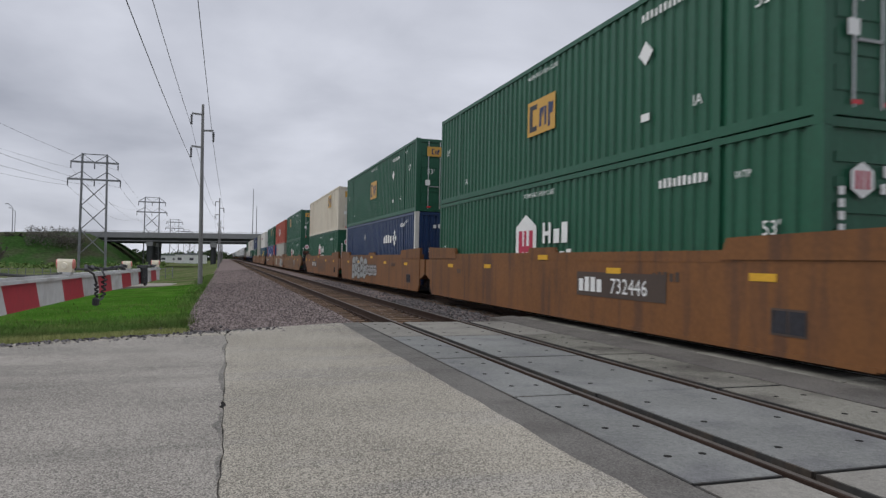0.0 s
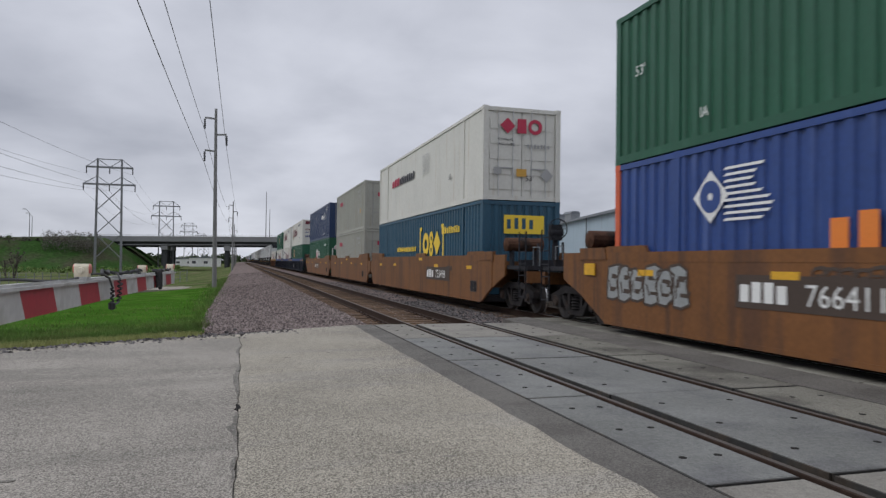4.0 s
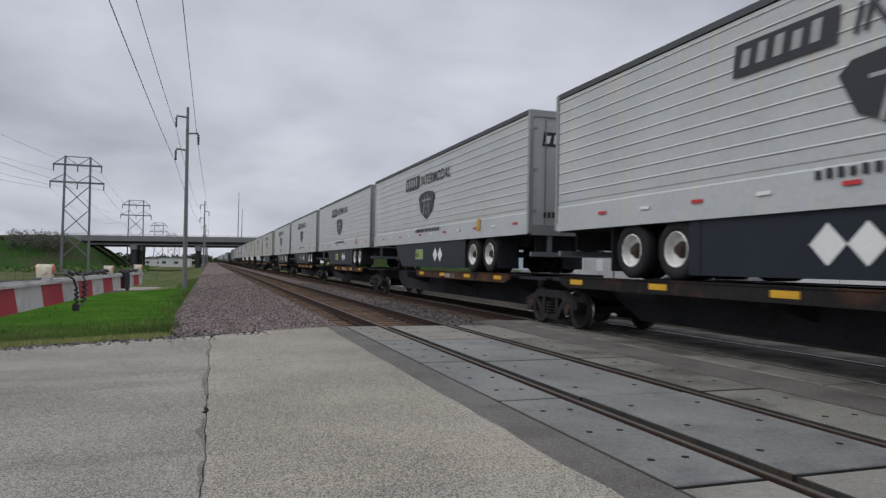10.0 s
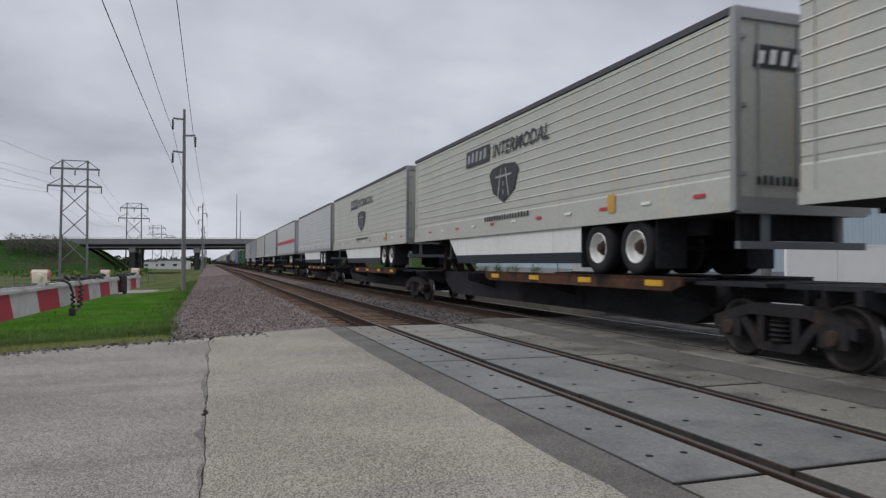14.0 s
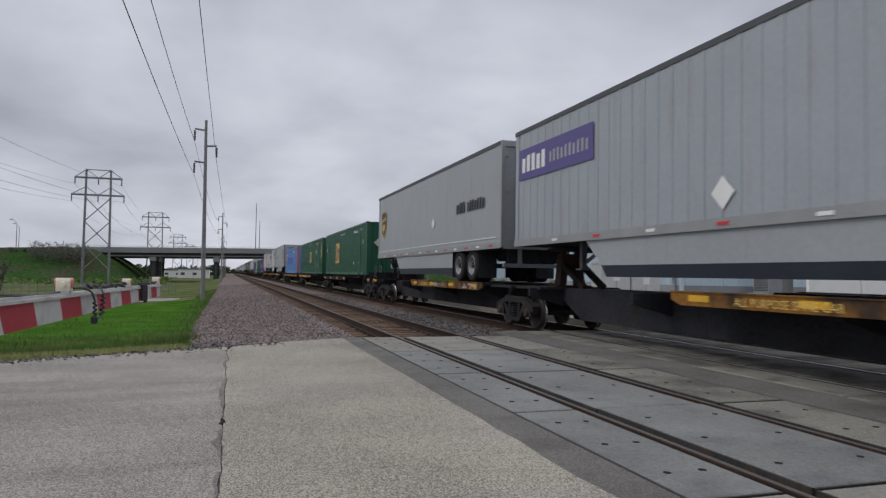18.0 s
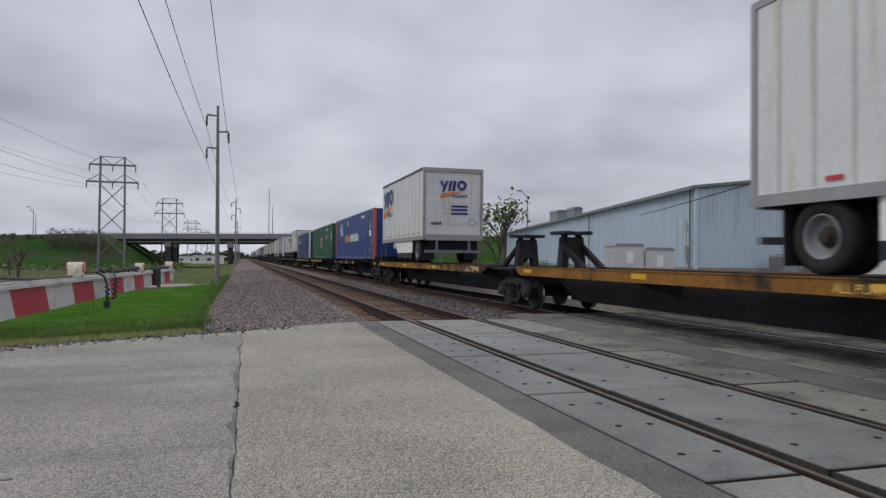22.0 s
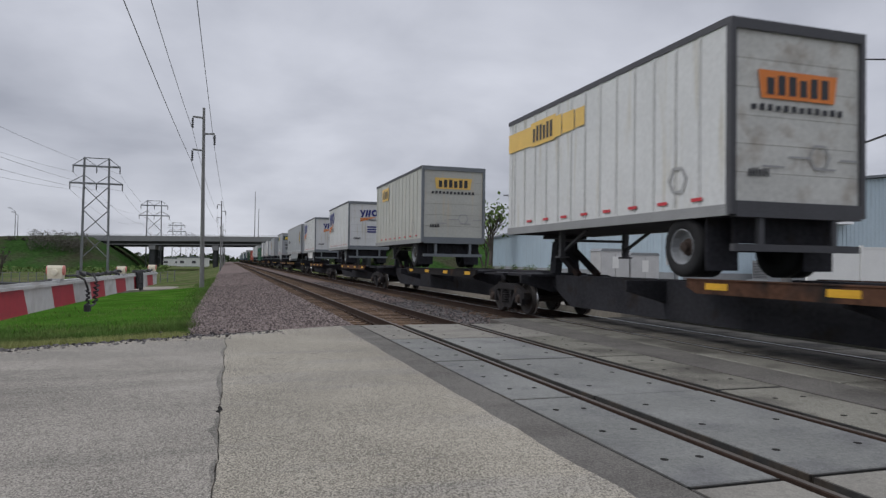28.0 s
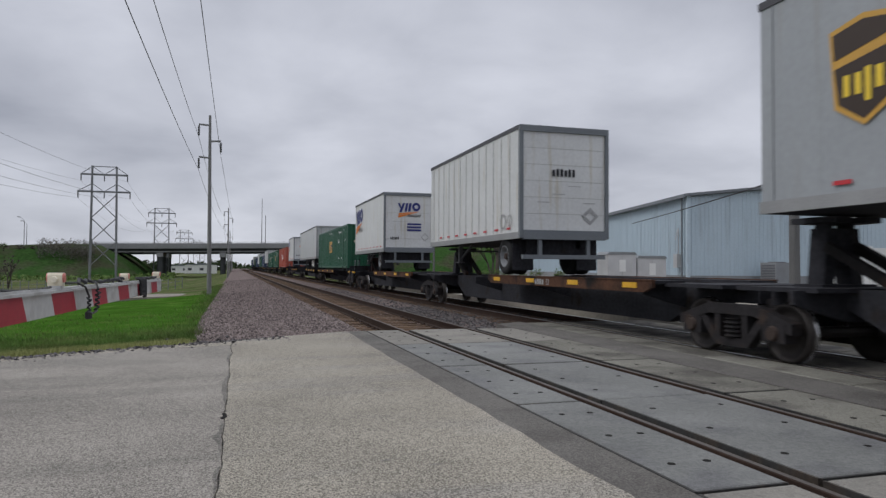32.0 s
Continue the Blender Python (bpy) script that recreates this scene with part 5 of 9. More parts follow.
def spine_car(label, s0, s1, f, r, sill=DECK_RUST, hitches=(), number="", brake=True):
    """One platform of a spine car: a deep centre sill, side decks for the tyres, stanchions for the trailers' pins (place, facing)."""
    o = thing("spine_car", label, "rail car", "cars of the train")
    mid, hl = (s0 + s1) / 2, (s1 - s0) / 2
    a0, a1 = -hl + (0.12 if f != "c" else 0.40), hl - (0.12 if r != "c" else 0.40)
    part("centre_sill", lambda bm: (prism(bm, [(a0, 0.78), (a0 + 1.4, 0.78), (a0 + 2.4, 0.32), (a1 - 2.4, 0.32), (a1 - 1.4, 0.78), (a1, 0.78), (a1, 1.06), (a0, 1.06)], "x", -0.42, 0.42)), GRIME, o)
    # the decks carry tyres at one end of a platform only, or all along under two short trailers
    if len(hitches) == 1:
        d0, d1 = (a0 + 1.5, a0 + 9.6) if hitches[0][1] < 0 else (a1 - 10.3, a1 - 0.9)
    else:
        d0, d1 = (a0 + 1.5, a1 - 0.9) if hitches or r == "c" else (a1 - 11.0, a1 - 0.9)
    for sx in (-1, 1):
        part("side_deck", lambda bm: box(bm, -0.30, 0.30, d0, d1, 1.06, 1.12), GRIME, o, at=(sx * 1.0, 0, 0))
        part("side_sill", lambda bm: (prism(bm, [(d0, 1.12), (d0, 1.0), (d0 + 0.25, 0.91), (d1 - 0.25, 0.91), (d1, 1.0), (d1, 1.12)], "x", -0.035, 0.035), box(bm, -0.05, 0.05, d0, d1, 1.12, 1.14)), sill, o, at=(sx * 1.31 - 0.04, 0, 0))
        for i in range(4) if sx < 0 else ():
            part("reflective_stripe", lambda bm: box(bm, -0.005, 0.005, -0.24, 0.24, 0.98, 1.08), YELLOW, o, key="srs", at=(sx * 1.31 - 0.077, d0 + 0.7 + i * (d1 - d0 - 1.4) / 3, 0))
    for i in range(4):
        y = a0 + 1.9 + i * (a1 - a0 - 3.2) / 3
        part("outrigger", lambda bm: prism(bm, [(-0.40, 0.62), (0.40, 0.62), (1.28, 0.86), (1.28, 1.05), (-1.28, 1.05), (-1.28, 0.86)], "y", -0.05, 0.05), GRIME, o, key="sog", at=(0, y, 0))
    for y, d, j in ((a0, -1, f), (a1, 1, r)):
        part("end_platform", lambda bm: box(bm, -1.1, 1.1, -0.75, 0.75, 1.02, 1.08), GRIME, o, key="sep", at=(0, y - 0.8 * d, 0))
        if j == "c":
            add_coupler_end(o, y, d, GRIME, d < 0 and brake, False)
            add_truck(o, y - 1.5 * d)
            part("corner_stripe", lambda bm: (box(bm, -1.32, -1.24, -0.6, 0.0, 0.95, 1.07), box(bm, 1.24, 1.32, -0.6, 0.0, 0.95, 1.07)), YELLOW, o, key="scs", at=(0, y - (0.1 if d > 0 else -0.7), 0))
        elif j == "a" and d > 0:
            add_truck(o, hl)
    for y, face in hitches:
        h = part("hitch", lambda bm: (prism(bm, [(-0.36, 1.06), (-0.18, 1.06), (-0.14, 1.38), (0.14, 1.38), (0.18, 1.06), (0.36, 1.06), (0.28, 1.92), (-0.28, 1.92)], "y", -0.15, 0.15), box(bm, -0.5, 0.5, -0.26, 0.26, 1.06, 1.12), box(bm, -0.24, -0.16, -0.12, 0.12, 1.92, 2.0), box(bm, 0.16, 0.24, -0.12, 0.12, 1.92, 2.0)), HITCH_RED if (round(y) % 2) else GRIME, o, "trailer hitch stanchion", key=f"sht{round(y) % 2}", at=(0, y, 0))
        part("hitch_plate", lambda bm: prism(bm, [(-0.46, -0.34), (0.46, -0.34), (0.50, 0.10), (0.40, 0.42), (0.12, 0.42), (0.06, 0.12), (-0.06, 0.12), (-0.12, 0.42), (-0.40, 0.42), (-0.50, 0.10)], "z", 1.99, 2.07), GRIME, h, key="shp", turn=None if face > 0 else (0, 0, math.pi))
        for sx in (-1, 1):
            part("hitch_strut", lambda bm: beam(bm, (0, 0.12, 1.66), (0, 1.25, 1.08), 0.11, 0.14), DECK_BLACK, h, key="shs", at=(sx * 0.26, 0, 0), turn=None if face > 0 else (0, 0, math.pi))
    if not hitches:
        part("load_beam", lambda bm: box(bm, -1.05, 1.05, a0 + 1.3, a1 - 1.0, 1.08, 1.22), GRIME, o)
        for y in (-7.7, -6.0, 6.0, 7.7):
            for sx in (-1,):
                part("pedestal", lambda bm: (box(bm, -0.16, 0.16, -0.18, 0.18, 1.10, 1.27), box(bm, 0.10, 0.17, -0.14, 0.14, 1.27, 1.41)), GRIME, o, key="spd", at=(sx * 1.14, y + 0.3, 0), turn=None if sx > 0 else (0, 0, math.pi))
    if number:
        u = -(d0 + d1) / 2 - 0.8
        decal(o, "owner_mark", bars(u, 0.945, 0.5, 0.13, 4, 0.74), LOGO_GREY, "side", 1.386)
        letters(o, number, 0.18, u + 0.6, 0.945, LOGO_GREY, "side", 1.386, "car_number")
    if sill is DECK_GOLD:
        letters(o, "ALL PURPOSE SPINE CAR", 0.17, -d0 - 6.6, 0.95, LOGO_FADED, "side", 1.386, "car_name")
        decal(o, "owner_mark", [rect(-d0 - 1.75, 0.94, 0.4, 0.05), rect(-d0 - 1.58, 0.93, 0.07, 0.16), rect(-d0 - 1.2, 1.04, 0.4, 0.05), rect(-d0 - 1.03, 0.93, 0.07, 0.16), rect(-d0 - 0.62, 0.93, 0.1, 0.16)], LOGO_GREY, "side", 1.386)
    return aboard(o, mid, 0.0)


# ---- the setting: ground, road, tracks ----
def ground_height(x, y):
    """Falls away from the line on both sides, more so up the line."""
    side = min(1.0, max(0.0, (-x - 0.7) / 9.0)) if x < 4 else min(1.0, max(0.0, (x - 13) / 12.0))
    deep = min(1.0, max(0.0, (y - 16) / 110.0))
    base = -0.42 - 0.25 * min(1.0, max(0.0, (y - 14) / 10.0))
    return base - (side * deep * 1.9 if x < 4 else side * deep * 0.3)


def build_ground():
    xs = [-2500, -1200, -500, -200, -110, -80, -60, -45, -34, -26, -20, -15, -11, -8, -6, -4.5, -3, -2, -1, 0, 4, 8, 12, 14, 18, 24, 32, 45, 70, 120, 300, 800, 2500]
    ys = [-300, -60, -20, -8, 0, 5, 8, 10, 12, 14, 16, 19, 23, 28, 35, 45, 60, 80, 100, 125, 150, 180, 215, 250, 300, 400, 600, 1000, 2000, 3500]

    def draw(bm):
        g = [[bm.verts.new((x, y, ground_height(x, y) + (0.06 * noise.noise(Vector((x * 0.4, y * 0.3, 0))) if abs(x) < 60 else 0))) for y in ys] for x in xs]
        for i in range(len(xs) - 1):
            for j in range(len(ys) - 1):
                bm.faces.new((g[i][j], g[i + 1][j], g[i + 1][j + 1], g[i][j + 1]))
    tagged(smooth(part("ground", draw, GRASS_GROUND)), "green grass ground falling away from the line", "ground", kind="structure")
    tagged(part("yard", lambda bm: prism(bm, [(13.4, 8), (60, 0), (60, 60), (30, 140), (16, 140), (13.4, 60)], "z", -0.62, -0.34), DIRT), "pale gravel and dirt yard beside the track", "yard", kind="structure")


build_ground()


def road_far_edge(x):
    return 13.05 + 0.52 * x


def build_road():
    road = tagged(new("road"), "worn concrete road of large slabs with dark joints", "road", kind="structure")
    part("road_base", lambda bm: prism(bm, [(-40, road_far_edge(-40) * 0 - 9), (-12, 5.6), (-6, 9.2), (-3, 11.05), (2.30, 13.95), (2.30, -12), (-40, -40)], "z", -0.55, -0.022), WORN_JOINT, road)
    edge = [2.26 + 0.045 * noise.noise(Vector((0, k * 0.9, 3))) + 0.02 * noise.noise(Vector((0, k * 4.0, 8))) for k in range(60)]

    def crack(y):
        """The wandering line of the joint between the two near slabs."""
        return -0.03 * (11.7 - y) / 5 + 0.035 * noise.noise(Vector((5, y * 1.3, 0))) + 0.016 * noise.noise(Vector((2, y * 6.0, 4)))

    def right(bm):
        n = 44
        ys = [-8 + (road_far_edge(2.2) + 8.1) * i / n for i in range(n + 1)]
        cy = [-8, -4, 0] + [2 + 0.12 * i for i in range(86)]
        lo = [(crack(y) + 0.004 + 0.010 * max(0.0, noise.noise(Vector((9, y * 3.0, 1)))), y) for y in cy]
        hi = [(edge[i], y) for i, y in enumerate(ys)]
        pts = lo + [(0.02, 12.45), (0.1, road_far_edge(0.1) - 0.12), (1.1, road_far_edge(1.1) + 0.03)] + hi[::-1]
        prism(bm, pts, "z", -0.3, 0.0)
    part("slab", right, WARM_CONCRETE, road)

    def left(bm):
        cy = [-8, -4, 0] + [2 + 0.12 * i for i in range(86)]
        hi = [(crack(y) - 0.004 - 0.022 * max(0.0, noise.noise(Vector((3, y * 4.0, 7)))), y) for y in cy]
        prism(bm, [(-4.6, -8), (-4.6, 10.15), (-3, 11.0), (-1.5, 11.9), (-0.05, 12.25)] + hi[::-1], "z", -0.3, -0.004)
    part("slab", left, CONCRETE, road)
    part("slab", lambda bm: prism(bm, [(-0.05, 12.275), (-1.5, 11.925), (-3, 11.025), (-4.6, 10.175), (-4.6, 10.62), (-3, 11.46), (-1.5, 12.25), (0.0, 12.98), (0.0, 12.45)], "z", -0.3, -0.005), WARM_CONCRETE, road)
    part("slab", lambda bm: prism(bm, [(-4.63, -8), (-4.63, 10.12), (-9.5, 7.1), (-9.5, -8)], "z", -0.3, -0.002), CONCRETE, road)
    part("slab", lambda bm: prism(bm, [(-9.53, -8), (-9.53, 7.05), (-16, 3.4), (-22, -0.8), (-22, -12)], "z", -0.3, -0.006), CONCRETE, road)
    part("chipped_joint", lambda bm: prism(bm, [(-0.07, 6.40), (-0.045, 6.36), (-0.01, 6.44), (-0.02, 6.55), (-0.04, 6.62), (-0.055, 6.58), (-0.04, 6.48)], "z", -0.02, 0.003), JOINT, road)

    def worn(y0, y1, wide, seed):
        def draw(bm):
            n = 14
            rows = [(y0 + (y1 - y0) * i / n, math.sin(math.pi * i / n)) for i in range(n + 1)]
            lo = [(crack(y) - 0.012 - wide * k * (0.65 + 0.7 * noise.noise(Vector((seed, y * 5, 0)))), y) for y, k in rows]
            hi = [(crack(y) - 0.010, y) for y, k in rows]
            prism(bm, lo + hi[::-1][1:-1], "z", -0.02, -0.0015)
        return draw
    for k, (y0, y1, wide) in enumerate(((7.0, 9.2, 0.075), (5.2, 6.3, 0.07), (4.3, 4.9, 0.04), (9.9, 11.2, 0.05))):
        part("worn_joint", worn(y0, y1, wide, k), WORN_JOINT, road)
    rng = random.Random(4)
    for i in range(12):
        x, y = rng.uniform(-4.2, 1.6), rng.uniform(4.0, 11.0)
        part("spall", lambda bm: prism(bm, [(x + 0.05 * rng.uniform(0.5, 1.2) * math.cos(k), y + 0.018 * rng.uniform(0.5, 1.2) * math.sin(k)) for k in (i2 * 0.9 for i2 in range(7))], "z", -0.02, 0.002), WORN_JOINT, road)
    # the strip of asphalt along the crossing, and the paving between and beyond the tracks
    part("asphalt_strip", lambda bm: prism(bm, [(edge[i % 60] + 0.012, -8 + 22.3 * i / 44) for i in range(45)] + [(2.675, 14.45), (2.675, -8)], "z", -0.3, -0.008), ASPHALT, road)
    part("paving_between_tracks", lambda bm: prism(bm, [(6.02, -8), (6.84, -8), (6.84, 15.9), (6.02, 15.4)], "z", -0.3, -0.006), ASPHALT, road)
    part("far_paving", lambda bm: prism(bm, [(10.75, -8), (30, -8), (30, 24), (10.75, 17.3)], "z", -0.3, -0.01), PALE_PANEL, road)
    return road


build_road()


def build_crossing(name, xc, y_end, panel_mat, seed):
    """Concrete panels between and beside the rails, with sunk lifting holes and rubber beside the rails."""
    o = tagged(new(name), "concrete panel crossing with lifting holes and rubber flangeways", "level crossing", kind="structure")
    rng = random.Random(seed)
    joints = [-7.4, -4.66, -1.93, 0.81, 3.55, 6.29, 8.95, 11.65, y_end]
    for x0, x1 in ((-1.515, -0.835), (-0.585, 0.655), (0.915, 1.765)):
        for y0, y1 in zip(joints, joints[1:]):
            dz = rng.uniform(-0.006, 0.004)

            def slab(bm):
                c, g = 0.020, 0.024
                a = [(x0, y0 + g), (x1, y0 + g), (x1, y1 - g), (x0, y1 - g)]
                b = [(x0 + c, y0 + g + c), (x1 - c, y0 + g + c), (x1 - c, y1 - g - c), (x0 + c, y1 - g - c)]
                rings = [[bm.verts.new((x, y, z)) for x, y in q] for q, z in ((a, -0.28), (a, dz - 0.012), (b, dz))]
                for p, q in zip(rings, rings[1:]):
                    for i in range(4):
                        bm.faces.new((p[i], p[(i + 1) % 4], q[(i + 1) % 4], q[i]))
                bm.faces.new(rings[0][::-1])
                bm.faces.new(rings[2])
            p = part("panel", slab, (PALE_PANEL if (y1 <= 3.56 or y0 > 11.6) else MID_PANEL if x0 > 0.8 else panel_mat) if panel_mat is PANEL else (MID_PANEL if x0 < -0.8 else panel_mat), o, at=(xc, 0, 0))
            if panel_mat is PANEL:
                part("edge_angle", lambda bm: (box(bm, x0 - 0.012, x0 + 0.012, y0 + 0.02, y1 - 0.02, -0.2, dz - 0.006), box(bm, x0 + 0.013, x1, y0 + 0.010, y0 + 0.034, -0.2, dz - 0.008)), EDGE_STEEL, p)
            for ix in ((0.3, 0.72) if x1 - x0 < 1.0 else (0.18, 0.8)) if panel_mat is PANEL else ():
                for iy in (0.2, 0.5, 0.8):
                    part("lifting_hole", lambda bm: lathe(bm, (0, 0, 0), [(-0.02, 0.012), (-0.02, 0.028), (0.001, 0.030)], 8, "z"), JOINT, p, key="lho", at=(x0 + ix * (x1 - x0), y0 + iy * (y1 - y0), dz + 0.002))
    for x0, x1, z in ((-0.830, -0.800, -0.030), (-0.706, -0.592, -0.085), (0.662, 0.705, -0.085), (0.800, 0.908, -0.045)):
        n = 9
        for i in range(n):
            y0, y1 = -7.4 + i * (y_end + 7.4) / n, -7.4 + (i + 1) * (y_end + 7.4) / n
            part("flangeway_rubber", lambda bm: box(bm, xc + x0, xc + x1, y0 + 0.012, y1 - 0.012, -0.25, z), RUBBER, o)
    part("bedding", lambda bm: box(bm, xc - 1.54, xc + 1.79, -7.4, y_end, -0.4, -0.20), JOINT, o)
    return o


NEAR = 4.213  # middle of the near track
build_crossing("near_crossing", NEAR, 14.35, PANEL, 1)
build_crossing("far_crossing", XT, 15.6, GRIMY_PANEL, 2)


def rail_body(bm, x, y0, y1):
    prof = [(-0.07, -0.172), (0.07, -0.172), (0.07, -0.160), (0.012, -0.145), (0.010, -0.045), (0.036, -0.035), (0.036, -0.004), (0.028, -0.0015), (-0.028, -0.0015), (-0.036, -0.004), (-0.036, -0.035), (-0.010, -0.045), (-0.012, -0.145), (-0.07, -0.160)]
    prism(bm, [(x + a, b) for a, b in prof], "y", y0, y1)


def build_track(name, xc, y_end, bright, n_ties):
    o = tagged(new(name), "ballasted railway track with rusty rails on wooden ties", "railway track", kind="structure")
    for sx in (-1, 1):
        part("rail", lambda bm: rail_body(bm, xc + sx * 0.7525, -60, 560), RAIL_RUST, o)
        part("rail_head", lambda bm: box(bm, xc + sx * 0.7525 - 0.022, xc + sx * 0.7525 + 0.022, -60, 560, -0.006, 0.0015), bright, o)
    rng = random.Random(7)

    def tie(bm):
        box(bm, -1.3, 1.3, -0.115, 0.115, -0.18, 0.0)
    for i in range(n_ties):
        t = part("tie", tie, TIE, o, key="tie", at=(xc + rng.uniform(-0.05, 0.05), y_end + 0.22 + i * 0.52, -0.173), turn=(0, 0, radians(rng.uniform(-0.9, 0.9))))
        if i < 12 and xc < 6:
            for sx in (-1, 1):
                part("tie_plate", lambda bm: (box(bm, -0.17, 0.17, -0.09, 0.09, 0.0, 0.013), box(bm, -0.12, -0.09, -0.06, -0.03, 0.013, 0.04), box(bm, 0.09, 0.12, 0.03, 0.06, 0.013, 0.04)), RAIL_RUST, t, key="tpl", at=(sx * 0.7525, 0, 0.0))

    def rest(bm):
        y = y_end + 0.22 + n_ties * 0.52
        while y < 380:
            box(bm, xc - 1.3, xc + 1.3, y - 0.115, y + 0.115, -0.25, -0.173)
            y += 0.52
    tagged(part("more_ties", rest, TIE, o), kind="stuff")
    return o


build_track("near_track", NEAR, 14.35, RAIL_TOP, 52)
build_track("far_track", XT, 15.6, RAIL_BRIGHT, 26)


def build_ballast():
    def bed(bm):
        ys = [13.2, 14.3, 16, 19, 24, 32, 45, 70, 110, 180, 300, 560]
        prof = [(-1.40, -0.80), (-0.98, -0.47), (0.6, -0.36), (2.2, -0.215), (2.8, -0.20), (5.6, -0.20), (6.3, -0.23), (6.9, -0.20), (9.8, -0.20), (10.6, -0.24), (12.6, -0.6), (13.4, -0.7)]
        g = [[bm.verts.new((x + 0.05 * noise.noise(Vector((x, y, 1))), max(y, road_far_edge(x) - 0.1 if x < 2.4 else 14.3 if x < 6 else 15.5) if j < 2 else y, z)) for x, z in prof] for j, y in enumerate(ys)]
        for j in range(len(ys) - 1):
            for i in range(len(prof) - 1):
                bm.faces.new((g[j][i], g[j][i + 1], g[j + 1][i + 1], g[j + 1][i]))
    tagged(part("ballast_bed", bed, BALLAST), "grey-pink crushed stone ballast bed", "ballast", kind="structure")


build_ballast()


def surface_z(x, y):
    prof = [(-1.40, -0.80), (-0.98, -0.47), (0.6, -0.36), (2.2, -0.215), (2.8, -0.20), (5.6, -0.20), (6.3, -0.23), (6.9, -0.20), (9.8, -0.20), (10.6, -0.24), (12.6, -0.6), (13.4, -0.7)]
    return float(np.interp(x, [p[0] for p in prof], [p[1] for p in prof]))


def scatter(name, spots, material, label, category, size, rng, flat=0.7):
    """Loose stones as one heap of small six-cornered lumps."""
    n = len(spots)
    base = np.array([(1, 0, 0), (0, 1, 0), (-1, 0, 0), (0, -1, 0), (0.1, 0.1, 1), (0, 0, -1)], float)
    tri = np.array([(0, 1, 4), (1, 2, 4), (2, 3, 4), (3, 0, 4), (1, 0, 5), (2, 1, 5), (3, 2, 5), (0, 3, 5)])
    sc = rng.uniform(size[0], size[1], (n, 1, 1)) * rng.uniform(0.65, 1.25, (n, 6, 1)) * np.array([1, 1, flat])
    a = rng.uniform(0, 6.28, n)
    c, s = np.cos(a)[:, None], np.sin(a)[:, None]
    v = base[None] * sc
    v = np.stack([v[..., 0] * c - v[..., 1] * s, v[..., 0] * s + v[..., 1] * c, v[..., 2] + rng.normal(0, 0.2, (n, 1)) * v[..., 0]], -1) + np.array(spots)[:, None, :]
    me = bpy.data.meshes.new(name)
    me.from_pydata(v.reshape(-1, 3).tolist(), [], (tri[None] + 6 * np.arange(n)[:, None, None]).reshape(-1, 3).tolist())
    me.materials.append(material)
    return tagged(new(name, me), label, category, kind="stuff")


def build_stones():
    rng = np.random.default_rng(3)
    spots, dark = [], []
    for y0, y1, n in ((13.0, 17, 12000), (17, 22, 10000), (22, 30, 9000), (30, 48, 7000), (48, 90, 3500)):
        for _ in range(n):
            x, y = rng.uniform(-1.25, 2.9), rng.uniform(y0, y1)
            if y > road_far_edge(x) - 0.02 + (0 if x < 2.3 else 0.3):
                spots.append((x, y, surface_z(x, y) + rng.uniform(-0.005, 0.03)))
    for y0, y1, n in ((14.4, 24, 3600), (24, 45, 2600)):
        for _ in range(n):
            x, y = rng.uniform(2.85, 5.6), rng.uniform(y0, y1)
            spots.append((x, y, -0.205 + rng.uniform(-0.02, 0.012)))
    for y0, y1, n in ((15.5, 26, 6000), (26, 50, 3500)):
        for _ in range(n):
            x, y = rng.uniform(5.55, 10.4), rng.uniform(y0, y1)
            dark.append((x, y, surface_z(x, y) + rng.uniform(-0.01, 0.02)))
    scatter("ballast_stones", spots, STONE, "grey-pink crushed ballast stones beside the near track", "ballast", (0.017, 0.044), rng)
    scatter("dark_ballast_stones", dark, STONE_DARK, "dark grimy ballast stones round the far track", "ballast", (0.026, 0.05), rng)
    edge = []
    for _ in range(9000):
        x = rng.uniform(-9, 1.0)
        y = road_far_edge(x) + rng.normal(0.6, 0.42) - (0.5 if x < -2 else 0) * min(1, (-2 - x) / 3 if x < -2 else 0)
        edge.append((x, y, -0.045 - 0.1 * max(0.0, y - road_far_edge(x) - 0.2) if y > road_far_edge(x) else 0.0))
    scatter("road_edge_gravel", edge, STONE_DARK, "loose dark gravel along the road edge", "gravel", (0.014, 0.042), rng)
    spill = [(rng.normal(-0.75, 0.45), 0.0, 0.0) for _ in range(900)]
    spill = [(x, road_far_edge(x) + abs(rng.normal(0.25, 0.55)), -0.10 - 0.03 * rng.random()) for x, _, _ in spill]
    scatter("spilled_ballast", spill, STONE_DARK, "dark stones spilled from the ballast toe onto grass", "gravel", (0.02, 0.055), rng)


build_stones()


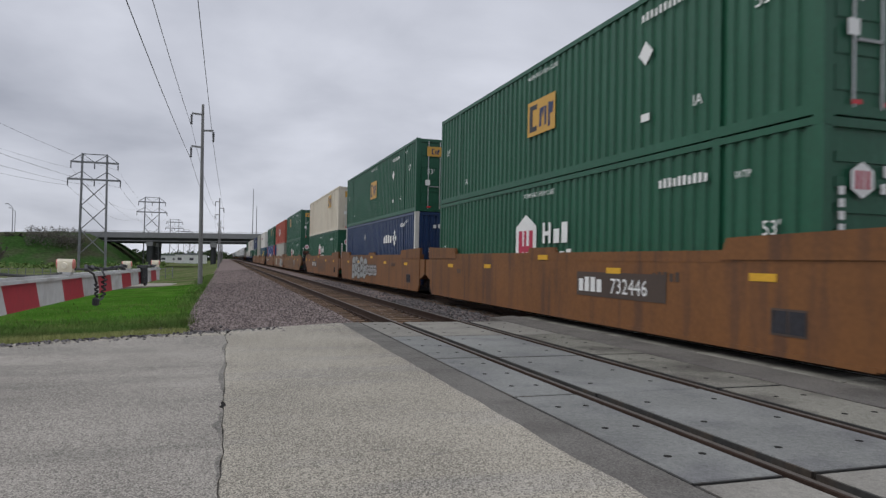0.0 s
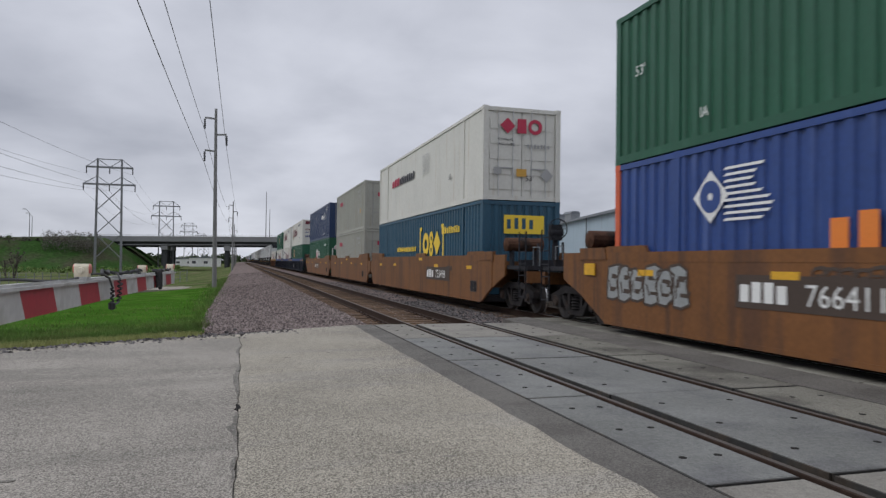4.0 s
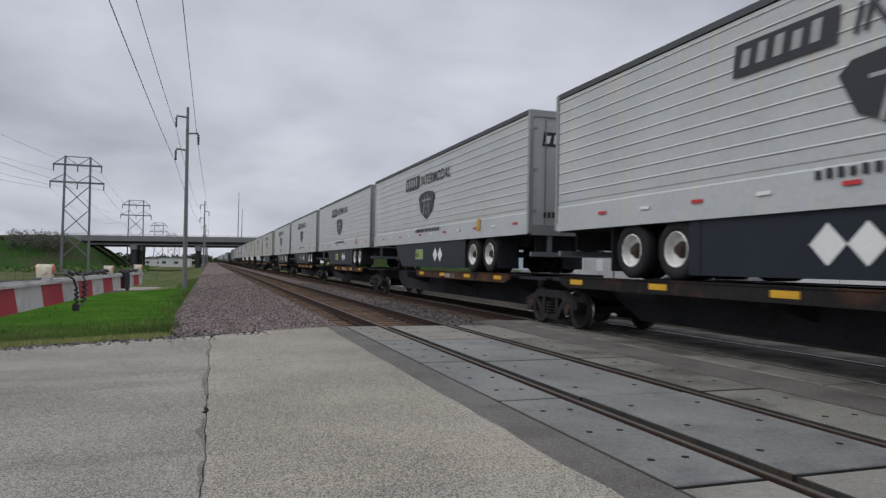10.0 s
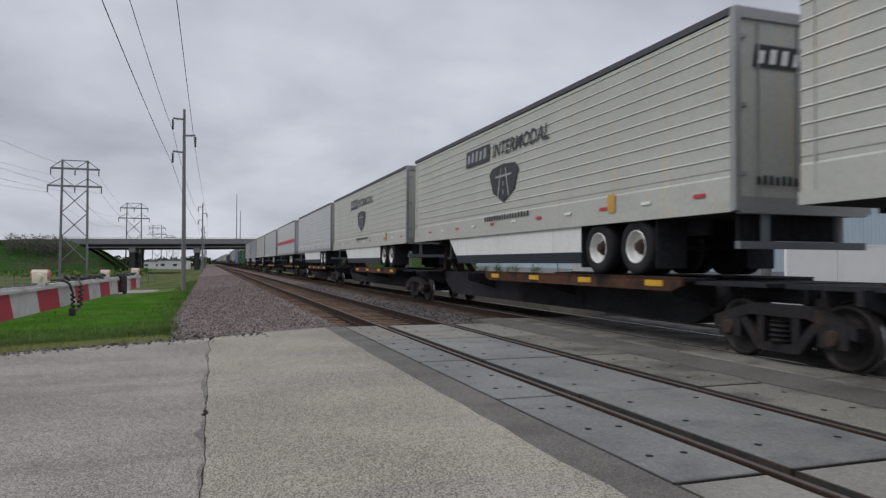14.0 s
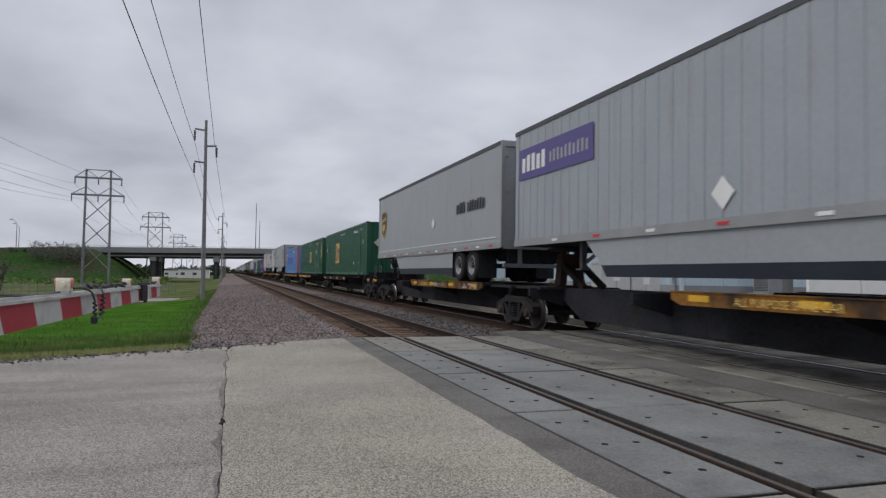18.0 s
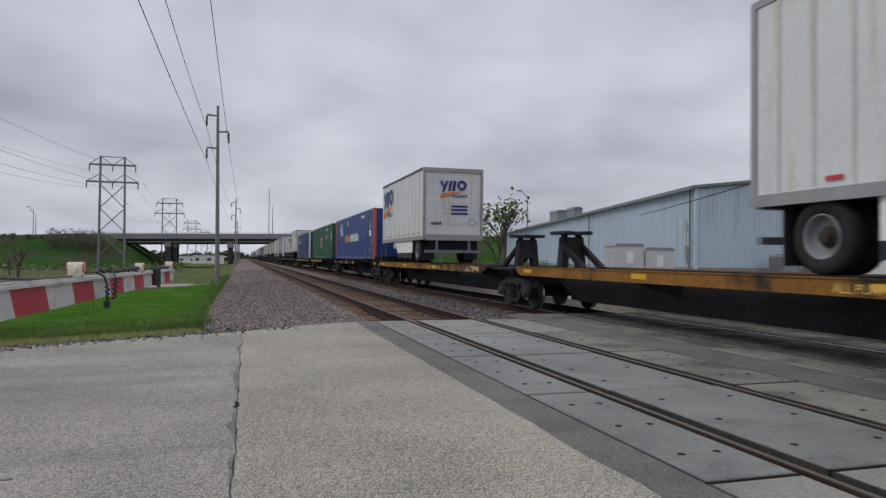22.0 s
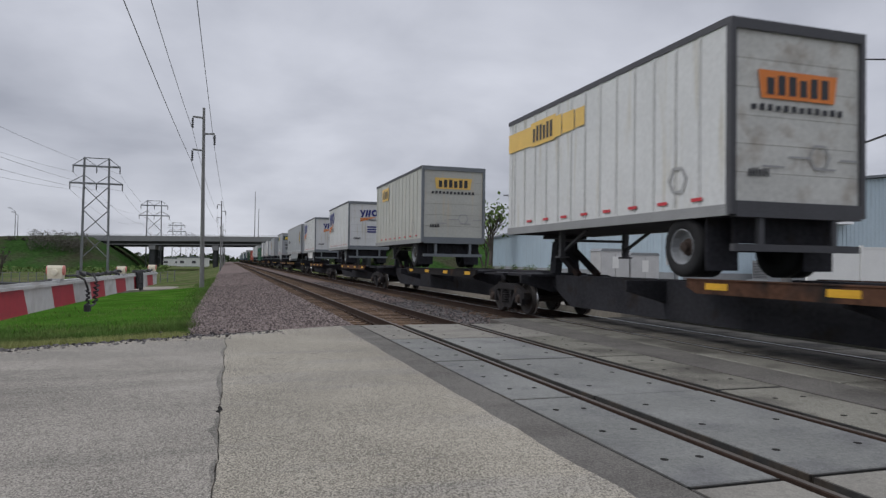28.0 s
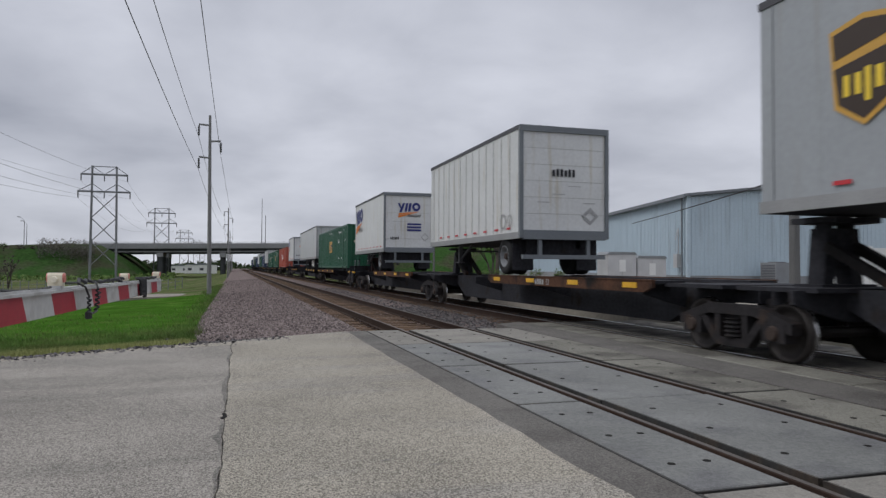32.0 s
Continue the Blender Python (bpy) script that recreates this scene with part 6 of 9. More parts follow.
def build_verge():
    """A banked verge from the road's edge down to the field, and its grass."""
    def draw(bm):
        xs = [-30, -22, -16, -12, -9, -7, -5.5, -4, -3, -2, -1.3, -0.88]
        g = []
        for x in xs:
            y0 = road_far_edge(x) - 0.06 if x > -12 else 6.6 + (x + 12) * 0.75
            g.append([bm.verts.new((x, y0 + d, z if d < 2 else max(z, ground_height(x, y0 + d) + 0.10))) for d, z in ((-0.5, -0.10), (0.0, -0.05), (0.35, -0.07), (1.2, -0.16), (3.0, -0.36), (7.0, -0.62), (16.0, -0.9), (40.0, -1.55))])
        for i in range(len(g) - 1):
            for j in range(7):
                bm.faces.new((g[i][j], g[i + 1][j], g[i + 1][j + 1], g[i][j + 1]))
    tagged(smooth(part("verge", draw, VERGE_GRASS)), "grass verge sloping down from the road edge", "verge", kind="structure")

    def fringe(bm):
        rows = []
        for i in range(57):
            x = -14 + 0.24 * i
            wide = 2.3 + 0.9 * noise.noise(Vector((x * 0.8, 0, 2)))
            rows.append([bm.verts.new((x, road_far_edge(x) + d, float(np.interp(d + 0.06, [-0.5, 0, 0.35, 1.2, 3], [-0.10, -0.05, -0.07, -0.16, -0.36])) + lift)) for d, lift in ((-0.04, 0.012), (0.35, 0.02), (wide * 0.7, 0.02), (wide, -0.02))])
        for p, q in zip(rows, rows[1:]):
            for k in range(3):
                bm.faces.new((p[k], q[k], q[k + 1], p[k + 1]))
    tagged(smooth(part("road_edge_dirt", fringe, EDGE_DIRT)), "bare brown dirt along the road edge", "dirt", kind="structure")
    rng = np.random.default_rng(5)

    def blades(name, label, material, n, where, hgt, wid):
        v, f = [], []
        for _ in range(n):
            p = where()
            if p is None:
                continue
            x, y, z = p
            a, h, w = rng.uniform(0, 3.14), rng.uniform(*hgt), wid * (1 + max(0, y - 14) * 0.05)
            lx, ly = rng.normal(0, 0.4) * h, rng.normal(0, 0.4) * h
            k = len(v)
            v += [(x - w * math.cos(a), y - w * math.sin(a), z - 0.02), (x + w * math.cos(a), y + w * math.sin(a), z - 0.02), (x + lx, y + ly, z + h)]
            f.append((k, k + 1, k + 2))
        me = bpy.data.meshes.new(name)
        me.from_pydata(v, [], f)
        me.materials.append(material)
        tagged(new(name, me), label, "grass", kind="stuff")

    def verge_z(x, y):
        y0 = road_far_edge(x) - 0.06
        return float(np.interp(y - y0, [-0.5, 0, 0.35, 1.2, 3, 7, 16, 40], [-0.10, -0.05, -0.07, -0.16, -0.36, -0.62, -0.9, -1.55]))

    def lawn_z(x, y):
        return max(verge_z(x, y), ground_height(x, y) + 0.10)

    def near_spot():
        x = rng.uniform(-9, -0.70)
        d = 0.3 + rng.exponential(3.2)
        if d < 3.0 and rng.random() > (d - 1.3) / 1.7 + 0.3 * noise.noise(Vector((x * 1.7, 0, 3))):
            return None
        y = road_far_edge(x) + 0.25 + d
        if y > 34 or x > -0.92 + 0.22 * noise.noise(Vector((3, y * 1.3, 0))):
            return None
        return x, y, lawn_z(x, y)

    def edge_spot():
        x = rng.uniform(-9, -0.75)
        y = road_far_edge(x) + 0.25 + abs(rng.normal(1.1, 1.0))
        return x, y, verge_z(x, y)

    def bank_spot():
        y = 17 + rng.uniform(0, 1) ** 1.6 * 60
        x = -0.86 + 0.25 * noise.noise(Vector((0, y * 0.7, 6))) - abs(rng.normal(0, 0.55))
        return x, y, max(ground_height(x, y), verge_z(x, y)) - 0.02
    blades("grass", "bright green mown grass on the verge", BLADE, 90000, near_spot, (0.04, 0.12), 0.009)
    blades("pale_grass", "pale dry grass along the gravel edge", DRY_BLADE, 42000, edge_spot, (0.04, 0.17), 0.007)
    blades("rough_grass", "tall rough grass beside the ballast", BLADE, 9000, bank_spot, (0.06, 0.34), 0.011)


build_verge()


def gravel_path():
    def draw(bm):
        prism(bm, [(-16, 50), (-9, 52), (-4.6, 55), (-2.6, 60), (-4.5, 61), (-10, 58), (-16, 56)], "z", -1.6, -0.93)
    tagged(part("gravel_path", draw, DIRT), "pale gravel path across the grass", "path", kind="structure")


gravel_path()


# ---- bridge, bank, masts, poles ----
def build_bridge():
    o = tagged(new("road_bridge"), "grey concrete highway bridge over the railway", "bridge", kind="structure")
    y0, x0, x1 = 250.0, -47.0, 72.0
    tilt = 0.016

    def slab(bm, ya, yb, za, zb):
        v = [bm.verts.new((x, y, z + tilt * (x + 42))) for x in (x0, x1) for y in (ya, yb) for z in (za, zb)]
        for f in ((0, 1, 3, 2), (4, 6, 7, 5), (0, 4, 5, 1), (2, 3, 7, 6), (0, 2, 6, 4), (1, 5, 7, 3)):
            bm.faces.new([v[i] for i in f])
    part("deck", lambda bm: slab(bm, y0 - 0.5, y0 + 13, 7.1, 7.5), BRIDGE, o)
    for k, y in ((0, y0 - 0.5), (1, y0 + 12.7)):
        part("parapet", lambda bm: slab(bm, y, y + 0.35, 7.5, 8.75), BRIDGE, o)
        part("fascia", lambda bm: slab(bm, y - 0.06 if k == 0 else y + 0.3, y - 0.002 if k == 0 else y + 0.41, 6.95, 7.55), BRIDGE, o)
    # girder colour carries the shadow gap between fascia and flange
    for i in range(6):
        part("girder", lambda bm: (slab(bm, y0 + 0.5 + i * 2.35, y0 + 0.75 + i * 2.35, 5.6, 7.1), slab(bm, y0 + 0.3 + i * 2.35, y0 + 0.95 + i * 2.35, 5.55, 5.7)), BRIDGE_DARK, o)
    part("bottom_flange", lambda bm: slab(bm, y0 + 0.05, y0 + 0.29, 5.75, 6.05), BRIDGE, o, "pale bottom flange")
    # the second carriageway behind the first
    part("deck", lambda bm: slab(bm, y0 + 22, y0 + 35, 7.1, 8.4), BRIDGE, o)
    for i in range(3):
        part("girder", lambda bm: slab(bm, y0 + 23 + i * 5.0, y0 + 23.4 + i * 5.0, 5.6, 7.1), BRIDGE_DARK, o)
    for x in (-24.2, -4.0, 27.0, 50.0):
        for y in (y0 + 6.0, y0 + 28.5):
            p = part("pier_cap", lambda bm: box(bm, x - 1.0, x + 1.0, y - 6.0, y + 6.0, 4.5, 5.6 + tilt * (x + 42)), BRIDGE, o)
            for k in (-4.6, 0.0, 4.6):
                # columns take the girders' shade-dark colour, the caps stay pale
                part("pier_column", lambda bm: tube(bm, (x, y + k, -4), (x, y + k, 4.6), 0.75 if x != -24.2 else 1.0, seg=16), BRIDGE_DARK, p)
    part("guard_rail", lambda bm: [slab(bm, y0 - 0.35, y0 - 0.30, 8.75 + 0.22 * i, 8.80 + 0.22 * i) for i in range(1, 3)], STEEL, o)


def build_bank():
    """The approach bank of the bridge, a long ridge with a slope at its end."""
    def draw(bm):
        xs = [-700, -400, -250, -180, -140, -110, -90, -75, -62, -50, -42, -36, -31, -27]
        top = [6.6, 6.6, 6.7, 6.8, 6.9, 7.0, 7.2, 7.5, 8.0, 8.5, 8.0, 4.6, 1.0, -2.6]
        ys = [(-26, None), (-16, 0.4), (-8, 0.78), (-2, 1.0), (16, 1.0), (38, 1.0), (60, None)]
        g = []
        for x, t in zip(xs, top):
            row = []
            for dy, k in ys:
                z = -2.9 if k is None else -2.8 + (t + 2.8) * k
                row.append(bm.verts.new((x + noise.noise(Vector((x, dy, 0))) * 0.8, 250 + dy + (0 if dy > -3 else (x + 40) * 0.10), z)))
            g.append(row)
        for i in range(len(xs) - 1):
            for j in range(len(ys) - 1):
                bm.faces.new((g[i][j], g[i + 1][j], g[i + 1][j + 1], g[i][j + 1]))
    tagged(smooth(part("bridge_bank", draw, SLOPE_GRASS)), "steep green grass bank that carries the highway", "embankment", kind="structure")
    def east(bm):
        xs = [50, 54, 58, 63, 70, 85, 110, 160, 260, 450, 800]
        top = [-2.0, 2.0, 6.0, 9.4, 10.0, 10.2, 10.0, 9.6, 9.0, 8.0, 7.0]
        ys = [(-24, None), (-15, 0.42), (-8, 0.78), (-2, 1.0), (16, 1.0), (38, 1.0), (60, None)]
        g = [[bm.verts.new((x + noise.noise(Vector((x, dy, 3))) * 0.8, 250 + dy, -2.9 if k is None else -2.8 + (t + 2.8) * k)) for dy, k in ys] for x, t in zip(xs, top)]
        for p, q in zip(g, g[1:]):
            for j in range(len(ys) - 1):
                bm.faces.new((p[j], q[j], q[j + 1], p[j + 1]))
    tagged(smooth(part("bridge_bank", east, SLOPE_GRASS)), "green grass bank at the far end of the bridge", "embankment", kind="structure")
    # slope below the deck in the same shade-dark colour
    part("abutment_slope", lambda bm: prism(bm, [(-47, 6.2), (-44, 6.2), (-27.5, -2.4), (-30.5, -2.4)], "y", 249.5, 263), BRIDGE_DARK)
    tagged(bpy.data.objects["abutment_slope"], "dark paved slope under the bridge end", "abutment", kind="structure")


build_bridge()
build_bank()


def pylon(x, y, base, k, label):
    """A lattice power pylon: two legs, two cross arms, crossed braces, hanging insulators. k scales it."""
    o = thing("power_pylon", label, "pylon", "power pylons")
    w, h = 2.2 * k, 22.8 * k
    for sx in (-1, 1):
        part("leg", lambda bm: (beam(bm, (sx * w * 1.08, -0.5 * k, 0), (sx * w, -0.2 * k, h), 0.28 * k), beam(bm, (sx * w * 1.08, 0.5 * k, 0), (sx * w, 0.2 * k, h), 0.28 * k), [beam(bm, (sx * w * 1.06, -0.45 * k, z * k), (sx * w * 1.04, 0.4 * k, (z + 1.5) * k), 0.10 * k) for z in range(1, 21, 2)]), STEEL, o)
    for z0, z1 in ((3.2, 7.7), (7.9, 12.4), (12.6, 17.1)):
        for sx in (-1, 1):
            part("brace", lambda bm: beam(bm, (-sx * w, 0, z0 * k), (sx * w, 0, z1 * k), 0.17 * k), STEEL, o)
    for z, half in ((21.1, 4.3), (17.7, 4.8)):
        part("cross_arm", lambda bm: (beam(bm, (-half * k, 0, z * k), (half * k, 0, z * k), 0.34 * k), beam(bm, (-half * k, 0, z * k), (-w, 0, (z + 1.6) * k), 0.13 * k), beam(bm, (half * k, 0, z * k), (w, 0, (z + 1.6) * k), 0.13 * k), beam(bm, (-w, 0, (z + 1.6) * k), (0, 0, z * k), 0.12 * k), beam(bm, (w, 0, (z + 1.6) * k), (0, 0, z * k), 0.12 * k)), STEEL, o)
        for u in (-half + 0.1, 0.0, half - 0.1):
            part("insulator", lambda bm: lathe(bm, (u * k, 0, 0), [(z * k - i * 0.16 * k, (0.14 if i % 2 else 0.07) * k) for i in range(1, 9)], 8, "z"), DARK_FRAME, o)
    part("ridge", lambda bm: beam(bm, (-w, 0, h - 0.1 * k), (w, 0, h - 0.1 * k), 0.16 * k), STEEL, o)
    o.location = (x, y, base)
    return o


PYLONS = [(-24.9, 150.0, -1.7), (-25.2, 266.0, -2.0), (-29.0, 440.0, -1.0), (-31.0, 620.0, -0.5), (-34.0, 800.0, 0.0)]
for i, (x, y, b) in enumerate(PYLONS):
    pylon(x, y, b, 1.0 if i == 0 else 1.06, "grey steel lattice power pylon standing in grass" if i == 0 else "distant grey steel lattice power pylon beyond the bridge")


def cable(name, pts, sag, r, material, label, n=18, group="overhead wires"):
    """A hanging cable through the points."""
    o = tagged(new(name), label, "wire", group)

    for a, b in zip(pts, pts[1:]):
        a, b = Vector(a), Vector(b)

        def draw(bm):
            sweep(bm, [a.lerp(b, i / n) - Vector((0, 0, sag * 4 * (i / n) * (1 - i / n))) for i in range(n + 1)], r, 5)
        part("span", draw, material, o)
    return o


# the pylons' wires run back over the field towards the camera
for dx, dz in ((-4.7, 16.4), (0.0, 16.4), (4.7, 16.4), (-4.2, 19.8), (4.2, 19.8)):
    cable("power_line", [(-33 + dx, -30, dz - 1.7)] + [(x + dx, y, b + dz) for x, y, b in PYLONS[:4]], 3.0, 0.022 if dz < 17 else 0.018, FAR_WIRE, "thin grey power line strung between the pylons")


def utility_pole(x, y, base, h, r, lean, label, arms):
    o = thing("utility_pole", label, "utility pole", "utility poles by the track")
    part("shaft", lambda bm: tube(bm, (0, 0, 0), (lean, 0, h), r, r * 0.55, 14), STEEL_POLE, o)
    for z, sx in arms:
        a = part("arm", lambda bm: beam(bm, (lean * z / h, 0, z), (lean * z / h + sx * 0.72, 0, z + 0.05), 0.09, 0.11), STEEL_POLE, o)
        part("insulator", lambda bm: lathe(bm, (lean * z / h + sx * 0.72, 0, 0), [(z + 0.02 - i * 0.075, 0.085 if i % 2 else 0.045) for i in range(1, 11)], 8, "z"), DARK_FRAME, a)
    o.location = (x, y, base)
    return o


POLE_ARMS = [(12.05, -1), (10.95, 1), (9.80, -1)]
POLES = [(-1.62, 50.0, -1.0), (-1.1, 126.0, -1.2), (-1.3, 202.0, -1.4), (-1.4, 280.0, -1.5), (-1.4, 360.0, -1.5), (-1.4, 440.0, -1.5)]
for i, (x, y, b) in enumerate(POLES):
    utility_pole(x, y, b, 12.75, 0.16, -0.10 if i == 0 else 0.0, "tall grey utility pole with three short arms beside the ballast", POLE_ARMS)
for z, sx in POLE_ARMS:
    near = (-1.72 + sx * 0.72, -26.0, z - 1.6)
    cable("utility_wire", [near] + [(x - 0.1 * (i == 0) + sx * 0.72, y, b + z - 0.8) for i, (x, y, b) in enumerate(POLES)], {12.05: 0.95, 10.95: 0.25, 9.80: 0.7}[z], 0.013, WIRE, "dark utility wire running along the track", 16)


def cross_arm_pole(x, y, base, h):
    o = thing("wooden_pole", "distant wooden pole with two cross arms beside the yard", "utility pole", at=(x, y, base))
    part("shaft", lambda bm: tube(bm, (0, 0, 0), (0, 0, h), 0.17, 0.12, 10), WOOD_POLE, o)
    for z, half in ((h - 0.4, 1.5), (h - 1.5, 1.1)):
        a = part("cross_arm", lambda bm: beam(bm, (-half, 0.0, z), (half, 0.0, z), 0.12, 0.14), WOOD_POLE, o)
        for u in (-half + 0.1, -half * 0.4, half * 0.4, half - 0.1):
            part("insulator", lambda bm: lathe(bm, (u, 0, 0), [(z + 0.06, 0.05), (z + 0.16, 0.08), (z + 0.26, 0.04)], 8, "z"), DARK_FRAME, a)
    part("transformer", lambda bm: lathe(bm, (0.38, 0, 0), [(h - 3.6, 0.1), (h - 3.55, 0.24), (h - 2.7, 0.24), (h - 2.6, 0.1)], 10, "z"), STEEL, o)


cross_arm_pole(28.8, 100.0, -0.6, 12.6)


def lamp_post(x, y, base, h):
    o = thing("street_lamp", "distant grey highway lamp on a curved mast", "street lamp", "highway lamps")
    part("mast", lambda bm: (tube(bm, (0, 0, 0), (0, 0, h), 0.14, 0.08, 8), tube(bm, (0, 0, h), (-1.2, 0, h + 1.1), 0.07, 0.06, 6)), STEEL, o)
    part("lamp_head", lambda bm: box(bm, -2.0, -1.1, -0.16, 0.16, h + 1.0, h + 1.2), STEEL, o)
    o.location = (x, y, base)


for x, y in ((-63.6, 246), (-68.5, 268), (-95, 262)):
    lamp_post(x, y, 7.0, 8.5)
lamp_post(47.2, 110.0, -0.6, 12.6)
for x, y, h in ((12.6, 350, 36), (14.6, 356, 28)):
    m = thing("radio_mast", "thin distant grey mast behind the bridge", "mast", "distant masts", at=(x, y, -1))
    part("pole", lambda bm: tube(bm, (0, 0, 0), (0, 0, h), 0.28, 0.12, 8), STEEL, m)


# ---- the gate arm that is down over the road ----
def gate_arm():
    o = thing("crossing_gate_arm", "red and white striped crossing gate arm, lowered over the road", "crossing gate")
    back, step, h = 3.9, 0.406, 0.05
    L = back + 11.75 * step
    o.matrix_world = Matrix.Translation((-0.831, -1.267, 1.186)) @ Matrix.Rotation(radians(88.997), 4, "Z") @ Matrix.Rotation(0.0062, 4, "Y")
    cuts = [L] + [back + k * step for k in range(11, -10, -1)] + [0.0]
    for i, (u1, u0) in enumerate(zip(cuts, cuts[1:])):
        def stripe(bm):
            k0, k1 = (0.036 if u0 > 0 else 0), (0.036 if i else 0)
            prism(bm, [(u0 + k0, -h), (u1 + k1, -h), (u1 - k1, h), (u0 - k0, h)], "y", -0.014, 0.014)
        part("stripe", stripe, GATE_RED if i % 2 else GATE_WHITE, o)
    part("top_rib", lambda bm: (box(bm, 0, L, -0.026, 0.026, h, h + 0.012), box(bm, 0, L, -0.012, 0.012, h + 0.012, h + 0.022)), GATE_WHITE, o, "grey top rib")
    for k, size in ((2.25, 0.84), (6.75, 0.72), (11.1, 0.85)):
        lamp = part("gate_lamp", lambda bm: prism(bm, [(-0.031, 0.0), (0.031, 0.0), (0.031, 0.058), (0.024, 0.072), (-0.024, 0.072), (-0.031, 0.058)], "y", -0.036, 0.036), LENS_PALE, o, "faded plastic gate lamp", at=(back + k * step, 0, h + 0.03))
        lamp.scale = (size, size, size)
        for sy in (-1, 1):
            part("lens", lambda bm: lathe(bm, (0, 0, 0), [(-0.046, 0.012), (-0.044, 0.025), (-0.035, 0.028)], 14, "y"), LENS_RED, lamp, at=(0, 0, 0.044), turn=(0, 0, 0 if sy < 0 else math.pi))
        part("bracket", lambda bm: box(bm, -0.04, 0.04, -0.03, 0.03, -0.03, 0.0), ALU, lamp)
        part("conduit_fitting", lambda bm: lathe(bm, (-0.045, 0, 0), [(-0.022, 0.010), (-0.02, 0.018), (0.0, 0.020), (0.013, 0.014)], 10, "x"), LENS_PALE, lamp, at=(0, 0, 0.034))

    top = h + 0.03

    def at(k, y, z):
        return (back + k * step, y, z)
    part("cable", lambda bm: sweep(bm, [(0.2 + 0.11 * i, 0.006 * math.sin(i * 0.9), top + 0.010 * math.sin(i * 0.45)) for i in range(42)], 0.006), WIRE, o, "black cable along the arm")

    def droop(bm):
        p = [at(2.36, -0.03, top + 0.012), at(2.7, -0.05, top + 0.012), at(3.0, -0.06, top - 0.012), at(3.16, -0.06, 0.03)]
        p += [(back + 3.22 * step + 0.009 * math.cos(i * 1.5), -0.06 + 0.009 * math.sin(i * 1.5), 0.015 - 0.0055 * i) for i in range(14)]
        p += [at(3.25, -0.06, -0.075), at(3.55, -0.06, -0.072)]
        p += [(back + (3.75 + 0.03 * (i // 6)) * step + 0.012 * math.cos(i * 1.5), -0.055 + 0.012 * math.sin(i * 1.5), -0.066 + 0.006 * i) for i in range(20)]
        p += [at(3.95, -0.03, top + 0.01), at(4.2, 0, top)]
        sweep(bm, p, 0.0055)
    part("coiled_cable", droop, WIRE, o, "slack coiled black cable hanging from the arm")
    part("plug", lambda bm: lathe(bm, at(3.2, -0.06, 0), [(-0.098, 0.008), (-0.094, 0.017), (-0.064, 0.017), (-0.056, 0.008)], 10, "z"), WIRE, o)
    for k, n, amp in ((3.35, 6, 0.03), (4.3, 7, 0.016), (5.3, 9, 0.020), (6.2, 6, 0.03), (9.0, 8, 0.018), (10.2, 7, 0.02)):
        part("cable_bundle", lambda bm: sweep(bm, [(back + k * step + 0.05 * i, 0.014 * math.sin(i * 2.1), top - 0.004 + amp * abs(math.sin(i * 1.3 + k))) for i in range(n)], 0.009), WIRE, o)
    for k in (8.05, 8.2, 8.33, 8.48, 8.62):
        part("hanging_cable", lambda bm: sweep(bm, [at(k - 0.04, 0.0, top + 0.012), at(k, -0.03, top), at(k + 0.02, -0.034, 0.0), at(k + 0.05, -0.034, -0.045 - 0.02 * math.sin(k * 9)), at(k + 0.10, -0.034, -0.04), at(k + 0.12, -0.034, 0.01), at(k + 0.13, -0.03, top)], 0.012), WIRE, o)
    for u in (1.0, 2.4):
        part("clamp", lambda bm: box(bm, u - 0.02, u + 0.02, -0.028, 0.028, -h - 0.008, h + 0.030), ALU, o)
    # the arm pivots on a mast that stands behind
    m = thing("gate_mast", "grey steel gate mast with its drive box", "gate mast", at=(-0.87, -1.75, 0))
    part("post", lambda bm: tube(bm, (0, 0, -0.3), (0, 0, 2.6), 0.07, seg=12), ALU, m)
    part("drive_box", lambda bm: box(bm, -0.2, 0.2, -0.25, 0.25, 0.75, 1.35), ALU, m)
    part("arm_bracket", lambda bm: box(bm, -0.05, 0.11, 0.25, 0.66, 1.11, 1.25), ALU, m)


gate_arm()


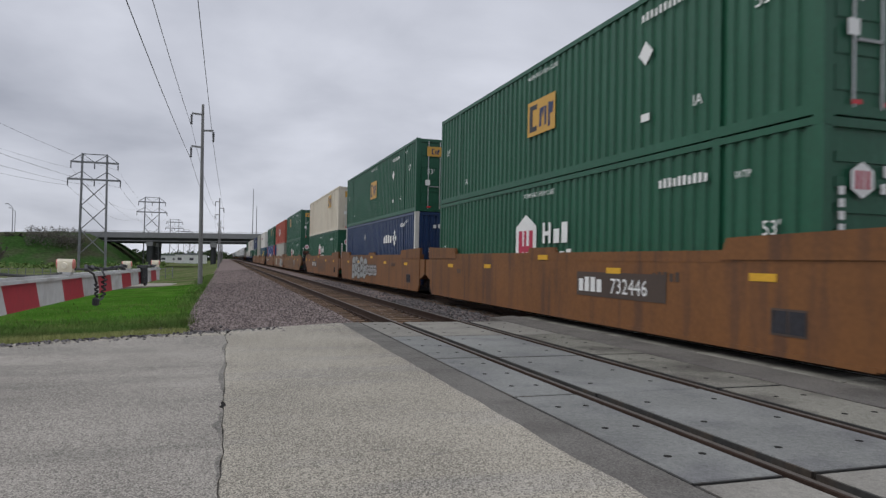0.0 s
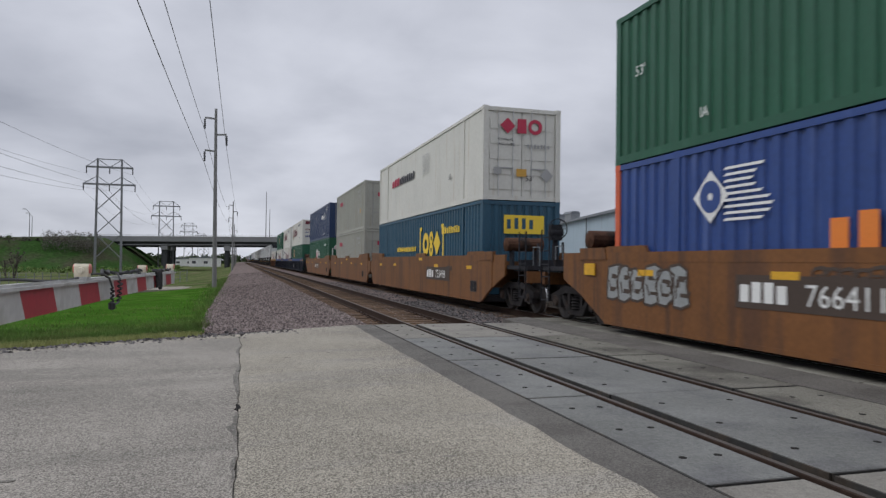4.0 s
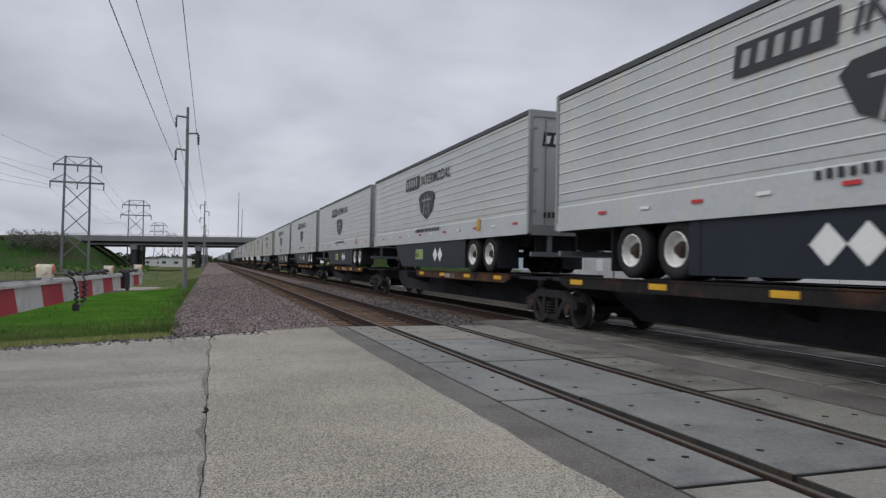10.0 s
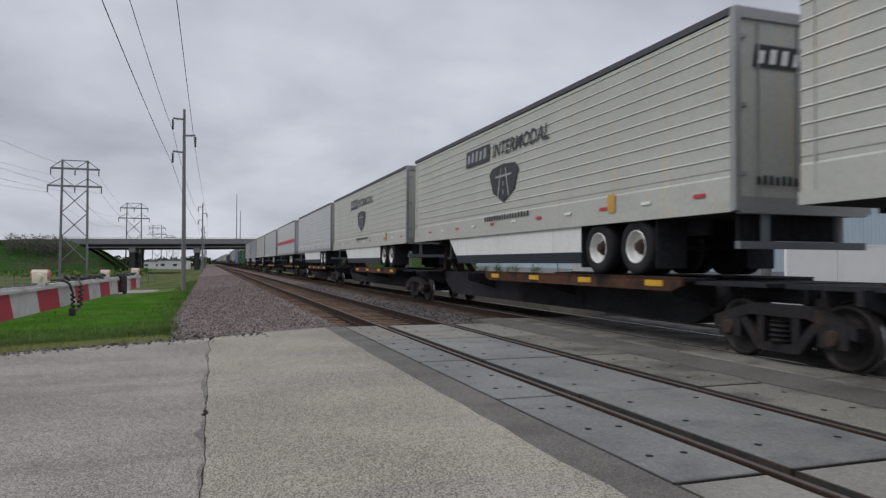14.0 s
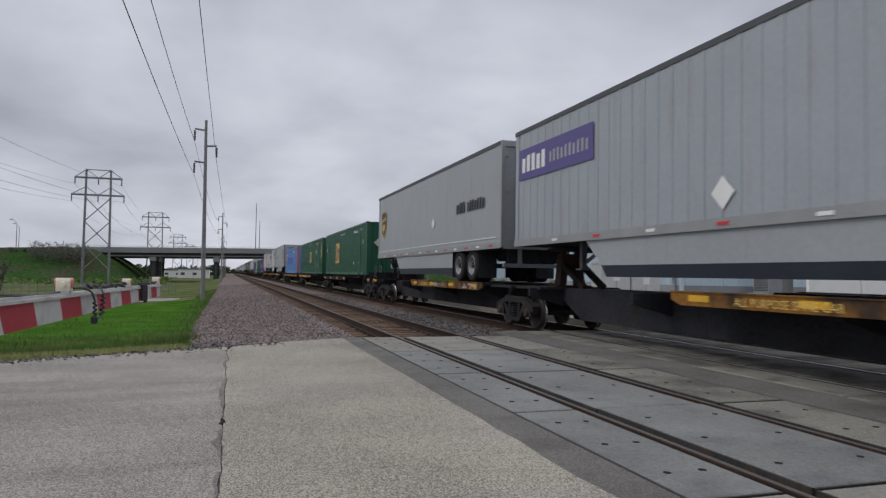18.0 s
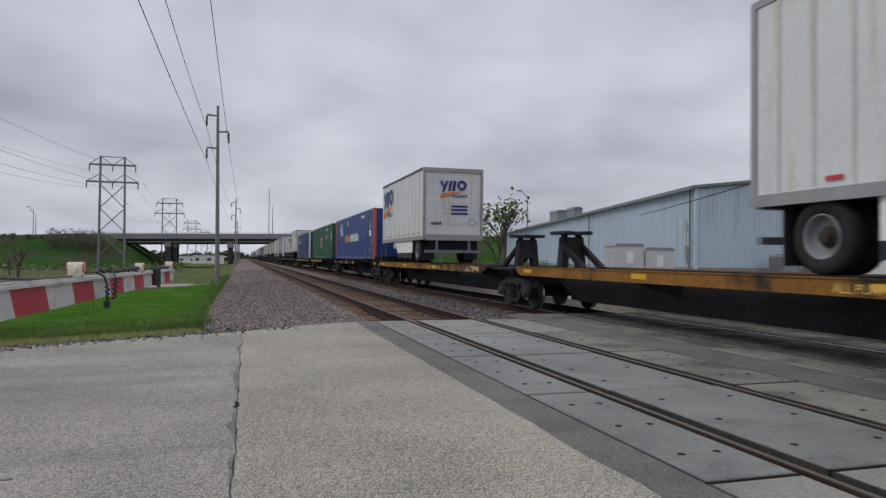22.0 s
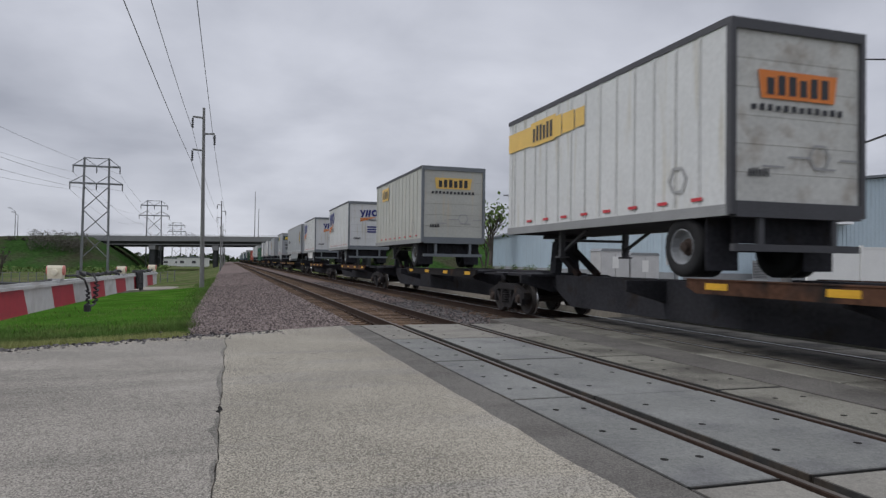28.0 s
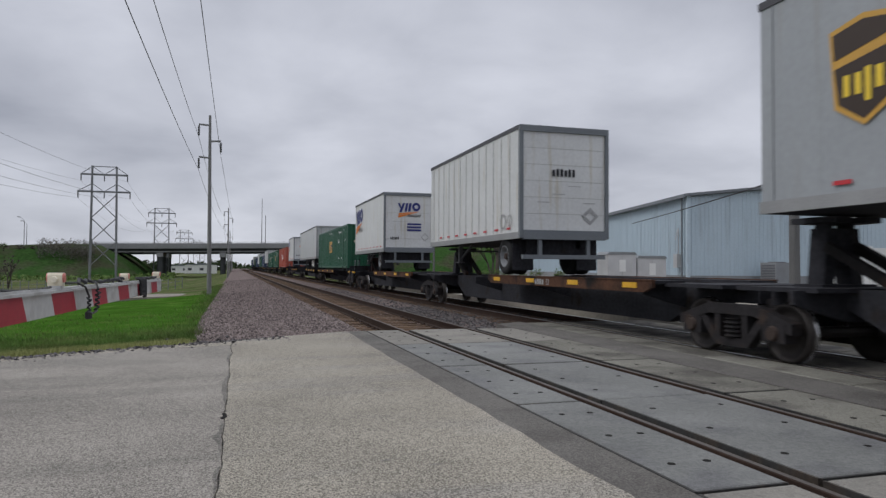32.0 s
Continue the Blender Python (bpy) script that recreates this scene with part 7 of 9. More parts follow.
# ---- the yard beyond the train ----
def warehouse():
    o = thing("warehouse", "long pale blue metal-clad warehouse with a grey plinth", "warehouse")
    L, D, e, ridge = 82.0, 34.0, 6.02, 7.75
    base = -0.6
    part("core", lambda bm: (prism(bm, [(0.12, base), (D - 0.12, base), (D - 0.12, e), (D / 2, ridge - 0.05), (0.12, e)], "y", 0.12, L - 0.12)), CLADDING, o)
    for i in range(28):
        y0 = i * L / 28

        def sheet(bm):
            n = 10
            w = L / 28
            for j in range(n):
                box(bm, -0.03, 0.03, y0 + j * w / n, y0 + (j + 0.28) * w / n, 0.9, e)
            box(bm, 0.0, 0.03, y0 + 0.01, y0 + w - 0.01, 0.9, e)
        part("cladding_sheet", sheet, CLADDING, o, at=(0.06, 0, 0))
    for i in range(12):
        x0 = i * D / 12

        def gable(bm):
            n, w = 10, D / 12
            for j in range(n):
                x = x0 + j * w / n
                top = e + (ridge - e) * (1 - abs(x - D / 2) / (D / 2))
                box(bm, x, x + 0.28 * w / n, -0.03, 0.03, 0.9, top - 0.05)
            top = e + (ridge - e) * (1 - abs(x0 + (0 if x0 < D / 2 else w) - D / 2) / (D / 2))
            box(bm, x0 + 0.01, x0 + w - 0.01, 0.0, 0.03, 0.9, top - 0.05)
        part("cladding_sheet", gable, CLADDING, o, at=(0, 0.06, 0))
    part("plinth", lambda bm: (box(bm, -0.02, 0.10, 0, L, base, 0.9), box(bm, -0.02, D, -0.02, 0.10, base, 0.9)), PLINTH, o)
    part("roof", lambda bm: (prism(bm, [(-0.25, e - 0.02), (D / 2, ridge), (D / 2, ridge + 0.16), (-0.25, e + 0.16)], "y", -0.25, L + 0.2), prism(bm, [(D / 2, ridge), (D + 0.25, e - 0.02), (D + 0.25, e + 0.16), (D / 2, ridge + 0.16)], "y", -0.25, L + 0.2)), TRIM, o)
    part("gutter", lambda bm: box(bm, -0.38, -0.25, -0.25, L, e - 0.1, e + 0.1), TRIM, o)
    part("corner_trim", lambda bm: box(bm, -0.07, 0.14, -0.07, 0.14, base, e), CLADDING, o)
    part("downpipe", lambda bm: tube(bm, (-0.14, 0.6, base), (-0.14, 0.6, e), 0.06, seg=8), TRIM, o)
    part("downpipe", lambda bm: tube(bm, (-0.14, 25.0, base), (-0.14, 25.0, e), 0.06, seg=8), TRIM, o)
    part("vent_hood", lambda bm: prism(bm, [(-0.9, 4.2), (0.0, 4.2), (0.0, 5.0), (-0.45, 5.0)], "x", 9.6, 11.2), ALU, o)
    part("wall_lamp", lambda bm: box(bm, 6.8, 7.0, -0.2, 0.0, 3.9, 4.6), ALU, o)
    part("meter_box", lambda bm: (box(bm, -0.35, 0.0, 0.9, 1.5, 1.4, 2.3), tube(bm, (-0.12, 1.2, 2.3), (-0.12, 1.2, 4.0), 0.04, seg=6), tube(bm, (-0.12, 1.2, 4.0), (-0.12, 1.7, 3.3), 0.04, seg=6)), ALU, o)
    o.matrix_world = Matrix.Translation((28.0, 38.0, 0)) @ Matrix.Rotation(radians(-12.9), 4, "Z")
    return o


warehouse()


def cooler_box(x, y, w, d, h, z, label):
    o = thing("condenser_unit", label, "condenser", "condensers by the warehouse", at=(x, y, z))
    part("case", lambda bm: box(bm, -w / 2, w / 2, -d / 2, d / 2, 0, h), PLINTH, o)
    part("grille", lambda bm: [box(bm, -w / 2 - 0.012, -w / 2 - 0.002, -d / 2 + 0.06, d / 2 - 0.06, 0.1 + i * 0.1, 0.15 + i * 0.1) for i in range(int((h - 0.2) / 0.1))], DARK_FRAME, o)
    part("fan_guard", lambda bm: lathe(bm, (0, 0, h), [(0.0, w * 0.4), (0.05, w * 0.38), (0.05, 0.05)], 14, "z"), DARK_FRAME, o)


cooler_box(32.6, 35.4, 1.3, 1.3, 1.2, 0.55, "dark grey condenser unit beside the warehouse wall")
cooler_box(27.0, 43.0, 1.5, 1.5, 1.4, 0.3, "grey condenser unit by the warehouse corner")
for x, y, h in ((32.6, 35.4, 1.15), (27.0, 43.0, 0.9)):
    p = thing("equipment_stand", "concrete block stand under a condenser", "stand", "condenser stands", at=(x, y, -0.6))
    part("block", lambda bm: box(bm, -0.9, 0.9, -0.9, 0.9, 0, h), PLINTH, p)


def cabinet_box(x, y, w, h, label):
    o = thing("electrical_cabinet", label, "cabinet", "cabinets by the warehouse", at=(x, y, -0.6))
    part("case", lambda bm: box(bm, -w / 2, w / 2, -0.6, 0.6, 0, h), ALU, o)
    part("lid", lambda bm: prism(bm, [(-w / 2 - 0.06, h), (w / 2 + 0.06, h), (w / 2 - 0.1, h + 0.16), (-w / 2 + 0.1, h + 0.16)], "y", -0.66, 0.66), PLINTH, o)
    for k in (-0.25, 0.25):
        part("door", lambda bm: box(bm, k * w - w * 0.23, k * w + w * 0.23, -0.63, -0.602, 0.2, h - 0.12), ALU, o)
    part("notice", lambda bm: box(bm, -w * 0.1, w * 0.12, -0.645, -0.632, h - 1.0, h - 0.3), LOGO_WHITE, o, "white notice")


cabinet_box(21.9, 36.5, 1.9, 2.75, "silver metal electrical cabinet with a white notice")
cabinet_box(24.2, 36.9, 2.0, 2.55, "broad silver metal electrical cabinet in the yard")


def roof_unit(x, y, w, h, z, label):
    o = thing("roof_unit", label, "roof unit", "units on the warehouse roof", at=(x, y, z))
    part("case", lambda bm: box(bm, -w / 2, w / 2, -1.2, 1.2, 0, h), PLINTH, o)
    part("hood", lambda bm: prism(bm, [(-w / 2 - 0.1, h), (w / 2 + 0.1, h), (w / 2 - 0.2, h + 0.35), (-w / 2 + 0.2, h + 0.35)], "y", -1.25, 1.25), TRIM, o)
    part("duct", lambda bm: box(bm, w / 2, w / 2 + 0.9, -0.5, 0.5, 0.0, h * 0.6), ALU, o)


roof_unit(43.4, 90.0, 1.6, 1.7, 6.3, "grey-green ventilation unit on the warehouse roof")
roof_unit(46.4, 91.0, 1.4, 2.0, 6.6, "tall grey ventilation unit on the warehouse roof")


def yard_fence():
    o = thing("vinyl_fence", "white vinyl panel fence in the yard", "fence", at=(22.4, 22.2, -0.5))
    for i in range(6):
        part("panel", lambda bm: box(bm, 0.08, 2.32, -0.025, 0.025, 0.08, 2.65), FENCE_WHITE, o, key="vfp", at=(i * 2.4, -i * 0.35, 0), turn=(0, 0, -0.145))
        part("post", lambda bm: box(bm, -0.065, 0.065, -0.065, 0.065, 0.0, 2.78), FENCE_WHITE, o, key="vfo", at=(i * 2.4, -i * 0.35, 0))
        part("cap_rail", lambda bm: box(bm, 0.07, 2.33, -0.045, 0.045, 2.65, 2.72), FENCE_WHITE, o, key="vfr", at=(i * 2.4, -i * 0.35, 0), turn=(0, 0, -0.145))


yard_fence()


def service_pole():
    o = thing("wooden_pole", "weathered wooden service pole with slack cables", "utility pole", at=(18.0, 18.75, -0.5))
    part("shaft", lambda bm: tube(bm, (0.03, 0, 0), (0, 0, 9.2), 0.175, 0.14, 14), WOOD_POLE, o)

    def loop(bm, pts, r):
        sweep(bm, pts, r)
    part("drop_loop", lambda bm: loop(bm, [(0.15, -0.05, 8.75), (0.30, -0.1, 8.3), (0.55, -0.2, 7.95), (0.8, -0.3, 7.9), (0.95, -0.3, 8.15), (1.05, -0.35, 8.45)], 0.018), WIRE, o)
    part("drop_loop", lambda bm: loop(bm, [(0.15, 0.0, 9.0), (0.35, -0.1, 8.9), (0.45, -0.15, 8.5), (0.6, -0.2, 8.15), (0.5, -0.2, 7.8), (0.18, -0.05, 7.6)], 0.014), WIRE, o)
    part("connector", lambda bm: (lathe(bm, (0.93, -0.3, 0), [(8.0, 0.02), (8.03, 0.05), (8.16, 0.05), (8.2, 0.02)], 8, "z"), lathe(bm, (0.86, -0.3, 0), [(7.82, 0.02), (7.85, 0.045), (7.95, 0.045), (7.98, 0.02)], 8, "z")), WIRE, o)
    part("bolt", lambda bm: tube(bm, (-0.2, 0, 8.95), (0.28, 0, 8.95), 0.02, seg=6), STEEL, o)


service_pole()
cable("service_cable", [(18.15, 18.7, 8.45), (20.0, 18.1, 8.42), (60.0, 5.0, 9.0)], 0.05, 0.03, WIRE, "thick black service cable leading from the pole", 12)
cable("service_wire", [(18.15, 18.75, 8.48), (19.05, 18.4, 8.42)], 0.03, 0.015, WIRE, "thin slack wire on the pole", 6)
cable("guy_cable", [(12.0, 6.5, 4.66), (15.76, 14.0, 4.58), (18.2, 18.88, 4.54), (28.3, 45.0, 4.68)], 0.06, 0.028, WIRE, "black cable slanting past the pole to the yard", 12)


# ---- trees, bushes and the far distance ----
def bush(name, x, y, z, size, n, leaf, label, seed, bare=0.3):
    """A small tree: forked limbs and a loose crown of clumped leaves."""
    rng = random.Random(seed)
    o = thing(name, label, "tree", "trees", at=(x, y, z))

    tips = []

    def limbs(bm):
        def grow(p, d, l, r, depth):
            q = p + d * l
            tube(bm, p, q, r, r * 0.6, 5)
            if depth == 0:
                tips.append(q)
                return
            for _ in range(3):
                e = (d + Vector((rng.uniform(-0.8, 0.8), rng.uniform(-0.8, 0.8), rng.uniform(-0.1, 0.6)))).normalized()
                grow(q, e, l * rng.uniform(0.55, 0.8), r * 0.55, depth - 1)
        for _ in range(2):
            grow(Vector((0, 0, 0)), Vector((rng.uniform(-0.3, 0.3), rng.uniform(-0.3, 0.3), 1)).normalized(), size * 0.38, size * 0.035, 3)
    part("branching", limbs, TWIG, o)

    def crown(bm):
        for _ in range(n):
            t = rng.choice(tips)
            c = t + Vector((rng.gauss(0, 0.1), rng.gauss(0, 0.1), rng.gauss(0, 0.1))) * size
            a, b = Vector((rng.gauss(0, 1), rng.gauss(0, 1), rng.gauss(0, 1))).normalized(), Vector((rng.gauss(0, 1), rng.gauss(0, 1), rng.gauss(0, 1))).normalized()
            s = size * rng.uniform(0.02, 0.045)
            bm.faces.new([bm.verts.new(c + a * s), bm.verts.new(c + b * s), bm.verts.new(c - a * s * 0.6), bm.verts.new(c - b * s)])
    part("crown", crown, leaf, o)


for i in range(9):
    rng0 = random.Random(40 + i)
    bush("roadside_bush", -58 - i * 5.0 + rng0.uniform(-2, 2), 243 + rng0.uniform(-3, 3), 5.2 if i < 3 else 5.8, rng0.uniform(2.2, 4.2), 260, TWIG if i % 2 else LEAF, "bare grey-brown bush at the top of the grass bank", 40 + i)
for i in range(8):
    rng0 = random.Random(70 + i)
    bush("bare_tree", -34 - i * 3.2 + rng0.uniform(-1, 1), 120 + rng0.uniform(-10, 26), -2.2, rng0.uniform(3.0, 6.0), 120, TWIG, "thin bare sapling on the low grass", 70 + i)
bush("yard_tree", 37.4, 96.0, -0.6, 10.0, 360, LEAF, "spring tree with pale young leaves behind the warehouse", 5)
bush("yard_tree", 46.5, 122.0, -0.6, 8.0, 260, LEAF, "spring tree with pale young leaves behind the warehouse", 6)
for i in range(7):
    bush("shrub", 25.5 + 0.8 * i, 52.0 + 5.5 * i, -0.5, 1.6, 260, LEAF, "small green shrub along the warehouse wall", 90 + i)


def tree_line(name, x0, x1, y, z, h, n, seed, label, leaf=FAR_TREE, deep=15, bit=(0.05, 0.12)):
    rng = np.random.default_rng(seed)
    v, f = [], []
    for i in range(n):
        x = rng.uniform(x0, x1)
        top = h * (0.55 + 0.45 * noise.noise(Vector((x * 0.03, y, seed))) + rng.uniform(-0.1, 0.1))
        c = np.array((x, y + rng.uniform(-deep, deep), z + rng.uniform(0.0, 1.0) ** 0.7 * max(top, 0.2 * h)))
        s = h * rng.uniform(*bit)
        q = rng.normal(0, 1, (4, 3)) * s
        k = len(v)
        v += [tuple(c + w) for w in q]
        f += [(k, k + 1, k + 2), (k, k + 2, k + 3), (k, k + 3, k + 1), (k + 1, k + 3, k + 2)]
    me = bpy.data.meshes.new(name)
    me.from_pydata(v, [], f)
    me.materials.append(leaf)
    tagged(new(name, me), label, "woods", kind="stuff")


tree_line("far_woods", -420, 40, 700, -3, 13, 5200, 11, "dark far woods along the horizon")
tree_line("trackside_woods", 6.0 + 12, 60, 430, -2, 9, 1600, 12, "dark green trees beside the line beyond the bridge")
tree_line("yard_woods", 60, 420, 420, -2, 12, 2200, 13, "dark far woods behind the yard")
tree_line("ditch_scrub", -70, -16, 205, -3.0, 3.0, 1500, 14, "low grey-green scrub at the foot of the bank", LEAF)


tree_line("bank_scrub", -128, -84, 236, 2.2, 6.0, 1500, 15, "bare grey-brown scrub on the grass bank", TWIG, 8)
tree_line("bank_end_scrub", -58, -42, 239, 2.6, 11.0, 4200, 17, "hazy bare grey-brown scrub where the bank meets the bridge", HAZED_TWIG, 4, (0.006, 0.016))
tree_line("bridge_end_scrub", -78, -50, 246, 5.8, 3.0, 600, 16, "bare brown scrub at the bridge end", TWIG, 4)


def far_shed(x, y, w, d, h, label):
    o = thing("far_shed", label, "shed", "sheds beyond the bridge", at=(x, y, -2.5))
    part("wall_block", lambda bm: box(bm, -w / 2, w / 2, -d / 2, d / 2, 0, h), WHITE, o)
    part("roof", lambda bm: prism(bm, [(-w / 2 - 0.3, h), (0, h + w * 0.06), (w / 2 + 0.3, h)], "y", -d / 2 - 0.3, d / 2 + 0.3), TRIM, o)
    for i in range(max(2, int(w / 6))):
        part("window", lambda bm: box(bm, -w / 2 + 1.5 + i * 6, -w / 2 + 3.5 + i * 6, -d / 2 - 0.05, -d / 2 - 0.002, h * 0.35, h * 0.65), DARK_FRAME, o)


far_shed(-17.5, 400, 16, 14, 4.6, "long white shed seen under the bridge")
far_shed(-30, 430, 12, 12, 4.0, "low white shed seen under the bridge")


def chain_fence():
    o = thing("wire_fence", "low grey wire mesh fence across the field", "fence")
    for i in range(60):
        x, y = -60 + i * 0.9, 92 + 0.5 * i * 0.35
        part("post", lambda bm: tube(bm, (0, 0, 0), (0, 0, 1.5), 0.05, seg=6), STEEL, o, key="cfp", at=(x, y, ground_height(x, y)))
    part("rail", lambda bm: [beam(bm, (-60 + i * 0.9, 92 + 0.175 * i, ground_height(-60 + i * 0.9, 92 + 0.175 * i) + k), (-59.1 + i * 0.9, 92.175 + 0.175 * i, ground_height(-59.1 + i * 0.9, 92.175 + 0.175 * i) + k), 0.035) for i in range(59) for k in (0.5, 1.0, 1.45)], STEEL, o)


chain_fence()


# ---- what the train carries, from its first car to its last ----
WELL_Z, TOP_Z, SPINE_Z, DECK_Z = 0.36, 3.27, 1.26, 1.15
dice = random.Random(9)


def stack(s, z, label, paint, marks, front="doors", L=16.15, **more):
    """A container whose front end lies at s."""
    o, hl, hw, H = container(label, paint, L=L, front=front, **more)
    for m in marks:
        m(o, hl, hw, H)
    return aboard(o, s + L / 2, z)


def gold_at(u, v, w=1.5, h=0.85):
    def m(o, hl, hw, H):
        mark_gold(o, hl, hw, H, u, v, w, h)
        common_marks(o, hl, hw, H, dice)
    return m


gold = gold_at(-0.85, 1.15)


def gold_end(doors):
    def m(o, hl, hw, H):
        if doors:
            mark_gold_front(o, hl, H, -0.86, None, 0.62)
        else:
            mark_gold_front(o, hl, H, -0.62, 1.95, 1.34, 0.76)
        front_marks(o, hl, H, doors)
        if not doors:
            decal(o, "placard", [diamond(-0.68, 1.77, 0.22)], CREAM, "front", hl)
            decal(o, "serial", [rect(0.92, H * 0.30 + 0.13 * i, 0.09, 0.09) for i in range(11)], LOGO_WHITE, "front", hl)
    return m


def house(o, hl, hw, H):
    mark_house(o, hl, hw, H)
    letters(o, "53'", 0.30, 7.05, 1.40, LOGO_WHITE, "side", hw)
    letters(o, "WTP", 0.16, 6.5, 2.25, LOGO_WHITE, "side", hw)
    letters(o, "53'", 0.26, -hl + 0.5, 1.3, LOGO_WHITE, "side", hw)
    decal(o, "serial", bars(4.65, 2.28, 1.3, 0.16, 10, 0.6), LOGO_WHITE, "side", hw)
    letters(o, "WARNING HIGH CUBE", 0.16, -1.0, H * 0.88, LOGO_WHITE, "side", hw)
    decal(o, "logo", [[(-0.66 + 0.22 * math.cos(radians(60 * k + 30)), 2.1 + 0.24 * math.sin(radians(60 * k + 30))) for k in range(6)]], LOGO_WHITE, "front", hl)
    decal(o, "logo_mark", [rect(-0.78, 1.98, 0.06, 0.24), rect(-0.69, 1.98, 0.05, 0.24), rect(-0.60, 1.98, 0.06, 0.24)], LOGO_RED, "front", hl + 0.004)
    decal(o, "logo_mark", bars(-0.3, 2.15, 0.42, 0.18, 3, 0.75) + bars(-0.35, 1.93, 0.6, 0.16, 5, 0.75), LOGO_WHITE, "front", hl)
    decal(o, "serial", [rect(-1.05, 0.3 + 0.16 * i, 0.10, 0.11) for i in range(11)], LOGO_WHITE, "front", hl)


def red_house(o, hl, hw, H):
    u = -1.4
    decal(o, "logo", [[(u + 0.55 + 0.62 * math.cos(radians(60 * k + 30)), 1.52 + 0.60 * math.sin(radians(60 * k + 30))) for k in range(6)]], LOGO_WHITE, "side", hw, "white six-sided badge")
    decal(o, "logo_mark", [rect(u + 0.22, 1.2, 0.17, 0.64), rect(u + 0.48, 1.2, 0.10, 0.64), rect(u + 0.72, 1.2, 0.17, 0.64)], CORAL, "side", hw + 0.004)
    decal(o, "logo_mark", bars(u + 1.6, 1.62, 0.75, 0.28, 3, 0.72) + bars(u + 1.35, 1.24, 1.3, 0.30, 5, 0.74) + bars(u + 2.85, 1.24, 0.6, 0.28, 3, 0.74), LOGO_WHITE, "side", hw)
    decal(o, "logo", [diamond(-0.7, H * 0.72, 0.26)], LOGO_WHITE, "front", hl)
    decal(o, "logo_mark", bars(-0.35, H * 0.70, 1.2, 0.16, 8), LOGO_WHITE, "front", hl)
    letters(o, "53'", 0.3, -0.2, H * 0.45, LOGO_WHITE, "front", hl)
    letters(o, "53'", 0.30, -hl + 0.6, H * 0.2, LOGO_WHITE, "side", hw)


def plain_marks(colour, accent=None):
    def m(o, hl, hw, H):
        decal(o, "serial", bars(hl - 2.6, H * 0.80, 1.2, 0.16, 9) + bars(hl - 2.2, H * 0.70, 0.7, 0.14, 5), colour, "side", hw)
        if accent:
            decal(o, "logo_mark", bars(-hl + 1.9, H * 0.70, 1.5, 0.28, 4, 0.8), accent, "side", hw)
            decal(o, "logo_mark", bars(-0.5, H * 0.68, 1.0, 0.26, 4, 0.8), accent, "front", hl)
        decal(o, "notice", [rect(hl - 2.2, H * 0.36, 0.25, 0.25)], colour, "side", hw)
        decal(o, "notice", [rect(hl - 1.6, H * 0.36, 0.25, 0.25)], GOLD, "side", hw)
    return m


def pale_diamond(o, hl, hw, H, u=2.45, v=1.72):
    """A white woven diamond with bars, as on the navy boxes."""
    decal(o, "logo", [diamond(u + 2.0, v + 0.22, 0.16), diamond(u + 2.2, v + 0.45, 0.16), diamond(u + 2.4, v + 0.22, 0.16), diamond(u + 2.2, v, 0.16)], LOGO_WHITE, "side", hw, "white diamonds beside bars")
    decal(o, "logo_mark", bars(u, v + 0.02, 1.7, 0.36, 4, 0.72, 0.05), LOGO_WHITE, "side", hw)
    decal(o, "serial", bars(hl - 2.4, H * 0.82, 0.8, 0.16, 5), LOGO_WHITE, "side", hw)
    letters(o, "TOP LIFT ONLY", 0.24, hl - 4.6, 0.32, LOGO_WHITE, "side", hw)
    letters(o, "WTP", 0.2, hl - 1.5, H * 0.86, LOGO_WHITE, "side", hw)
    decal(o, "placard", [diamond(-hl + 6.0, H * 0.74, 0.2)], LOGO_GREY, "side", hw)
    decal(o, "logo_mark", bars(-0.55, H * 0.78, 0.8, 0.16, 4) + [diamond(0.5, H * 0.81, 0.14)], LOGO_WHITE, "front", hl)
    letters(o, "53'", 0.24, -0.75, H * 0.45, LOGO_WHITE, "front", hl)


def train_globe(o, hl, hw, H):
    """A globe badge with white streaks, orange and white letter shapes."""
    u, v = -5.2, 2.05
    decal(o, "logo", [diamond(u, v, 0.42)], LOGO_WHITE, "side", hw, "white globe badge with wavy streaks")
    decal(o, "logo_mark", ring(u, v, 0.06, 0.26, 14), BLUE, "side", hw + 0.004)
    decal(o, "logo_mark", [rect(u + 0.30, v - 0.40 + i * 0.098, 0.8 + 0.2 * math.sin(i * 0.8), 0.042, 0.06) for i in range(9)], LOGO_WHITE, "side", hw)
    decal(o, "logo_mark", bars(-2.9, 1.15, 2.1, 0.5, 5, 0.66), LOGO_ORANGE, "side", hw)
    decal(o, "logo_mark", bars(-0.7, 1.15, 3.6, 0.5, 10, 0.66), LOGO_WHITE, "side", hw)
    letters(o, "53", 0.48, 6.78, 1.82, LOGO_WHITE, "side", hw)
    decal(o, "notice", [rect(6.82, 1.33, 0.5, 0.36), rect(-2.0, 2.3, 0.34, 0.3)], LOGO_WHITE, "side", hw)
    decal(o, "notice", [rect(7.3, 0.95, 0.22, 0.2), rect(6.9, 0.4, 0.22, 0.2)], GOLD, "side", hw)
    letters(o, "53", 0.50, -0.16, 1.80, LOGO_WHITE, "front", hl)
    decal(o, "notice", [rect(-0.17, 1.32, 0.52, 0.40), rect(-0.15, 0.62, 0.5, 0.3)] + [rect(0.98, H * 0.35 + 0.13 * i, 0.09, 0.09) for i in range(11)], LOGO_WHITE, "front", hl)
    decal(o, "serial", bars(hl - 4.2, H * 0.86, 1.4, 0.17, 9), LOGO_WHITE, "side", hw)


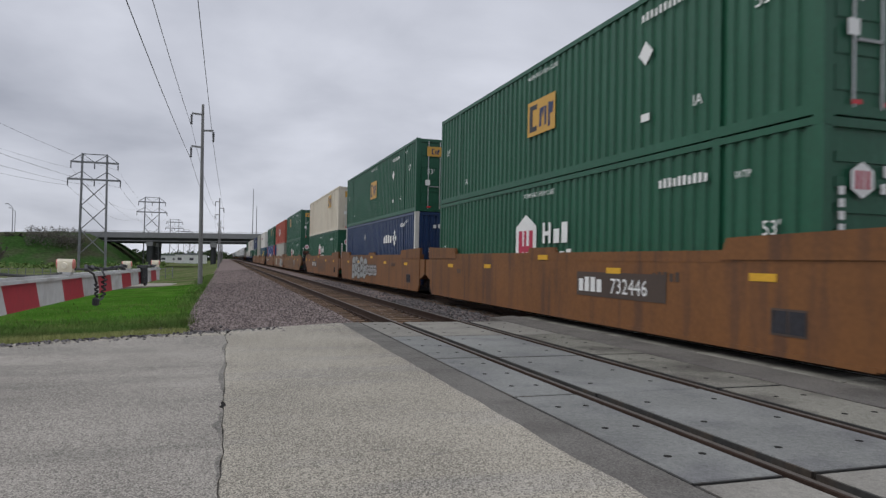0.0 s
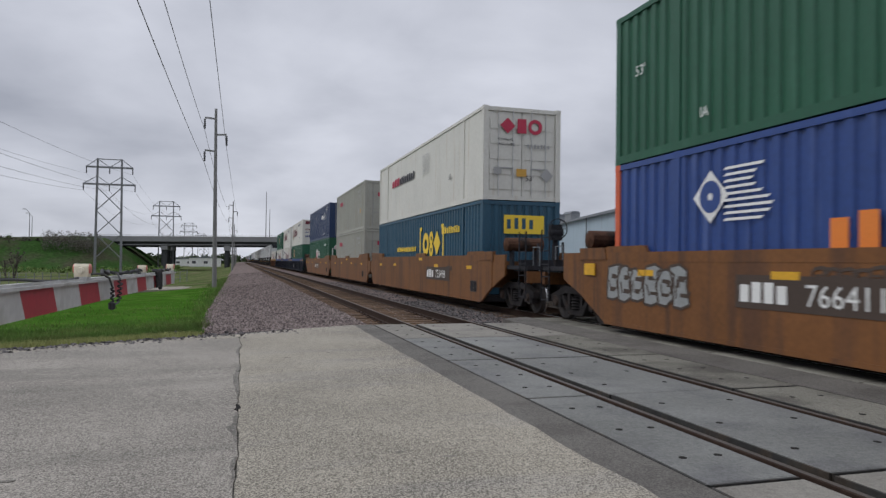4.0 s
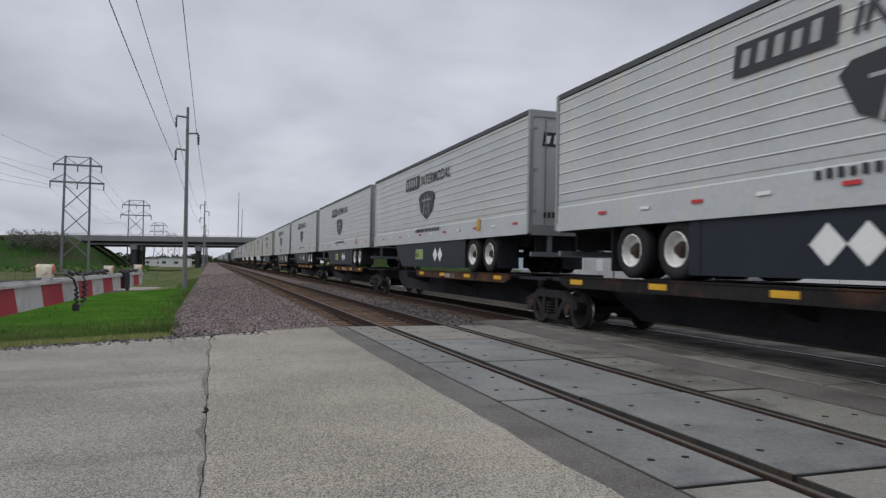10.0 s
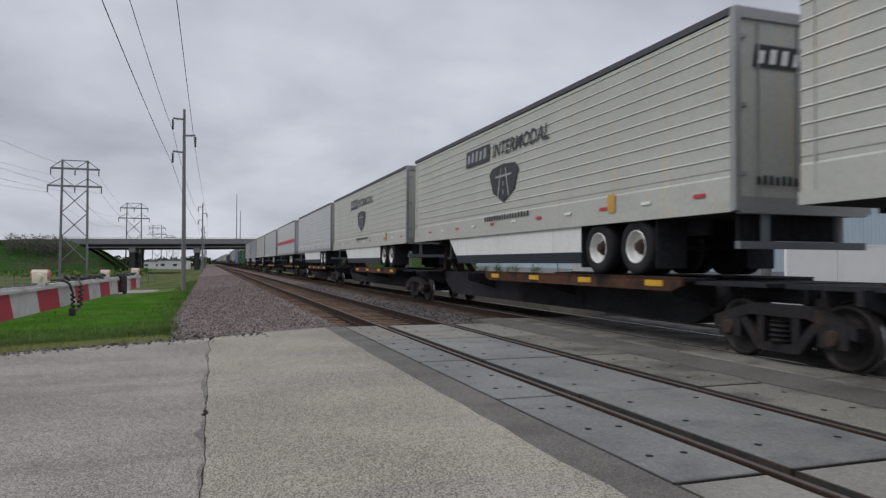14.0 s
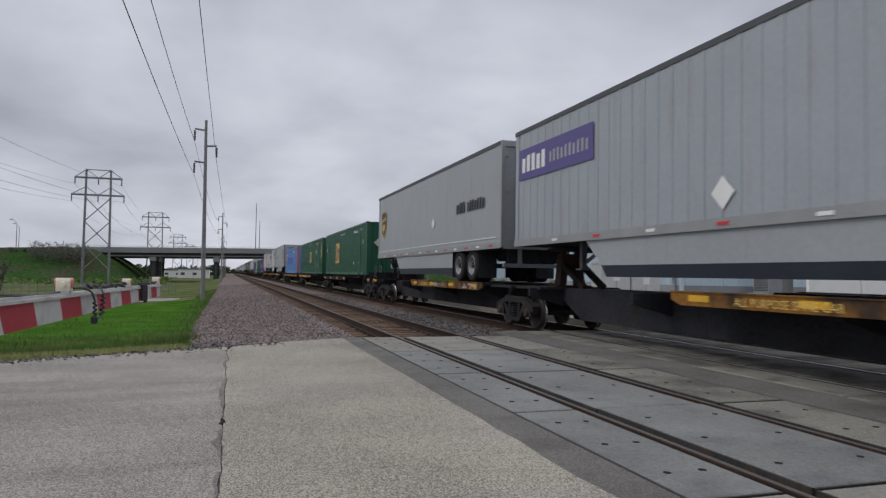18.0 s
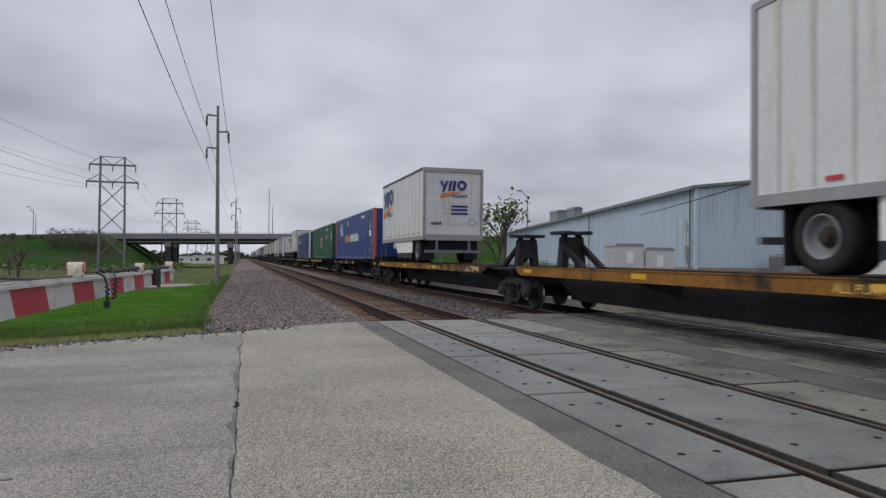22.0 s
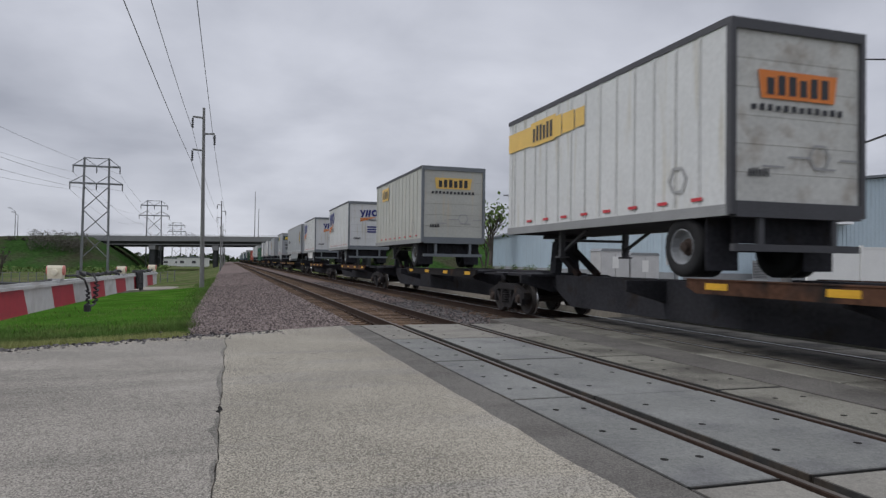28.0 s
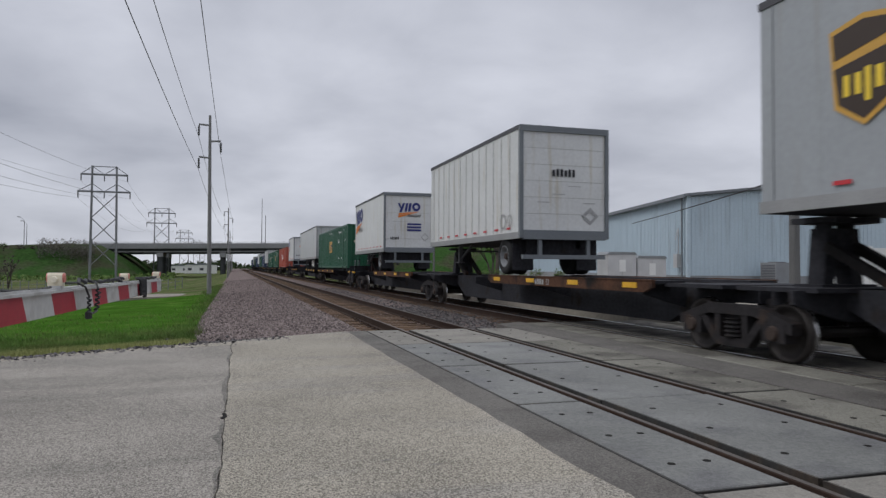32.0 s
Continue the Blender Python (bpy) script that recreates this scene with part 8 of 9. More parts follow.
def red_bars(o, hl, hw, H):
    """White box with a row of red and black letter shapes."""
    decal(o, "logo_mark", bars(-5.0, 1.62, 1.6, 0.36, 3, 0.82, 0.1), LOGO_RED, "side", hw)
    decal(o, "logo_mark", bars(-3.35, 1.62, 2.8, 0.34, 8, 0.74, 0.05), LOGO_BLACK, "side", hw)
    decal(o, "logo_mark", [diamond(-0.5, 2.32, 0.25), rect(-0.18, 2.1, 0.30, 0.45)] + ring(0.42, 2.32, 0.13, 0.24, 14), LOGO_RED, "front", hl, "row of red letter shapes")
    letters(o, "53'", 0.24, 0.1, 0.62, LOGO_BLACK, "front", hl)
    letters(o, "WARNING", 0.11, -0.85, 1.85, LOGO_BLACK, "front", hl)
    letters(o, "HIGH CUBE", 0.11, -0.85, 1.70, LOGO_BLACK, "front", hl)
    decal(o, "notice", [rect(-0.2, 0.75, 0.34, 0.24)], GOLD, "front", hl)
    decal(o, "notice", [rect(-0.95, 0.8, 0.25, 0.22), diamond(0.82, 0.82, 0.22)] + bars(0.15, 1.65, 0.8, 0.13, 7), LOGO_GREY, "front", hl)
    for i in range(8):
        decal(o, "dent_streak", [rect(0.8 + 0.14 * i, H * 0.55, 0.05, 0.8)], LOGO_GREY, "side", hw)
    letters(o, "IA", 0.30, hl - 3.6, H * 0.34, LOGO_BLACK, "side", hw)


def yellow_bracket(o, hl, hw, H):
    """Yellow bracketed letter shapes on teal."""
    u = 0.5
    v = 1.02
    decal(o, "logo", [rect(u, v, 0.14, 1.35), rect(u, v, 0.34, 0.14), rect(u, v + 1.21, 0.34, 0.14), rect(u + 3.3, v, 0.14, 1.35), rect(u + 3.1, v, 0.34, 0.14), rect(u + 3.1, v + 1.21, 0.34, 0.14)] + ring(u + 0.95, v + 0.66, 0.20, 0.46, 14) + ring(u + 1.75, v + 0.88, 0.09, 0.27, 10) + ring(u + 1.75, v + 0.42, 0.09, 0.27, 10)
          + [diamond(u + 2.55, v + 0.67, 0.46)], LOGO_YELLOW, "side", hw, "yellow bracketed letter shapes")
    decal(o, "logo_mark", bars(-3.65, 1.42, 3.6, 0.2, 14, 0.7), LOGO_YELLOW, "side", hw)
    decal(o, "serial", bars(hl - 4.4, 2.0, 2.2, 0.24, 10), LOGO_YELLOW, "side", hw)
    decal(o, "logo", [rect(-0.6, 1.88, 1.35, 0.58)], LOGO_YELLOW, "front", hl)
    decal(o, "logo_mark", bars(-0.5, 2.03, 1.0, 0.34, 4, 0.5), TEAL, "front", hl + 0.004)


def crest(o, u, v, k, face, out):
    """A coat of arms: blue shield, gold beast on top, dark red mantling and gold beasts on both sides."""
    def q(pts, m=1):
        return [(u + m * x * k, v + y * k) for x, y in pts]
    decal(o, "crest_figure", [q([(0.34, 0.30), (0.62, 0.18), (0.70, 0.55), (0.62, 0.85), (0.74, 1.15), (0.66, 1.42), (0.56, 1.10), (0.40, 0.92)], m) for m in (-1, 1)] + ring(u, v + 0.72 * k, 0.30 * k, 0.47 * k, 12, 12, 168), LOGO_WINE, face, out, "painted coat of arms in blue, gold and dark red")
    decal(o, "crest_gold", [q([(0.38, -0.18), (0.58, -0.22), (0.66, 0.10), (0.52, 0.42), (0.40, 0.55)], m) for m in (-1, 1)] + [q([(-0.16, 1.20), (-0.24, 1.40), (-0.12, 1.55), (-0.20, 1.75), (-0.02, 1.92), (0.16, 1.80), (0.14, 1.58), (0.24, 1.44), (0.18, 1.22)]), q([(-0.42, 0.50), (0.42, 0.50), (0.36, 0.66), (-0.36, 0.66)])], GOLD, face, out + 0.004)
    decal(o, "crest_shield", [q([(-0.36, 0.18), (-0.20, -0.22), (0.0, -0.30), (0.20, -0.22), (0.36, 0.18), (0.36, 0.50), (-0.36, 0.50)])], LOGO_BLUE, face, out + 0.005)
    decal(o, "crest_beast", [q([(-0.22, y), (0.18, y - 0.02), (0.24, y + 0.12), (0.05, y + 0.08), (-0.20, y + 0.14)]) for y in (0.30, 0.10, -0.10)], GOLD, face, out + 0.009)
    decal(o, "crest_helmet", [q([(-0.13, 0.78), (0.12, 0.74), (0.16, 1.0), (0.0, 1.10), (-0.15, 1.0)])], LOGO_GREY, face, out + 0.006)


def gothic(o, hl, hw, H, u, v, k):
    """A wine-red row of broken black-letter strokes, unread: thick stems with slanted feet and heads."""
    polys, x = [], u
    for w, h, arms in ((0.40, 0.64, 2), (0.09, 0.10, 0), (0.42, 0.64, 3), (0.09, 0.10, 0), (0.44, 0.66, 4), (0.38, 0.44, 1), (0.32, 0.46, 2), (0.16, 0.74, 0), (0.34, 0.44, 3), (0.38, 0.44, 1), (0.38, 0.80, 2)):
        W, hh, s = w * k, h * k, 0.055 * k

        def stem(x0, x1, top):
            return [(x0, v + s), (x0 + (x1 - x0) * 0.5, v - 0.02 * k), (x1, v + s), (x1, v + top - s), (x0 + (x1 - x0) * 0.4, v + top + s * 0.5), (x0 - s * 0.5, v + top - s)]
        if w < 0.1:
            polys.append([(x, v), (x + W * 0.5, v - 0.03 * k), (x + W, v + 0.04 * k), (x + W * 0.5, v + 0.1 * k)])
        elif w < 0.2:
            polys.append(stem(x, x + W * 0.75, hh))
        else:
            polys += [stem(x, x + W * 0.36, hh), stem(x + W * 0.56, x + W * 0.92, min(hh, 0.46 * k) if arms == 4 else hh * (0.95 if arms != 2 else 0.8))]
            low = v + hh * 0.48
            if arms in (2, 4):
                polys += [[(x + W * 0.1, v + 0.005), (x + W * 0.9, v - 0.01), (x + W, v + 0.12 * k), (x + W * 0.3, v + 0.10 * k)]]
            if arms in (1, 2, 3, 4):
                polys += [[(x + W * 0.2, v + hh - 0.11 * k), (x + W * 0.85, v + hh - 0.13 * k), (x + W * 0.98, v + hh + 0.01), (x + W * 0.3, v + hh + 0.015)]]
            if arms in (3, 4):
                polys += [[(x + W * 0.2, low), (x + W * 0.8, low - 0.03), (x + W * 0.8, low + 0.07 * k), (x + W * 0.2, low + 0.06 * k)]]
        x += W + 0.025 * k
    decal(o, "logo_mark", polys, LOGO_WINE, "side", hw, "row of wine-red black-letter shapes")


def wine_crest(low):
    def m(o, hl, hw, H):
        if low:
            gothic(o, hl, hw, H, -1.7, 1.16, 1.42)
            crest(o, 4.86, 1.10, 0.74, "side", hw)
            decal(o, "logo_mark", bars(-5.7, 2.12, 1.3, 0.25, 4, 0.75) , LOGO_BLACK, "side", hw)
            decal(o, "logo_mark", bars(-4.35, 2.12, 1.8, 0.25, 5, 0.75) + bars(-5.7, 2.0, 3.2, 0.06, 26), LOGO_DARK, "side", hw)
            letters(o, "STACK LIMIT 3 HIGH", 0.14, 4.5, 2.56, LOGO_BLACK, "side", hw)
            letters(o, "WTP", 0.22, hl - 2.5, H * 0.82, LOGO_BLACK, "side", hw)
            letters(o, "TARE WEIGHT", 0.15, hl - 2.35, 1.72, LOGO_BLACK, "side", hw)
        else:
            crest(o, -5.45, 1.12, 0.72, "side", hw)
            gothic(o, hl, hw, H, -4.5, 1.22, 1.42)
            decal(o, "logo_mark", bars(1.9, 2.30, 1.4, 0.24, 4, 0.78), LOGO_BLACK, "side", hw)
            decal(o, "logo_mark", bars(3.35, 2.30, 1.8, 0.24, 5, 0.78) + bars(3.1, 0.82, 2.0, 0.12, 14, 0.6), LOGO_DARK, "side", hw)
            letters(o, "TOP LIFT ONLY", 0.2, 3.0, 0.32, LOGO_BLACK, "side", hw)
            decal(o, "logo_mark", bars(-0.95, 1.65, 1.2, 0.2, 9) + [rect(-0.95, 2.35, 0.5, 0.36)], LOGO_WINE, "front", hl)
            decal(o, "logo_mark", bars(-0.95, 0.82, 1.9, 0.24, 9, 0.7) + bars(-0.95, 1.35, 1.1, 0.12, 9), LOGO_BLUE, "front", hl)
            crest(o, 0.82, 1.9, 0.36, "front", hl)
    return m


def blue_patch(o, hl, hw, H):
    decal(o, "repainted_patch", [rect(-3.33, 1.12, 6.0, 0.72, 0.0)], PATCH_BLUE, "side", hw, "darker blue repainted patch")
    decal(o, "logo", [rect(-5.9, 1.54, 1.25, 0.8)], LOGO_YELLOW, "side", hw)
    decal(o, "logo_mark", [rect(-5.75, 1.64, 0.16, 0.6), rect(-5.6, 1.64, 0.18, 0.1), rect(-5.6, 1.9, 0.12, 0.1), rect(-5.3, 1.72, 0.12, 0.44), rect(-5.12, 1.72, 0.1, 0.44), rect(-4.92, 1.64, 0.12, 0.56)], LOGO_DARK, "side", hw + 0.004)
    decal(o, "serial", bars(hl - 5.0, H * 0.80, 1.6, 0.2, 10), LOGO_WHITE, "side", hw)
    letters(o, "0A", 0.28, 5.15, 0.42, LOGO_WHITE, "side", hw)
    letters(o, "53", 0.5, hl - 1.5, H * 0.66, LOGO_WHITE, "side", hw)
    letters(o, "53", 0.46, 0.1, H * 0.66, LOGO_WHITE, "front", hl)
    decal(o, "notice", [rect(0.1, H * 0.44, 0.7, 0.36), rect(0.1, H * 0.2, 0.7, 0.3)] + bars(0.1, H * 0.8, 0.9, 0.14, 7), LOGO_WHITE, "front", hl)


def white_band_rule(o, hl, hw, H):
    decal(o, "yellow_strip", [rect(hl - 0.42, H * 0.45, 0.16, 1.15)], LOGO_YELLOW, "side", hw)


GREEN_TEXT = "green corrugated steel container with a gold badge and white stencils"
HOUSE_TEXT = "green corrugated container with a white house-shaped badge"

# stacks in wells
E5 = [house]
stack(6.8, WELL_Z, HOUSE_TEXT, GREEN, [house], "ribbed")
stack(6.8, TOP_Z, GREEN_TEXT, GREEN, [gold, gold_end(True)], "doors")
stack(26.25, WELL_Z, "navy blue corrugated container with white diamonds and white posts", NAVY, [pale_diamond], "plain", posts=CWHITE)
stack(26.25, TOP_Z, GREEN_TEXT, GREEN, [gold, gold_end(True)], "doors")
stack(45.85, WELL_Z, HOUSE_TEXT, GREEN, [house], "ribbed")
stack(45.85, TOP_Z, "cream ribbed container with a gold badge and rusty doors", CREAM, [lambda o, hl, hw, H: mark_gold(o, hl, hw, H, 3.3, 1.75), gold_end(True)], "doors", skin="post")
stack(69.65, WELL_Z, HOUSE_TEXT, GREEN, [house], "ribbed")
stack(69.65, TOP_Z, GREEN_TEXT, GREEN, [gold_at(-3.9, 1.62), gold_end(True)], "doors")
stack(89.2, WELL_Z, "pale grey weathered container with red letter shapes", GREYBEIGE, [plain_marks(LOGO_GREY, LOGO_RED)], "doors", L=13.72, skin="flat")
stack(88.9, TOP_Z, "coral red corrugated container with a white six-sided badge", CORAL, [red_house], "plain")
stack(109.0, WELL_Z, "bright blue corrugated container with orange corner posts", BLUE, [train_globe], "plain", posts=ORANGE_POST)
stack(109.0, TOP_Z, GREEN_TEXT, GREEN, [gold_at(2.0, 1.6), gold_end(False), white_band_rule], "plain")
stack(132.9, WELL_Z, "teal corrugated container with yellow bracketed letter shapes", TEAL, [yellow_bracket], "plain")
stack(132.9, TOP_Z, "white smooth-sided container with red letter shapes on its doors", CWHITE, [red_bars], "doors", skin="flat")
stack(153.6, WELL_Z, "pale grey forty-foot container with red letter shapes", GREYBEIGE, [plain_marks(LOGO_GREY, LOGO_RED)], "doors", L=12.19)
stack(153.6, TOP_Z, "pale grey forty-foot container with red letter shapes", GREYBEIGE, [plain_marks(LOGO_GREY, LOGO_RED)], "doors", L=12.19)
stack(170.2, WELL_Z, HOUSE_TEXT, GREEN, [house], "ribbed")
stack(170.2, TOP_Z, "dark navy corrugated container with white diamonds", NAVY, [pale_diamond], "doors")
stack(195.3, WELL_Z, GREEN_TEXT, GREEN, [gold_at(-4.6, 1.42, 1.6, 0.95)], "plain")
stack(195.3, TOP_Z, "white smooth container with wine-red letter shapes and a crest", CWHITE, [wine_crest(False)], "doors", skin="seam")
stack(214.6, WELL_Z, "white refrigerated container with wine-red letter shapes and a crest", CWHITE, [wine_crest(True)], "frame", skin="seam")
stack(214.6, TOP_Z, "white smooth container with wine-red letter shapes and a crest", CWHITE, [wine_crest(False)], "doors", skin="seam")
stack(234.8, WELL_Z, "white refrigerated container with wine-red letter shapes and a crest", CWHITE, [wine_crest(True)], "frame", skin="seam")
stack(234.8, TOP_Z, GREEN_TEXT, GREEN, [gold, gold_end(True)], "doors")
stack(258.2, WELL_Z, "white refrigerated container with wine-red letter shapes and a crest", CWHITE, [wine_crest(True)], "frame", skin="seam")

SILVER_PIECE = [(-5.4, 0.24, 4.2, 1.28, SPRAY_GREY), (-1.2, 0.5, 2.6, 0.62, LOGO_GREY)]
TEAL_PIECE = [(-5.0, 0.35, 2.8, 0.98, SPRAY_CREAM), (2.65, 0.16, 3.4, 1.22, SPRAY_TEAL), (0.7, 0.22, 1.95, 1.14, SPRAY_PINK), (6.05, 0.22, 1.2, 1.14, SPRAY_PINK)]
BROWN_TEXT = "orange-brown steel well car with grimy sides"
well_car(BROWN_TEXT, 4.9, 24.4, "n", "a", number="732446", num_u=1.78, num_v=0.68, seed=1)
well_car("orange-brown well car sprayed with silver graffiti", 24.4, 43.9, "n", "a", spraying=SILVER_PIECE, seed=2)
well_car("orange-brown well car with dark graffiti outlines", 43.9, 65.7, "n", "c", number="732446", num_u=-3.6, spraying=[(0.4, 0.35, 3.6, 0.95, SPRAY_DARK)], seed=3)
well_car("tan well car covered in dark graffiti", 65.7, 87.5, "c", "a", paint=WELL_TAN, spraying=[(-6.0, 0.25, 8.5, 0.95, SPRAY_FAINT), (1.2, 0.6, 1.5, 0.6, SPRAY_GREY)], seed=4)
well_car("orange-brown well car with pale teal graffiti", 87.5, 106.9, "n", "a", spraying=TEAL_PIECE, seed=5)
well_car("orange-brown well car with faint silver graffiti", 106.9, 129.0, "n", "c", number="766411", num_u=-3.6, num_v=0.72, spraying=[(-7.3, 0.62, 2.6, 0.72, SPRAY_GREY), (-2.2, 1.0, 4.2, 0.34, SPRAY_DARK)], seed=6)
well_car(BROWN_TEXT, 129.0, 151.0, "c", "a", number="723498", num_u=1.05, num_v=0.68, seed=7)
well_car(BROWN_TEXT, 151.0, 168.4, "n", "a", seed=8)
well_car(BROWN_TEXT, 168.4, 190.8, "n", "c", number="723498", seed=9)
DARK_TEXT = "black ribbed well car with a dark blue top sill"
for a, b, f, r, num in ((190.8, 213.0, "c", "a", "888861"), (213.0, 232.8, "n", "a", ""), (232.8, 254.4, "n", "c", "888861")):
    well_car(DARK_TEXT, a, b, f, r, paint=WELL_BLACK, sill=WELL_BLUE, ribs=True, number=num, num_u=-7.2, num_v=0.42, seed=int(a))
well_car("rusty brown ribbed well car with a yellow top sill", 254.4, 277.4, "c", "c", paint=WELL_RUST, sill=WELL_GOLD, ribs=True, seed=12, fleet=True)


# trailers and single containers on spine cars
def ride(s, label, paint, marks=(), L=16.15, **more):
    """A trailer whose front end on the train lies at s."""
    o, hl, hw, z0, z1 = trailer(label, paint, L=L, **more)
    for m in marks:
        m(o, hl, hw, z0, z1)
    return aboard(o, s + L / 2, DECK_Z)


def shield(o, hl, hw, z0, z1):
    """Black bars over a dark shield with a pale road in it, high on the near side."""
    u = -2.75
    decal(o, "logo_mark", [rect(u, 2.95, 1.75, 0.46, 0.06)], LOGO_BLACK, "side", hw, "slanted black letter shapes")
    decal(o, "logo_mark", bars(u + 0.16, 3.06, 1.5, 0.28, 5, 0.5, 0.05), LOGO_GREY, "side", hw + 0.004)
    letters(o, "INTERMODAL", 0.50, u + 1.95, 2.99, LOGO_BLACK, "side", hw, lean=0.25, bold=0.006, wide=1.04)
    c, v, k = -0.05, 1.76, 0.76
    decal(o, "logo", [[(c, v), (c + 0.66, v + 0.36 * k), (c + 0.92, v + 1.02 * k), (c + 0.74, v + 1.22 * k), (c, v + 1.30 * k), (c - 0.74, v + 1.22 * k), (c - 0.92, v + 1.02 * k), (c - 0.66, v + 0.36 * k)]], LOGO_BLACK, "side", hw, "dark shield with a pale road")
    decal(o, "logo_mark", [[(c - 0.38, v + 0.20 * k), (c - 0.31, v + 0.17 * k), (c - 0.12, v + 1.15 * k), (c - 0.16, v + 1.15 * k)], [(c + 0.38, v + 0.20 * k), (c + 0.31, v + 0.17 * k), (c + 0.12, v + 1.15 * k), (c + 0.16, v + 1.15 * k)], rect(c - 0.025, v + 0.25 * k, 0.05, 0.18 * k), rect(c - 0.02, v + 0.55 * k, 0.04, 0.16 * k), rect(c - 0.5, v + 0.86 * k, 1.0, 0.05)], LOGO_GREY, "side", hw + 0.004)
    decal(o, "web_line", bars(-1.3, 1.32, 2.8, 0.13, 17, 0.55), LOGO_BLACK, "side", hw)
    decal(o, "notice", [rect(u + 7.57, z0 + 0.20, 0.25, 0.34)], GOLD, "side", hw)
    decal(o, "unit_number", bars(-0.9, z0 + 0.4, 0.8, 0.14, 7), LOGO_BLACK, "front", hl + 0.05)


def shield_end(o, hl, hw, z0, z1):
    decal(o, "logo_mark", [rect(-0.95, z1 - 0.85, 1.25, 0.34, 0.05)], LOGO_BLACK, "front", hl + 0.03)
    decal(o, "logo_mark", bars(-0.88, z1 - 0.79, 1.1, 0.22, 5, 0.55, 0.04), LOGO_WHITE, "front", hl + 0.034)


def skirt_diamonds(o, hl, hw, z0, z1):
    decal(o, "skirt_badge", [diamond(0.9, 0.52, 0.24), diamond(1.42, 0.52, 0.24)], LOGO_WHITE, "side", 1.245)
    decal(o, "skirt_badge", [rect(-1.42, 0.36, 0.94, 0.36, 0.02)], LOGO_GREY, "side", 1.245)
    decal(o, "skirt_badge", [rect(-1.38, 0.39, 0.86, 0.30, 0.02)], ECO_GREEN, "side", 1.249, "green label")
    letters(o, "eco", 0.27, -1.33, 0.46, SKIRT, "side", 1.253, bold=0.006)


def skirt_pair(o, hl, hw, z0, z1):
    decal(o, "skirt_badge", [diamond(-1.15, 0.52, 0.27), diamond(-0.6, 0.52, 0.27)], LOGO_WHITE, "side", 1.245)


def skirt_placard(o, hl, hw, z0, z1):
    decal(o, "placard", [diamond(-0.9, 0.70, 0.2), diamond(0.1, 0.70, 0.17)], LOGO_GREY, "side", 1.245)


def skirt_bars(o, hl, hw, z0, z1):
    decal(o, "chalk_writing", ring(1.1, 0.62, 0.06, 0.085, 8) + ring(1.32, 0.58, 0.05, 0.07, 7) + [rect(1.2 + 0.17 * i, 0.53 + 0.03 * (i % 2), 0.03, 0.16, 0.05 - 0.1 * (i % 2)) for i in range(1, 6)] + [rect(1.6, 0.66, 0.2, 0.025)], LOGO_GREY, "side", 1.245)


def nose_back(o):
    """Whether a trailer rides doors foremost."""
    return "nose foremost" not in o["label"]


def blue_swoosh(o, hl, hw, z0, z1):
    """Slanted dark blue letter shapes over an orange wedge, on side and end."""
    def mark(u, v, k, face, out):
        decal(o, "logo", [[(u, v + 1.0 * k), (u + 0.2 * k, v + 1.0 * k), (u + 0.36 * k, v + 0.66 * k), (u + 0.27 * k, v + 0.5 * k)], [(u + 0.50 * k, v + 1.0 * k), (u + 0.72 * k, v + 1.0 * k), (u + 0.38 * k, v + 0.18 * k), (u + 0.16 * k, v + 0.16 * k)],
                          rect(u + 0.66 * k, v + 0.22 * k, 0.22 * k, 0.80 * k, 0.14 * k), rect(u + 0.98 * k, v + 0.24 * k, 0.24 * k, 0.78 * k, 0.12 * k)] + ring(u + 1.78 * k, v + 0.68 * k, 0.18 * k, 0.40 * k, 14), LOGO_BLUE, face, out, "slanted dark blue letter shapes")
        decal(o, "logo_mark", [[(u + 0.06 * k, v - 0.36 * k), (u + 0.08 * k, v - 0.16 * k), (u + 2.05 * k, v + 0.24 * k)], [(u + 0.09 * k, v - 0.12 * k), (u + 0.12 * k, v + 0.06 * k), (u + 2.05 * k, v + 0.26 * k)]], LOGO_ORANGE, face, out)
        letters(o, "FREIGHT", 0.33 * k, u + 0.92 * k, v - 0.26 * k, LOGO_BLACK, face, out, lean=0.22, bold=0.004)
    mark(-3.85 if nose_back(o) else 1.5, 2.5, 1.02, "side", hw)
    mark(-0.6, 2.85, 0.54, "front", hl + 0.035)
    decal(o, "notice", [rect(-0.1, z0 + 1.35, 0.72, 0.09), rect(-0.1, z0 + 1.2, 0.72, 0.09), rect(-0.1, z0 + 1.05, 0.72, 0.09)], LOGO_BLUE, "front", hl + 0.035)
    decal(o, "unit_number", bars(-0.95, z0 + 0.62, 0.45, 0.13, 6), LOGO_BLACK, "front", hl + 0.035)
    decal(o, "placard", ring(0.82, z0 + 0.75, 0.17, 0.21, 4), LOGO_GREY, "front", hl + 0.035)


